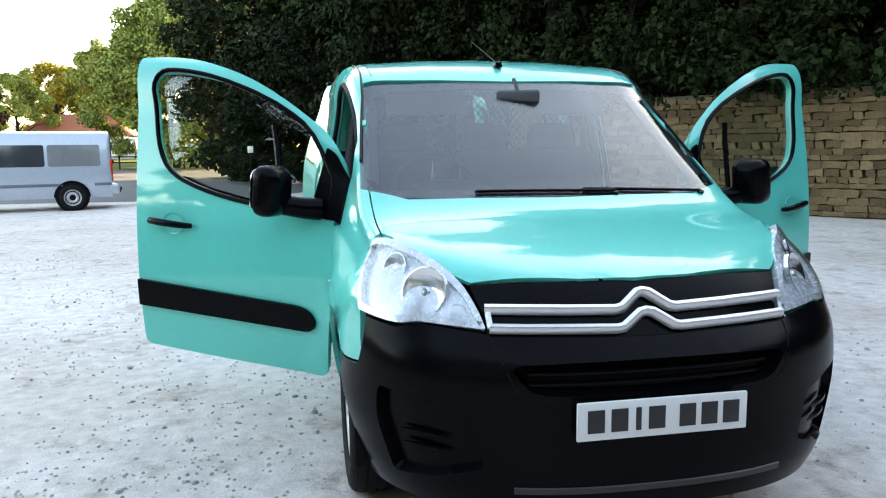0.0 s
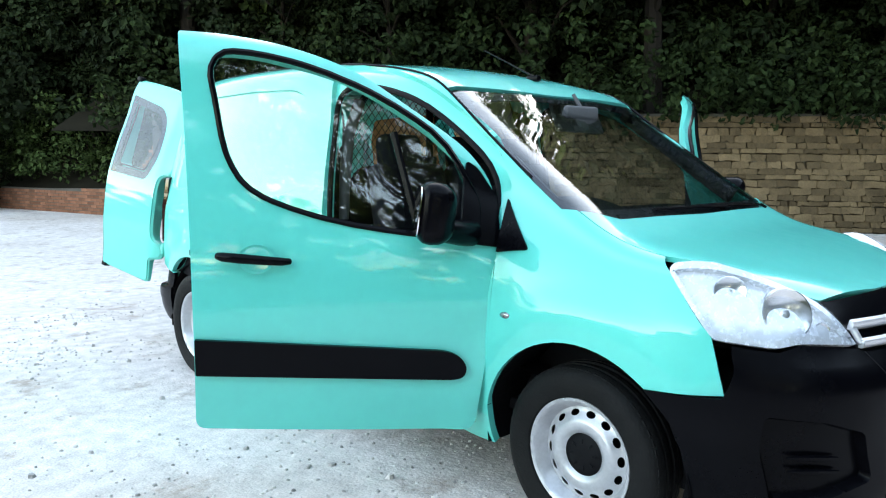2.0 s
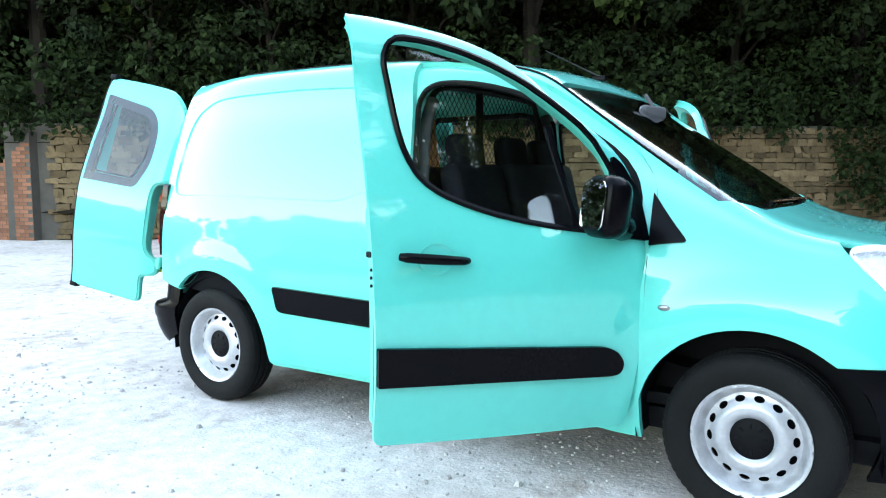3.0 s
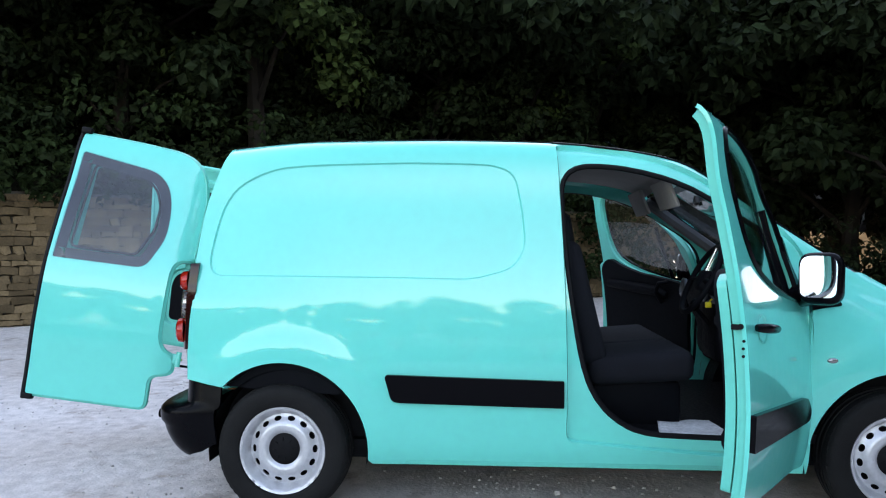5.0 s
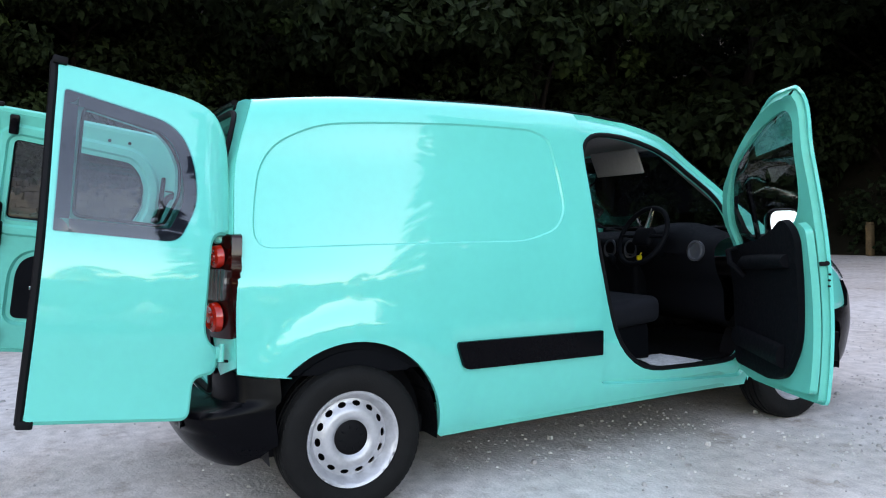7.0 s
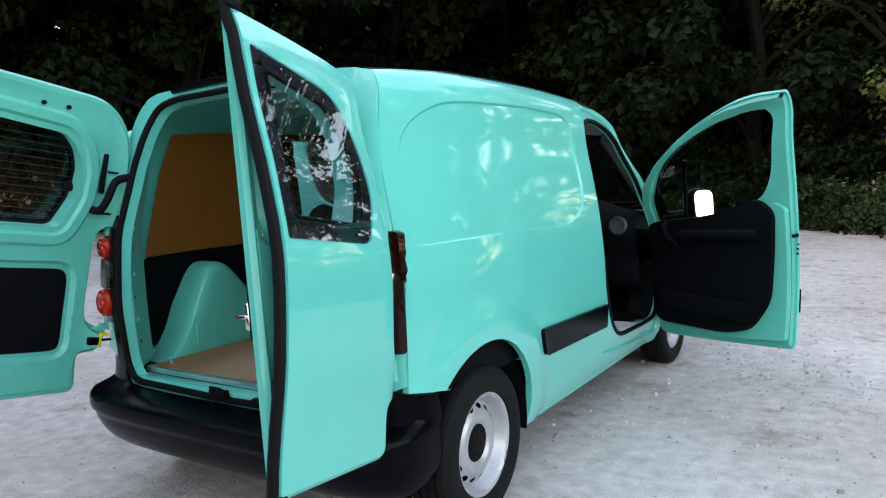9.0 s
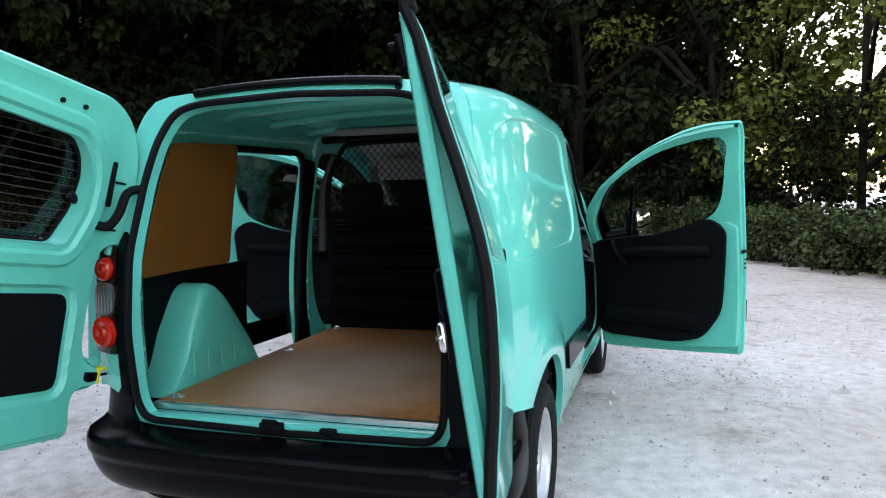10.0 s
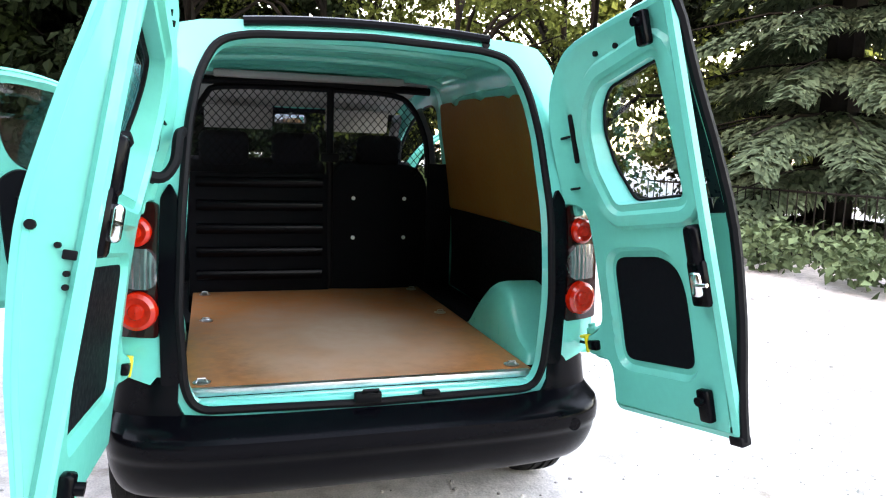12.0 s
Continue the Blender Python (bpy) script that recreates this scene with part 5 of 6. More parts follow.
# ---------------------------------------------------------------- the car park
def ground_material():
    m = material("pale_gravel", (0.585, 0.535, 0.505), 0.92, spec=0.2, vary=0.34, scale=11, fine=120, bump=0.7, bump_scale=45)
    nt = m.node_tree
    b = nt.nodes["Principled BSDF"]
    src = b.inputs["Base Color"].links[0].from_socket
    co = nt.nodes.new("ShaderNodeTexCoord")
    patch = nt.nodes.new("ShaderNodeTexNoise")
    patch.inputs["Scale"].default_value, patch.inputs["Detail"].default_value, patch.inputs["Roughness"].default_value = .35, 6, .65
    nt.links.new(co.outputs["Object"], patch.inputs["Vector"])
    r = nt.nodes.new("ShaderNodeMapRange")
    r.inputs["From Min"].default_value, r.inputs["From Max"].default_value = .42, .62
    nt.links.new(patch.outputs["Fac"], r.inputs["Value"])
    tone = nt.nodes.new("ShaderNodeMix")
    tone.data_type = "RGBA"
    tone.inputs["A"].default_value, tone.inputs["B"].default_value = (1.05, 1.05, 1.06, 1), (.86, .82, .79, 1)
    nt.links.new(r.outputs[0], tone.inputs["Factor"])
    mul = nt.nodes.new("ShaderNodeMix")
    mul.data_type, mul.blend_type = "RGBA", "MULTIPLY"
    mul.inputs["Factor"].default_value = 1
    nt.links.new(src, mul.inputs["A"])
    nt.links.new(tone.outputs["Result"], mul.inputs["B"])
    dirt = nt.nodes.new("ShaderNodeTexNoise")
    dirt.inputs["Scale"].default_value, dirt.inputs["Detail"].default_value, dirt.inputs["Roughness"].default_value = 2.6, 9, .72
    nt.links.new(co.outputs["Object"], dirt.inputs["Vector"])
    dr = nt.nodes.new("ShaderNodeMapRange")
    dr.inputs["From Min"].default_value, dr.inputs["From Max"].default_value = .54, .68
    nt.links.new(dirt.outputs["Fac"], dr.inputs["Value"])
    tone2 = nt.nodes.new("ShaderNodeMix")
    tone2.data_type = "RGBA"
    tone2.inputs["A"].default_value, tone2.inputs["B"].default_value = (1.04, 1.04, 1.04, 1), (.60, .54, .49, 1)
    nt.links.new(dr.outputs[0], tone2.inputs["Factor"])
    mul2 = nt.nodes.new("ShaderNodeMix")
    mul2.data_type, mul2.blend_type = "RGBA", "MULTIPLY"
    mul2.inputs["Factor"].default_value = 1
    nt.links.new(mul.outputs["Result"], mul2.inputs["A"])
    nt.links.new(tone2.outputs["Result"], mul2.inputs["B"])
    nt.links.new(mul2.outputs["Result"], b.inputs["Base Color"])
    return m


GRAVEL = ground_material()
TARMAC = material("worn_tarmac", (0.075, 0.074, 0.075), 0.85, vary=0.2, scale=1.5, fine=40, bump=0.3, bump_scale=60)
STONE = material("weathered_sandstone", (0.120, 0.082, 0.046), 0.92, spec=0.1, vary=0.40, scale=4, fine=30, bump=0.6, bump_scale=18, island=0.42)
MORTAR = material("dark_wall_joints", (0.065, 0.056, 0.046), 0.95, vary=0.3, scale=5)
BRICK = material("old_red_brick", (0.20, 0.085, 0.05), 0.9, spec=0.2, vary=0.3, scale=6, fine=40, bump=0.4, bump_scale=30, island=0.3)
SOIL = material("leaf_litter", (0.014, 0.012, 0.008), 0.95, spec=0.05, vary=0.4, scale=2, bump=0.5, bump_scale=12)
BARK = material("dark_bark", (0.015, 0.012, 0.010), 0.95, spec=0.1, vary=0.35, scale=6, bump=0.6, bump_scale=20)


def leaf_material(name, color, vary=.45):
    m = material(name, color, 0.65, spec=0.06, vary=0.2, scale=1.2, fine=6, island=vary)
    return m


LEAF_DARK = leaf_material("dark_broad_leaves", (0.010, 0.017, 0.007))
LEAF_MID = leaf_material("green_leaves", (0.027, 0.044, 0.014))
LEAF_YELLOW = leaf_material("yellowing_leaves", (0.24, 0.20, 0.035))
LEAF_LIGHT = leaf_material("light_green_leaves", (0.17, 0.205, 0.055))
LEAF_RED = leaf_material("copper_leaves", (0.075, 0.030, 0.028))
# near-black copy of the dark leaves, with the wood's deep shade in its colour
LEAF_SHADE = leaf_material("shaded_leaves", (0.006, 0.010, 0.004))
NEEDLE = leaf_material("blue_green_needles", (0.075, 0.105, 0.062))
LEAF_OPEN = leaf_material("open_green_leaves", (0.085, 0.110, 0.028))
LEAF_HEDGE = leaf_material("hedge_leaves", (0.050, 0.072, 0.030))
IVY = leaf_material("ivy_leaves", (0.012, 0.021, 0.007))

bm = bmesh.new()
bmesh.ops.create_grid(bm, x_segments=2, y_segments=2, size=1500)
solid("ground", bm, GRAVEL, "pale grey gravel car park surface", "ground", "structure")
bm = sheet(rounded([(-60, 17.5), (-6, 17.6), (-2.5, 17.2), (.5, 22.5), (1.5, 24), (-1.5, 26), (-4, 45), (-20, 120), (-60, 120)], 1.0), lambda u, v: Vector((u, v, .006 )), 6.0, centre=(0, 0, -50))
solid("road", bm, TARMAC, "dark worn tarmac beyond the gravel", "road", "structure")

# loose stones on the gravel
rng = random.Random(4)
verts, faces = [], []
heaps = [(rng.uniform(-6, 3), rng.uniform(-4, 7)) for _ in range(60)] + [(rng.gauss(-1.6, .5), rng.uniform(-1.4, 5)) for _ in range(22)]
for k in range(7500):
    x, y = rng.uniform(-7, 4), rng.uniform(-4.5, 7.5)
    if k % 3:
        hx, hy = heaps[rng.randrange(len(heaps))]
        x, y = rng.gauss(hx, .32), rng.gauss(hy, .22)
    r = rng.uniform(.004, .011) * (2.0 if rng.random() < .06 else 1)
    o = len(verts)
    h = r * rng.uniform(.5, .9)
    a0 = rng.uniform(0, 6.28)
    for i in range(5):
        a = a0 + i * 1.2566
        q = r * rng.uniform(.75, 1.2)
        verts.append((x + q * math.cos(a), y + q * math.sin(a), -.002))
    for i in range(5):
        a = a0 + i * 1.2566
        q = r * rng.uniform(.4, .7)
        verts.append((x + q * math.cos(a), y + q * math.sin(a), h * rng.uniform(.8, 1.1)))
    faces += [(o + i, o + (i + 1) % 5, o + 5 + (i + 1) % 5, o + 5 + i) for i in range(5)] + [tuple(o + 5 + i for i in range(5))]
me = bpy.data.meshes.new("gravel_stones")
me.from_pydata(verts, [], faces)
me.materials.append(material("loose_stones", (0.46, 0.425, 0.40), 0.9, spec=.2, vary=.2, scale=3, island=.35))
tagged(new("gravel_stones", me), "loose small grey stones scattered on the ground", "gravel", "", "stuff")


# ---------------------------------------------------------------- foliage
def leaf_cloud(rng, clumps, leaves, size, spread=.5, droop=.3):
    """Leaves for a crown: clumps of (centre, radius); each leaf a bent pair of triangles facing up and outwards."""
    verts, faces = [], []
    for c, r in clumps:
        c = Vector(c)
        for _ in range(int(leaves * r * r / (spread * spread))):
            d = Vector((rng.gauss(0, 1), rng.gauss(0, 1), rng.gauss(0, 1))).normalized()
            p = c + Vector((d.x, d.y, d.z * .75)) * r * rng.uniform(.55, 1.05)
            n = (d * .7 + Vector((rng.gauss(0, .5), rng.gauss(0, .5), .6 + rng.gauss(0, .4)))).normalized()
            t = n.orthogonal().normalized()
            t.rotate(Matrix.Rotation(rng.uniform(0, 6.28), 3, n))
            t.z -= droop
            t.normalize()
            b = n.cross(t).normalized()
            L = size * rng.uniform(.6, 1.3)
            W = L * rng.uniform(.28, .42)
            o = len(verts)
            verts += [p, p + t * L * .5 + b * W + n * L * .08, p + t * L - n * L * .1, p + t * L * .5 - b * W + n * L * .08]
            faces += [(o, o + 1, o + 2), (o, o + 2, o + 3)]
    me = bpy.data.meshes.new("leaves")
    me.from_pydata([tuple(v) for v in verts], [], faces)
    return me


def broadleaf(seed, height, spread, leaves, size, mat, low=.25, n_clumps=46, girth=1.0):
    """A tree: tapered trunk, limbs, and a crown of leaf clumps with gaps."""
    rng = random.Random(seed)
    tree = new("tree")
    lean = Vector((rng.uniform(-.05, .05), rng.uniform(-.05, .05), 1))
    trunk = [lean * (height * .85 * k / 6) + Vector((rng.gauss(0, .06), rng.gauss(0, .06), 0)) * (k > 0) for k in range(7)]
    b = tube(trunk, [(height * .022 * (1 - .8 * k / 6) + .02) * girth for k in range(7)], 8)
    clumps = []
    for k in range(n_clumps):
        h = height * (low + (1 - low) * rng.random() ** .8)
        env = spread * math.sin(math.pi * min(1, max(.12, (h / height - low * .5) / (1.02 - low * .5)))) ** .6
        a = rng.uniform(0, 6.28)
        q = env * math.sqrt(rng.uniform(.15, 1))
        clumps.append(((q * math.cos(a), q * math.sin(a), h), rng.uniform(.35, .75) * spread * .36))
    for c, r in clumps[::3]:
        root = lean * min(height * .8, max(height * .15, c[2] - height * .18))
        mid = (root + Vector(c)) / 2 + Vector((0, 0, .08 * height * .5))
        add(b, tube([root, mid, Vector(c)], [height * .007 + .01, height * .004 + .006, .008], 5))
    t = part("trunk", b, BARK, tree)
    me = leaf_cloud(rng, clumps, leaves, size)
    me.materials.append(mat)
    cr = new("crown", me)
    cr.parent = tree
    return tree


def spruce(seed, height, spread, mat, skirt=.04):
    """A conifer with tiers of drooping boughs."""
    rng = random.Random(seed)
    tree = new("tree")
    b = tube([(0, 0, height * k / 6) for k in range(7)], [.34 * (1 - k / 6.2) + .01 for k in range(7)], 8)
    verts, faces = [], []
    z = height * skirt
    while z < height * .98:
        k = 1 - z / height
        n = int(6 + 3 * k)
        for i in range(n):
            a = 6.283 * i / n + rng.uniform(-.25, .25)
            R = spread * (k ** .85) * rng.uniform(.75, 1.1) + .15
            tip = Vector((R * math.cos(a), R * math.sin(a), z - .16 * R))
            add(b, tube([(0, 0, z), tip * .5 + Vector((0, 0, z * .5 + .04 * R)), tip], [.03, .02, .006], 4))
            out, lat = Vector((math.cos(a), math.sin(a), 0)), Vector((-math.sin(a), math.cos(a), 0))
            fan = .22 * R + .10
            for _ in range(int(430 * R)):
                q = rng.random() ** .7
                w = fan * (1.15 - .75 * q) * rng.uniform(-1, 1)
                p = Vector((tip.x * q, tip.y * q, z + .10 * R * q * (1 - q) - .30 * R * q * q - .55 * abs(w) ** 1.2 - .10 * rng.random()))
                p += lat * w
                t = (out * rng.uniform(.3, 1) + lat * (1 if w > 0 else -1) * rng.uniform(.2, .9) + Vector((0, 0, -.75 * rng.random()))).normalized()
                s = t.cross(Vector((rng.gauss(0, .3), rng.gauss(0, .3), 1))).normalized()
                L, W = rng.uniform(.10, .20), rng.uniform(.028, .052)
                o = len(verts)
                verts += [tuple(p - s * W), tuple(p + s * W), tuple(p + t * L + Vector((0, 0, -.02)))]
                faces.append((o, o + 1, o + 2))
        z += .52 + .30 * k
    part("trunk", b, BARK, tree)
    me = bpy.data.meshes.new("needles")
    me.from_pydata(verts, [], faces)
    me.materials.append(mat)
    cr = new("crown", me)
    cr.parent = tree
    return tree


def planted(proto, x, y, z, size, turn, label, group="trees round the car park"):
    t = copy_thing(proto, pose(x, y, z, 0, 0, turn))
    t.scale = (size, size, size * 1.05)
    return tagged(t, label, "tree", group)


oak = broadleaf(11, 9.0, 3.4, 120, .24, LEAF_DARK)
ash = broadleaf(23, 10.0, 3.0, 120, .22, LEAF_MID, .3)
thorn = broadleaf(31, 6.0, 2.8, 150, .19, LEAF_DARK, .1)
sycamore = broadleaf(47, 11.0, 3.6, 80, .16, LEAF_OPEN, .14, 38, .40)
protos = [oak, ash, thorn, sycamore]
dark_label = "tall dark green broadleaf tree on the bank above the wall"

# stone retaining wall: from the brick pier, past the van, and on
W0, W1 = Vector((4.3, 13.9, 0)), Vector((17.0, -2.4, 0))
wdir = (W1 - W0).normalized()
wout = Vector((-wdir.y, wdir.x, 0))
if wout.x > 0:
    wout = -wout
along = lambda s, d=0.0, z=0.0: W0 + wdir * s + wout * d + Vector((0, 0, z))
rng = random.Random(8)
# trees above the wall, in rows up the bank
spots = []
for row, (off, base) in enumerate(((1.6, 2.2), (4.2, 3.4), (7.5, 5.2))):
    s = -16.0
    while s < 26:
        spots.append((s + rng.uniform(-.6, .6), off + rng.uniform(-.5, .8), base, row))
        s += 2.6 + row * .5
for i, (s, off, base, row) in enumerate(spots):
    p = along(s, -off)
    if s < -4:
        p += Vector((1.0, 0, 0)) * (-4 - s) * .25
    if p.y > 12.5:
        p.x = max(p.x, 4.25 - (p.y - 13.95) * .258 + 1.6 + .8 * row)
    kind = (thorn, oak, ash, thorn)[i % 4] if row == 0 else (oak, ash, sycamore)[i % 3]
    planted(kind, p.x, p.y, base - .4, rng.uniform(.8, 1.15) * (.85 if row == 0 else 1.1), rng.uniform(0, 360), dark_label)
for kind, s, off, base in ((oak, 3.0, 12.0, 7.0), (ash, 9.0, 12.5, 7.0), (thorn, -8.0, 10.0, 5.0), (sycamore, 16.0, 12.0, 7.0)):
    p = along(s, -off)
    kind.matrix_basis = pose(p.x, p.y, base, 0, 0, 40)
    tagged(kind, dark_label, "tree", "trees round the car park")

# the bank behind the wall
def bank(u, v):
    p = along(u, -v)
    h = table([(0, 1.85), (.45, 2.15), (1.5, 2.5), (5, 4.5), (12, 11.5), (30, 27.0), (60, 44.0)])(v)
    return Vector((p.x, p.y, h + .25 * min(1, v / 1.5) * noise.noise(Vector((u * .6, v * .6, 0)))))


solid("bank", sheet([(-3, .05), (60, .05), (60, 55), (-3, 55)], bank, 2.5, centre=(0, 0, -60)), SOIL, "dark wooded bank behind the wall", "ground", "structure")
solid("wall_east", (lambda b: (bmesh.ops.transform(b, matrix=Matrix.Translation(along(10.5, -.20, 1.10)) @ pose(0, 0, 0, 0, 0, math.degrees(math.atan2(wdir.y, wdir.x))), verts=b.verts), b)[1])(box(0, 0, 0, 22.3, .26, 2.3)), MORTAR, "coursed sandstone retaining wall", "wall", "structure")

# ---------------------------------------------------------------- brick wall and wooded edges
def hedge_mesh(name, seed, path, height, depth, leaves, size, mat, label, base=0.0, uneven=.25, category="hedge"):
    """A leafy hedge along a path of (x, y)."""
    rng = random.Random(seed)
    clumps = []
    for a, b in zip(path, path[1:]):
        L = math.dist(a, b)
        n = max(2, int(L / (.30 * max(1, height))))
        for i in range(n):
            u = (i + rng.random()) / n
            for _ in range(13):
                k = rng.random()
                hh = height * (1 + rng.uniform(-uneven, uneven))
                nx, ny = -(b[1] - a[1]) / L, (b[0] - a[0]) / L
                off = rng.uniform(-.5, .5) * depth
                clumps.append(((a[0] + (b[0] - a[0]) * u + nx * off, a[1] + (b[1] - a[1]) * u + ny * off, base + .08 + k * hh), rng.uniform(.16, .30) * max(.8, height ** .5)))
    me = leaf_cloud(rng, clumps, leaves, size, .3, .2)
    me.materials.append(mat)
    return tagged(new(name, me), label, category, "", "stuff")


hedge_mesh("ivy_on_wall", 3, [tuple(along(s, .05))[:2] for s in np.linspace(-1.5, 24, 14)], 1.5, 1.5, 26, .15, IVY, "dark ivy and brambles hanging over the wall top", 2.0, .5, "ivy")
hedge_mesh("undergrowth", 5, [tuple(along(s, -2.6))[:2] for s in np.linspace(-14, 24, 16)], 3.2, 2.5, 26, .2, LEAF_SHADE, "dark undergrowth on the bank", 2.2, .4, "undergrowth")
hedge_mesh("ivy_on_wall_end", 6, [tuple(along(s, .35))[:2] for s in (15.5, 18, 21)], 1.8, .4, 22, .14, IVY, "ivy trailing down the far end of the wall", .5, .4, "ivy")

# deep woodland behind, down to the ground
def thicket(name, seed, path, height, depth, mat, label, base=0.0, size=.27, per=1.3):
    rng = random.Random(seed)
    clumps = []
    for a, b in zip(path, path[1:]):
        L = math.dist(a, b)
        nx, ny = -(b[1] - a[1]) / L, (b[0] - a[0]) / L
        for i in range(int(L * height * per)):
            u, o, k = rng.random(), rng.uniform(-.5, .5) * depth, rng.random()
            clumps.append(((a[0] + (b[0] - a[0]) * u + nx * o, a[1] + (b[1] - a[1]) * u + ny * o, base + k * height * rng.uniform(.8, 1.15)), rng.uniform(.45, .85)))
    me = leaf_cloud(rng, clumps, 36, size, .4, .3)
    me.materials.append(mat)
    return tagged(new(name, me), label, "woodland", "", "stuff")


thicket("woodland", 41, [tuple(along(s, -4.5))[:2] for s in (-4, 4, 12, 20, 30)], 9.0, 3.0, LEAF_SHADE, "dense dark woodland on the bank", 2.5)
thicket("woodland", 43, [(23, -3), (19, -12), (11, -19.5), (3, -18.5), (.5, -15.5)], 12.0, 3.0, LEAF_SHADE, "dense dark woodland at the far corner", .2)
thicket("woodland", 45, [(27, -4), (24, -14), (14, -23), (4, -22)], 16.0, 4.0, LEAF_SHADE, "tall dark woodland behind the far corner", .2, .4, .9)
thicket("woodland", 47, [(-3.4, 30), (0, 31), (5, 29.5)], 5.5, 2.0, LEAF_DARK, "dark trees beyond the clipped hedge", .1)
thicket("woodland", 46, [(4.8, 18.5), (7.0, 17.5), (10, 15.0)], 8.0, 2.5, LEAF_SHADE, "dark trees closing the gap above the brick wall", .8)
thicket("woodland", 44, [(8.5, 17.5), (5.5, 25), (2.5, 33)], 6.5, 3.0, LEAF_DARK, "dense dark woodland beyond the brick wall", .8)

thicket("woodland", 48, [(.3, 19.8), (1.5, 20.2), (2.3, 21.0)], 8.5, 1.6, LEAF_DARK, "dark ivy-clad trees reaching down to the gravel", .1, .20, 4.0)
thicket("woodland", 49, [(-5.0, 34), (-1.0, 33), (3.5, 31)], 11.0, 3.0, LEAF_DARK, "tall dark trees beyond the clipped hedge", .1, .30, 1.6)
# two leaf layers added out of view, to keep sky light off the wood's edge
thicket("canopy", 56, [tuple(along(s, 1.2))[:2] for s in (-2, 6, 14, 23)], 3.0, 5.0, LEAF_DARK, "unseen boughs added high above the wall to shade it", 6.0, .30, 2.6)
thicket("canopy", 57, [(17, -4), (13.5, -9.5), (8.5, -13.5), (2.5, -12.8)], 3.0, 5.5, LEAF_DARK, "unseen boughs added high above the far corner to shade it", 6.0, .30, 2.6)


# an added rise in dark soil colour, so gaps in the corner woods stay black
def slope(x, y):
    d = max(0.0, -15.5 - y + .35 * max(0, 4 - x))
    return Vector((x, y, -.1 + 26.0 * (1 - math.exp(-d / 22)) * min(1, max(0, (x + 6) / 8)) + .3 * noise.noise(Vector((x * .3, y * .3, 1)))))


solid("corner_bank", sheet([(-6, -16), (2, -15), (26, -15), (46, -15), (46, -60), (-6, -60)], slope, 2.5, centre=(10, -30, -60)), SOIL, "dark slope added as a backing behind the far corner's trees", "ground", "structure")

# the boundary on the road side, from the far corner round to the spruce
EDGE = [(19, -4), (15, -11), (9, -16), (3, -14.5), (-1.4, -11.2), (-3.6, -7.6), (-5.4, -4.7), (-6.0, -1.8), (-6.5, .6), (-6.9, 4), (-7.2, 9)]
hedge_mesh("hedge", 9, EDGE[3:7], .86, 1.0, 115, .085, LEAF_HEDGE, "low dense green hedge along the car park edge", 0, .12)


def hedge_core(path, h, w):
    """A solid dark filling for the shade inside a hedge, which stops the view through it."""
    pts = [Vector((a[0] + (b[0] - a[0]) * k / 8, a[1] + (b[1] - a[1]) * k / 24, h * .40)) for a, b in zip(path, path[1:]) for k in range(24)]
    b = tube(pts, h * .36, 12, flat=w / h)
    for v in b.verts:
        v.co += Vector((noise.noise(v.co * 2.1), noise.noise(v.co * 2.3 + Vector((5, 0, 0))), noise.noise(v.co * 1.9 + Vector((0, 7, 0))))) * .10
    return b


# added lumpy core, coloured dark as the hedge's inner shade
solid("hedge_twigs", hedge_core(EDGE[3:7], .86, .8), LEAF_SHADE, "solid dark core added inside the hedge for its inner shade", "hedge", "stuff")
hedge_mesh("hedge", 12, EDGE[:5], 1.6, 1.6, 20, .17, LEAF_DARK, "dark overgrown bushes at the car park corner")
hedge_mesh("ivy_bed", 10, EDGE[6:], .45, 1.0, 34, .12, leaf_material("pale_ivy_leaves", (.10, .14, .07)), "low ivy bed at the foot of the railing", 0, .3, "ivy")

# iron railing behind the ivy
def railing(path, h=.95):
    rl = thing("railing", "dark iron railing with upright bars behind the ivy", "railing")
    for a, b in zip(path, path[1:]):
        for z in (.15, h):
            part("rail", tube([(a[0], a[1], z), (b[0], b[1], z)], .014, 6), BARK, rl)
        n = int(math.dist(a, b) / .13)
        for i in range(n):
            u = i / n
            x, y = a[0] + (b[0] - a[0]) * u, a[1] + (b[1] - a[1]) * u
            o = new("bar", bar_mesh)
            o.parent = rl
            o.location = (x, y, 0)


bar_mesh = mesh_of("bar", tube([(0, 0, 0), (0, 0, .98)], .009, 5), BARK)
railing([(-6.2, -4.9), (-6.85, -1.9), (-7.3, .6), (-7.7, 4)])

edge_label = "tall broadleaf tree with gaps in its crown"
rng = random.Random(21)
for i, (x, y, sc) in enumerate([(-2.2, -13.5, .95), (-5.0, -11.5, .9), (-7.2, -9.0, .95), (-4.0, -16.5, 1.1), (-8.5, -13.0, 1.1), (-10.0, -7.0, .9)]):
    planted(sycamore, x, y, 0, sc, rng.uniform(0, 360), edge_label)
for i, (x, y, sc) in enumerate([(1.0, -14.0, 1.0), (3.6, -17.0, 1.1), (6.5, -18.0, 1.15), (10, -18.5, 1.2), (13, -15.5, 1.2), (16, -12.5, 1.2), (18.5, -8.5, 1.2), (20.5, -5, 1.25), (5, -22, 1.5), (12, -22, 1.6), (18, -17, 1.6), (23, -10, 1.6), (0, -20, 1.4), (24, -3, 1.5), (21, -11.5, 1.7), (15.5, -9.5, 1.3)]):
    planted((oak, thorn, ash)[i % 3], x, y, -.2, sc * (1.5 if i % 3 == 1 else 1.0), rng.uniform(0, 360), "dense dark tree closing the far corner")
fir = spruce(5, 12.0, 2.8, NEEDLE)
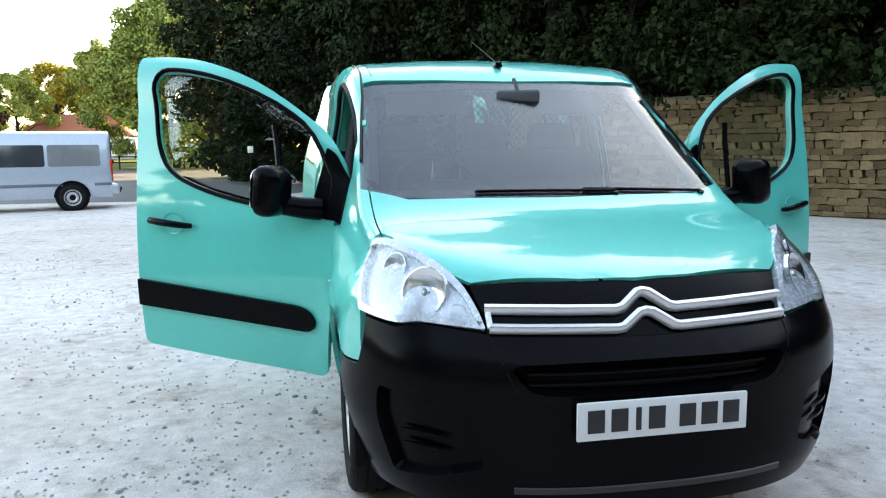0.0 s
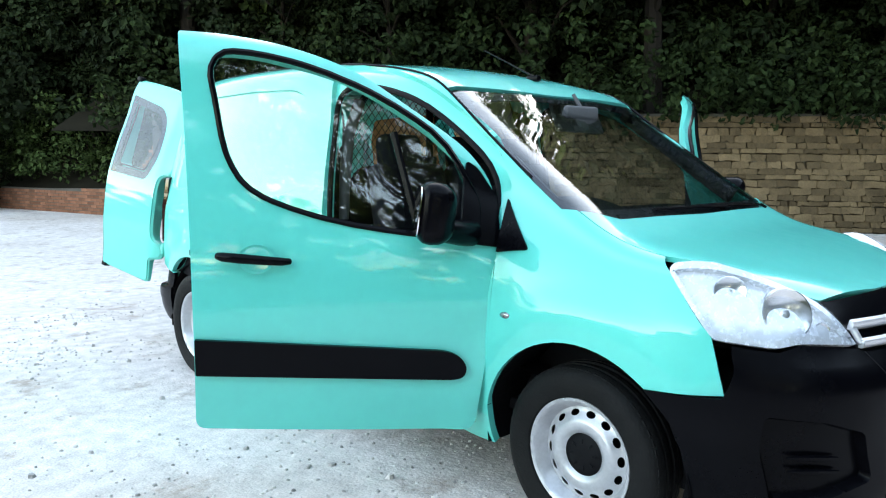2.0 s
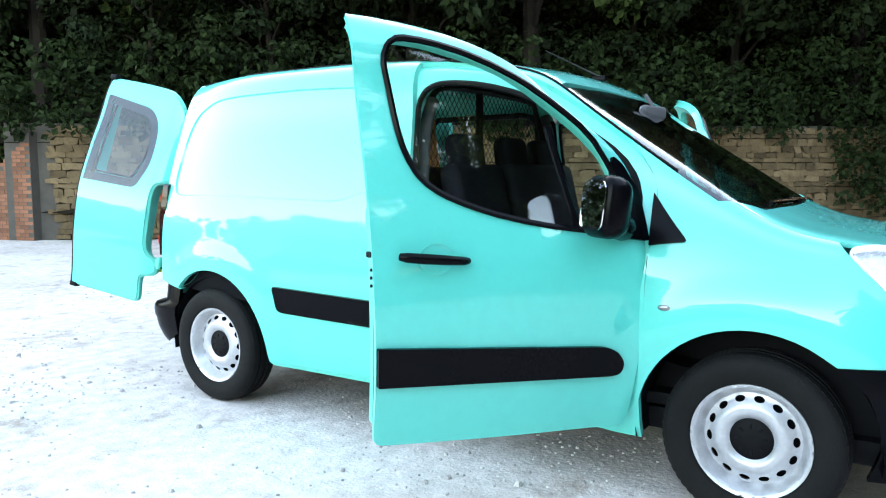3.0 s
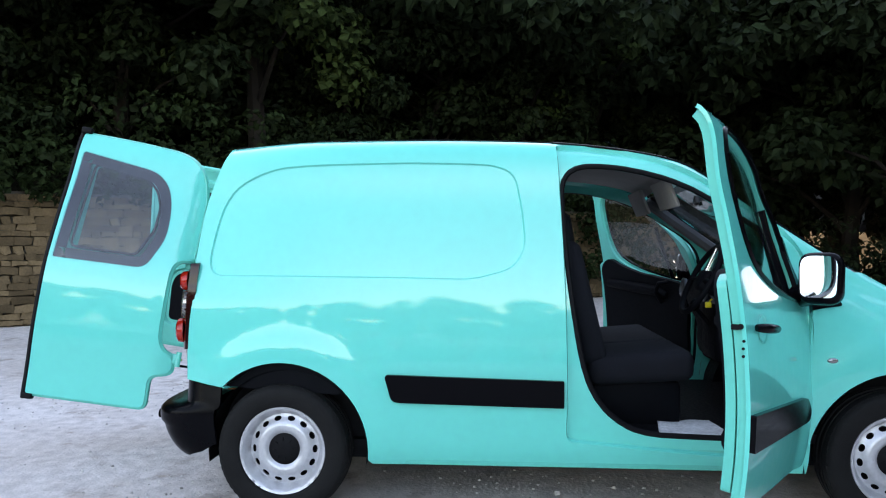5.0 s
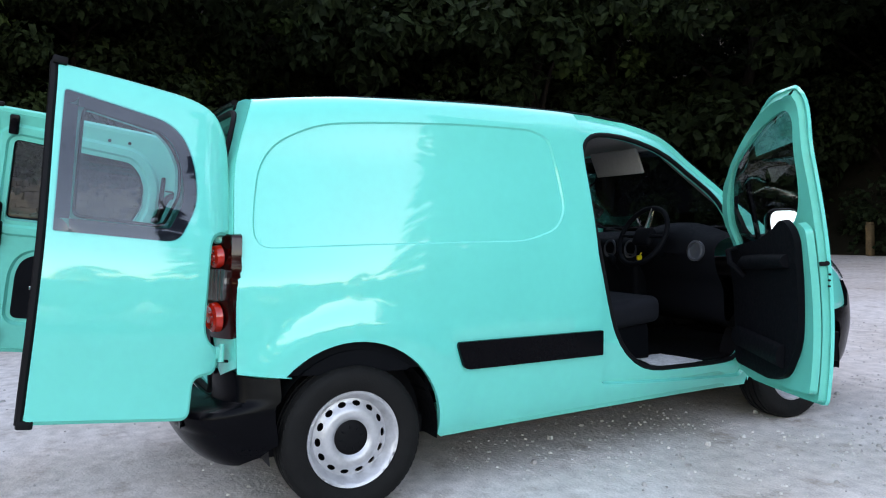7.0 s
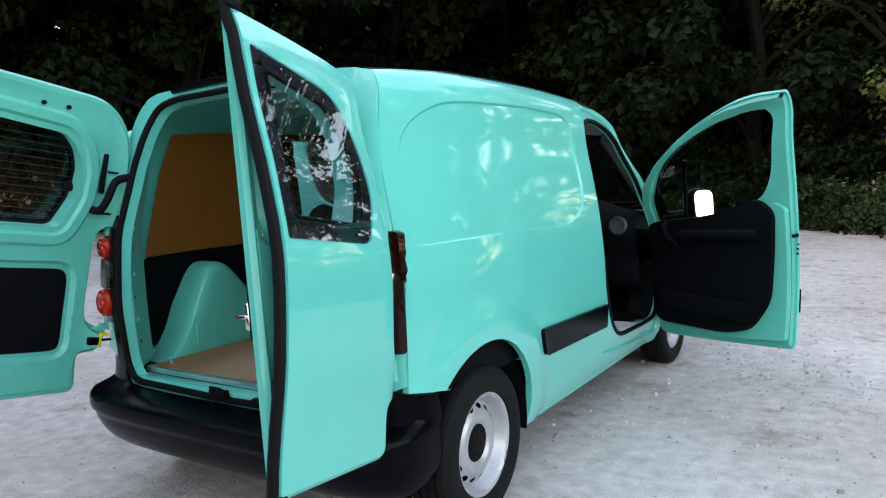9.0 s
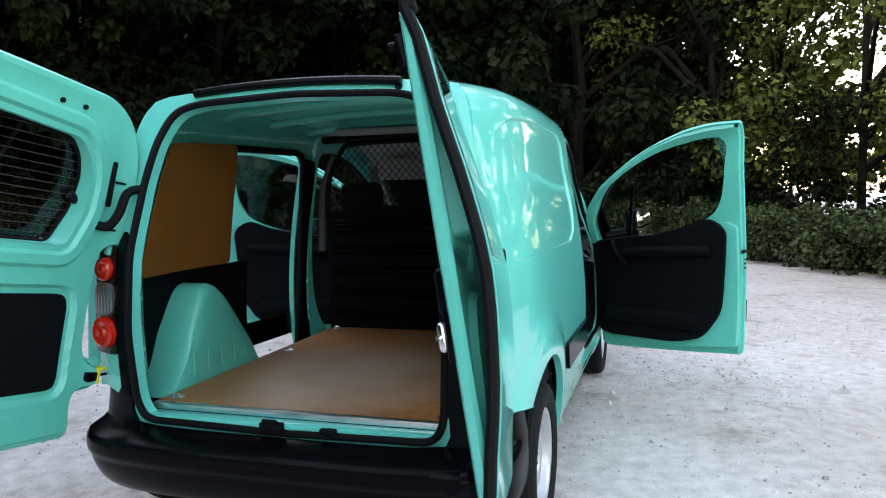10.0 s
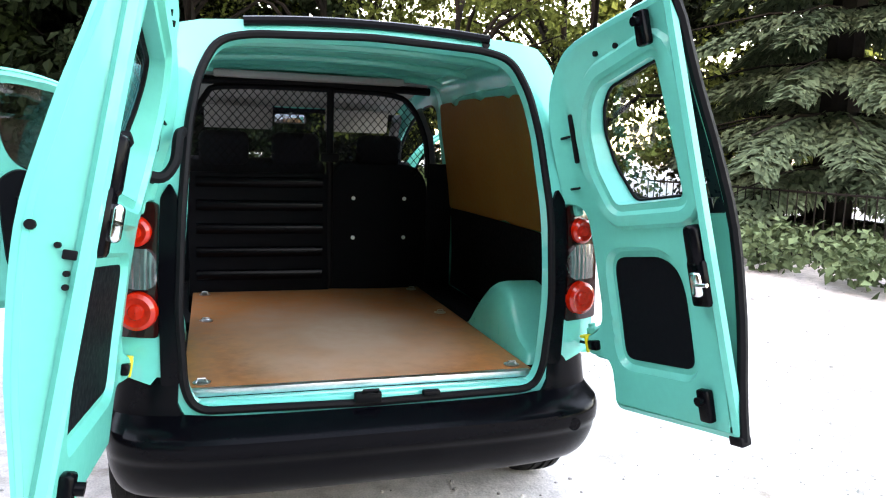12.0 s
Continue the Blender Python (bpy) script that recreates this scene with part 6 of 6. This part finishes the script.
fir.matrix_basis = pose(-8.6, -3.6, 0, 0, 0, 20)
tagged(fir, "large blue-green spruce with drooping boughs beside the railing", "tree", "conifers")
f2 = copy_thing(fir, pose(-13.6, -4.6, 0, 0, 0, 140))
f2.scale = (.9, .9, .95)

# bushes and thin sunlit growth behind the hedge, and woods all round the horizon
thicket("woodland", 53, [(-1.2, -16.5), (-5.5, -14.5), (-9.8, -11.0), (-12.5, -6)], 9.5, 3.0, LEAF_OPEN, "leafy trees with small gaps of sky", .8, .17, 1.35)
# added dark backing in place of the shade under the trees
thicket("woodland", 54, [(1.5, -15.8), (-.6, -14.8), (-3.8, -12.0), (-6.8, -9.3)], 3.0, 1.2, LEAF_SHADE, "dark thicket added for the shade under the trees behind the hedge", .1, .15, 2.0)
thicket("woodland", 51, [(-1.5, -14.5), (-5.0, -11.6), (-7.6, -8.6)], 1.0, 1.5, LEAF_MID, "loose green bushes behind the hedge", .2, .13, 1.6)
thicket("woodland", 52, [(-6.0, -11.6), (-8.2, -9.4), (-10.0, -7.0)], 3.2, 1.6, LEAF_OPEN, "sunlit light green growth behind the hedge", .2, .14, 1.1)
# dark leaves added to fill the spruce's lower gaps with shade
thicket("woodland", 55, [(-9.0, -8.8), (-11.2, -5.6)], 7.0, 2.2, LEAF_SHADE, "dark backing leaves added for the shade behind the spruce", .1, .20, 2.4)
for k, (a0, a1, r, h) in enumerate(((-175, -142, 46, 4.5), (-95, -20, 60, 10), (150, 190, 48, 5.5), (112, 150, 62, 6.0))):
    pts = [(r * math.cos(radians(a)), r * math.sin(radians(a)) + 2) for a in np.linspace(a0, a1, 7)]
    thicket("far_woods", 60 + k, pts, h, 4, LEAF_MID if k != 1 else LEAF_DARK, "far belt of green trees", 0, .9, .42)

thicket("far_woods", 71, [(-2, -30), (-12, -28), (-22, -22), (-28, -14)], 13.0, 4.0, LEAF_OPEN, "belt of light green trees across the road", 0, .42, .8)
thicket("far_woods", 72, [(-27, -16), (-29, 0), (-28, 16), (-30, 34)], 3.6, 3.0, LEAF_MID, "low belt of green trees across the road", 0, .45, 1.6)

# low far trees on the open side, which the paint and the glass mirror
for i, (x, y, sc) in enumerate([(-26, 6, .7), (-27, 11, .8), (-25, 16, .7), (-28, 0, .8), (-24, -6, .8), (-26, 22, .8), (-23, -12, .9), (-29, 28, .8)]):
    planted((ash, oak)[i % 2], x - 3, y, -.3, sc * .62, rng.uniform(0, 360), "far green tree across the road")

# far trees up the valley
yellow = broadleaf(61, 9.0, 4.0, 190, .22, LEAF_YELLOW, .15)
light = broadleaf(67, 9.5, 3.8, 190, .22, LEAF_LIGHT, .12)
copper = broadleaf(71, 7.0, 3.0, 90, .32, LEAF_RED, .1)
yellow.matrix_basis = pose(-29.0, 96, .0, 0, 0, 10) @ Matrix.Diagonal((1.45, 1.45, 1.28, 1))
tagged(yellow, "yellowing tree in the distance", "tree", "far trees")
light.matrix_basis = pose(-40, 102, 0, 0, 0, 70)
tagged(light, "light green tree in the distance", "tree", "far trees")
copper.matrix_basis = pose(-21.5, 49, -.5, 0, 0, 0)
tagged(copper, "copper-leaved tree in the distance", "tree", "far trees")
for kind, x, y, sc, lab in ((light, -13, 62, 1.05, "light green tree in the distance"), (light, -9.5, 55, 1.25, "light green tree in the distance"), (light, -8.5, 66, 1.55, "light green tree in the distance"), (light, -6.5, 50, 1.2, "light green tree in the distance"), (oak, -5.0, 42, 1.15, "dark tree in the distance"),
                            (light, -4.0, 58, 1.7, "light green tree in the distance"), (oak, -2.6, 36, 1.15, "dark tree beyond the hedge"), (ash, -.6, 31, 1.05, "dark tree beyond the hedge"), (oak, 1.6, 30, 1.1, "dark tree beyond the hedge"), (thorn, -1.6, 29.5, 1.0, "dark bushy tree beyond the hedge"),
                            (oak, 3.6, 28, 1.1, "dark tree beyond the hedge"), (ash, 2.4, 35, 1.5, "green tree in the distance"), (thorn, 4.6, 24, 1.2, "dark bushy tree on the bank"), (thorn, 2.6, 26.6, 1.0, "dark bushy tree beyond the hedge"), (light, -22, 92, 1.4, "light green tree in the distance"), (light, -16, 86, 1.6, "light green tree in the distance"), (light, -27, 104, 1.35, "light green tree in the distance"), (oak, 6, 30, 1.5, "dark tree on the bank"), (light, -28, 80, .95, "light green tree in the distance"), (light, -2, 72, 2.1, "light green tree in the distance")):
    planted(kind, x, y, -.3, sc, rng.uniform(0, 360), lab, "far trees")
hedge_mesh("clipped_hedge", 31, [(-3.3, 26.6), (2.0, 25.6)], .95, 1.1, 80, .11, LEAF_DARK, "clipped dark hedge at the end of the gravel", .1, .05)
hedge_mesh("bank_bushes", 33, [(5.0, 14.8), (3.6, 18), (3.0, 22), (3.0, 25.5)], 1.7, 1.4, 26, .14, LEAF_MID, "rounded green bushes above the brick wall", .8, .25, "bush")

# ---------------------------------------------------------------- the parked silver van, houses, fence and sign far off
SILVER = material("silver_blue_paint", (0.42, 0.47, 0.54), 0.3, metal=0.3, coat=0.8, vary=0.04)
# paler than the other panes: a sky reflection put into the base colour
PALEGLASS = material("painted_sky_window", (0.16, 0.17, 0.18), 0.12, coat=1.0, vary=0.1)
MOULD = material("blue_grey_moulding", (0.12, 0.14, 0.18), 0.45)
DARKGLASS = material("dark_window", (0.03, 0.035, 0.04), 0.08, coat=1.0, vary=0.1)


def parked_van(m):
    v = thing("parked_van", "silver-blue passenger van parked on the gravel", "van")
    sec_pts = [(.88, .32), (.93, .50), (.95, .85), (.93, 1.10), (.86, 1.55), (.80, 1.85), (.70, 1.96), (.45, 2.0), (0, 2.01)]
    ys = [(0, .96), (.03, .985), (.10, 1.0), (2.0, 1.0), (3.2, 1.0), (3.6, 1.0), (4.1, .98)]
    full = [(x, z) for x, z in sec_pts] + [(-x, z) for x, z in sec_pts[-2::-1]]
    bm = bmesh.new()
    rings = []
    for y, k in ys:
        cut = 2.05 if y < 3.3 else 2.05 - (y - 3.3) * .9
        rings.append([bm.verts.new((x * k, y, min(z, cut) if z > .9 else z)) for x, z in full])
    for A, B in zip(rings, rings[1:]):
        for k in range(len(full) - 1):
            bm.faces.new((A[k], B[k], B[k + 1], A[k + 1]))
        bm.faces.new((A[-1], B[-1], B[0], A[0]))
    bm.faces.new(rings[0])
    bm.faces.new(rings[-1][::-1])
    add(bm, box(0, 4.4, .75, 1.8, .9, .7, .15, 4))
    bmesh.ops.recalc_face_normals(bm, faces=bm.faces)
    part("body", bm, SILVER, v)
    for s in (-1, 1):
        for y0, y1 in ((.25, 1.45), (1.52, 2.62), (2.70, 3.45)):
            q = [(y0, 1.12), (y1, 1.12), (y1, 1.66), (y0, 1.66)]
            g = sheet(rounded(q, .06), lambda y, z: Vector((s * (.93 - (z - 1.10) * .165), y, z)), .2, thick=.01, lift=.008, centre=(0, 1.5, 1.4))
            part("window", g, DARKGLASS if y0 > 1 else PALEGLASS, v)
        part("side_moulding", box(s * .955, 2.4, .66, .02, 2.5, .07, .008), MOULD, v)
        part("side_moulding", box(s * .950, .22, .66, .02, .40, .07, .008), MOULD, v)
        part("door_handle", box(s * .955, 2.72, .98, .03, .16, .05, .01), BLACK, v)
        part("pillar_strip", box(s * .80, -.012, 1.45, .10, .03, .80, .01), DARKGLASS, v)
        for y in (.95, 3.75):
            w = new("wheel", w_rim)
            w.parent = v
            w.matrix_basis = pose(s * .925, y, .335, 20, 0, 0 if s > 0 else 180)
            part("arch_liner", disc_bar((s * .945, y, .36), (1, 0, 0), .40, .03, 28), RUBBER, v)
            o = new("tyre", w_tyre)
            o.parent = w
            part("arch_trim", tube([(s * .945, y + .40 * math.cos(a), .34 + .40 * math.sin(a)) for a in np.linspace(0, math.pi, 14)], .03, 6), BLACK, v)
        part("tail_light", box(s * .86, -.005, 1.0, .12, .06, .55, .02), RED, v)
    part("rear_bumper", box(0, -.06, .52, 1.86, .22, .26, .06, 3), SILVER, v)
    part("rear_window", box(0, .0, 1.45, 1.45, .03, .55, .02), DARKGLASS, v)
    part("tow_bar", add(tube([(0, -.1, .42), (0, -.26, .40), (0, -.28, .48)], .02, 8), ball((0, -.28, .50), .028, .028, .028, 10)), BLACK, v)
    v.matrix_world = m
    return v


parked_van(pose(-5.28, 15.95, 0, 0, 0, 107) @ Matrix.Diagonal((.865, .865, .865, 1)))

ROOF = material("red_roof_tiles", (0.30, 0.09, 0.05), 0.85, vary=0.25, scale=8)
RENDER_W = material("white_render", (0.62, 0.61, 0.58), 0.8, vary=0.08)


def house(m, L, D, h, rh, label):
    hs = thing("house", label, "house", "", "")
    part("wall", box(0, 0, h / 2, L, D, h, .02), RENDER_W, hs)
    bm = bmesh.new()
    o = .4
    v = [bm.verts.new(p) for p in ((-L / 2 - o, -D / 2 - o, h), (L / 2 + o, -D / 2 - o, h), (L / 2 + o, D / 2 + o, h), (-L / 2 - o, D / 2 + o, h), (-L / 2 + D * .3, 0, h + rh), (L / 2 - D * .3, 0, h + rh))]
    for q in ((0, 1, 5, 4), (2, 3, 4, 5), (1, 2, 5), (3, 0, 4), (3, 2, 1, 0)):
        bm.faces.new([v[i] for i in q])
    part("roof", bm, ROOF, hs, "red tiled hipped roof", angle=10)
    for x in (-L * .3, 0, L * .3):
        w = part("window", box(x, -D / 2 - .01, h * .55, 1.1, .06, 1.1, .01), DARKGLASS, hs)
        part("sill", box(x, -D / 2 - .04, h * .55 - .6, 1.3, .1, .06, .01), RENDER_W, w)
    hs.matrix_world = m
    return hs


house(pose(-23.5, 84, 0, 0, 0, 8), 10, 7, 2.9, 2.3, "white bungalow with a red tiled roof in the distance")


def caravan(m):
    c = thing("caravan", "white touring caravan parked far off", "caravan", "caravans")
    part("body", box(0, 0, 1.5, 5.5, 2.1, 2.0, .25, 3), WHITE, c)
    for x in (-1.6, .2, 1.7):
        part("window", box(x, -1.06, 1.75, 1.1, .03, .6, .02), DARKGLASS, c)
    for x in (-.4, .4):
        part("tyre", disc_bar((x, -.95, .32), (0, 1, 0), .32, .18, 18), TYRE, c)
    part("hitch", tube([(2.7, 0, .6), (3.6, 0, .5)], .04, 6), ALU, c)
    c.matrix_world = m


for x, y, a in ((-23, 66, 5), (-17.5, 70, -8), (-36, 74, 12)):
    caravan(pose(x, y, 0, 0, 0, a))

fence = thing("fence", "low wooden post and rail fence at the far grass edge", "fence")
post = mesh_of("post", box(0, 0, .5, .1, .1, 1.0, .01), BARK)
for i in range(14):
    o = new("post", post)
    o.parent = fence
    o.location = (-22 + i * 1.5, 56 - i * .5, 0)
for z in (.5, .88):
    part("rail", tube([(-22, 56, z), (-2.5, 49.5, z)], .04, 4), BARK, fence)
GRASS = material("rough_grass", (0.10, 0.13, 0.04), 0.9, spec=.1, vary=.3, scale=.6, fine=9)
solid("grass_verge", sheet([(-90, 58), (-22, 55.5), (-2.5, 49), (0, 60), (0, 140), (-90, 140)], lambda u, v: Vector((u, v, .03 + .012 * max(0, v - 55))), 8, centre=(0, 0, -90)), GRASS, "rough green grass verge in the distance", "ground", "structure")

sign = thing("notice_board", "small white notice on a dark post by the hedge", "sign")
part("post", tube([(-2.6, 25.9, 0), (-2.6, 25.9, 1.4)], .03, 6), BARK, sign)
part("board", box(-2.6, 25.85, 1.30, .20, .03, .24, .01), WHITE, sign, "white notice board")
bol = thing("stone_post", "short weathered stone gate post", "post")
part("shaft", box(8.45, -15.0, .42, .17, .17, .84, .04, 3), STONE, bol)
part("cap", box(8.45, -15.0, .86, .15, .15, .06, .025, 3), STONE, bol)

# ---------------------------------------------------------------- stones of the retaining wall and bricks of the low wall
wall = bpy.data.objects["wall_east"]
rng = random.Random(17)


def stone_mesh(seed, L, H, D=.14, rough=.012):
    r = random.Random(seed)
    b = bmesh.new()
    bmesh.ops.create_cube(b, size=1)
    bmesh.ops.subdivide_edges(b, edges=[e for e in b.edges if abs(e.verts[0].co.x - e.verts[1].co.x) > .5], cuts=1)
    for v in b.verts:
        v.co = Vector((v.co.x * L, v.co.y * D, v.co.z * H)) + Vector((r.gauss(0, rough), r.gauss(0, rough * .6), r.gauss(0, rough * .7)))
    return mesh_of("stone", b, STONE, 20)


kinds = {}
for k in range(18):
    kinds[k] = (stone_mesh(k, .15 + .016 * k, .088 + .016 * (k % 4), .14, .013), .15 + .016 * k, .088 + .016 * (k % 4))
turn_w = math.degrees(math.atan2(wdir.y, wdir.x))
rest_v, rest_f = [], []
count = 0
z = .02
course = 0
while z < 2.20:
    hgt = (.088, .104, .120, .136)[course % 4]
    s = .1 + rng.uniform(0, .3)
    while s < 21.5:
        k = course % 4 + 4 * rng.randrange(0, 4)
        me, L, H = kinds[k]
        p = along(s + L / 2, -.035 + rng.gauss(0, .012), z + hgt / 2)
        m4 = Matrix.Translation(p) @ pose(0, 0, 0, rng.gauss(0, 1.2), rng.gauss(0, .8), turn_w + rng.gauss(0, 1.5))
        if 6.0 < s < 9.5 and z > .30 and count < 300:
            o = new("stone", me)
            o.matrix_world = m4
            o.parent = wall
            count += 1
        else:
            base = len(rest_v)
            rest_v += [tuple(m4 @ v.co) for v in me.vertices]
            rest_f += [tuple(base + i for i in pl.vertices) for pl in me.polygons]
        s += L + .010
    z += hgt + .011
    course += 1
me = bpy.data.meshes.new("wall_stones")
me.from_pydata(rest_v, [], rest_f)
me.materials.append(STONE)
o = tagged(new("wall_stones", me), "remaining coursed sandstone blocks of the wall", "", "", "stuff")
o.parent = wall

B0, B1 = Vector((4.25, 13.95, 0)), Vector((1.4, 25.0, 0))
bdir = (B1 - B0).normalized()
bturn = math.degrees(math.atan2(bdir.y, bdir.x))
blen = (B1 - B0).length
height_at = lambda s: 2.1 - 1.45 * min(1, s / 1.7) - .08 * min(1, max(0, s - 1.7) / 3)
core = bmesh.new()
prev = None
for s in np.linspace(0, blen, 24):
    p = B0 + bdir * s
    nrm = Vector((-bdir.y, bdir.x, 0)) * .10
    hh = height_at(s) - .02
    ring = [core.verts.new(p + nrm + Vector((0, 0, -.05))), core.verts.new(p + nrm + Vector((0, 0, hh))), core.verts.new(p - nrm + Vector((0, 0, hh))), core.verts.new(p - nrm + Vector((0, 0, -.05)))]
    if prev:
        for i in range(4):
            core.faces.new((prev[i], prev[(i + 1) % 4], ring[(i + 1) % 4], ring[i]))
    else:
        core.faces.new(ring)
    prev = ring
core.faces.new(prev[::-1])
bmesh.ops.recalc_face_normals(core, faces=core.faces)
bout = Vector((bdir.y, -bdir.x, 0))


def north_bank(u, v):
    p = B0 + bdir * u + bout * v
    return Vector((p.x, p.y, table([(0, .50), (1.5, 1.2), (6, 4.0), (15, 10.0), (30, 19.0)])(v) + .2 * min(1, v) * noise.noise(p * .5)))


solid("north_bank", sheet([(-2, .08), (13, .08), (13, 28), (-2, 28)], north_bank, 1.5, centre=(10, 20, -60)), SOIL, "dark earth bank behind the brick wall", "ground", "structure")
brick_wall = solid("wall_north", core, MORTAR, "old red brick wall stepping down from the stone wall", "wall", "structure")
bk = box(0, 0, 0, .215, .05, .065, .004, 1)
brick_me = mesh_of("brick", bk, BRICK, 30)
rest_v, rest_f, count = [], [], 0
course = 0
z = .035
while z < 2.1:
    s = .11 + (.11 if course % 2 else 0)
    while s < blen - .1:
        if z + .05 < height_at(s):
            p = B0 + bdir * s + Vector((-bdir.y, bdir.x, 0)) * .085 + Vector((0, 0, z))
            m4 = Matrix.Translation(p) @ pose(0, 0, 0, 0, 0, bturn + rng.gauss(0, .6))
            if s < 3.6 and count < 300:
                o = new("brick", brick_me)
                o.matrix_world = m4
                o.parent = brick_wall
                count += 1
            else:
                base = len(rest_v)
                rest_v += [tuple(m4 @ v.co) for v in brick_me.vertices]
                rest_f += [tuple(base + i for i in pl.vertices) for pl in brick_me.polygons]
        s += .225
    z += .075
    course += 1
me = bpy.data.meshes.new("wall_bricks")
me.from_pydata(rest_v, [], rest_f)
me.materials.append(BRICK)
o = tagged(new("wall_bricks", me), "remaining red bricks of the low wall", "", "", "stuff")
o.parent = brick_wall
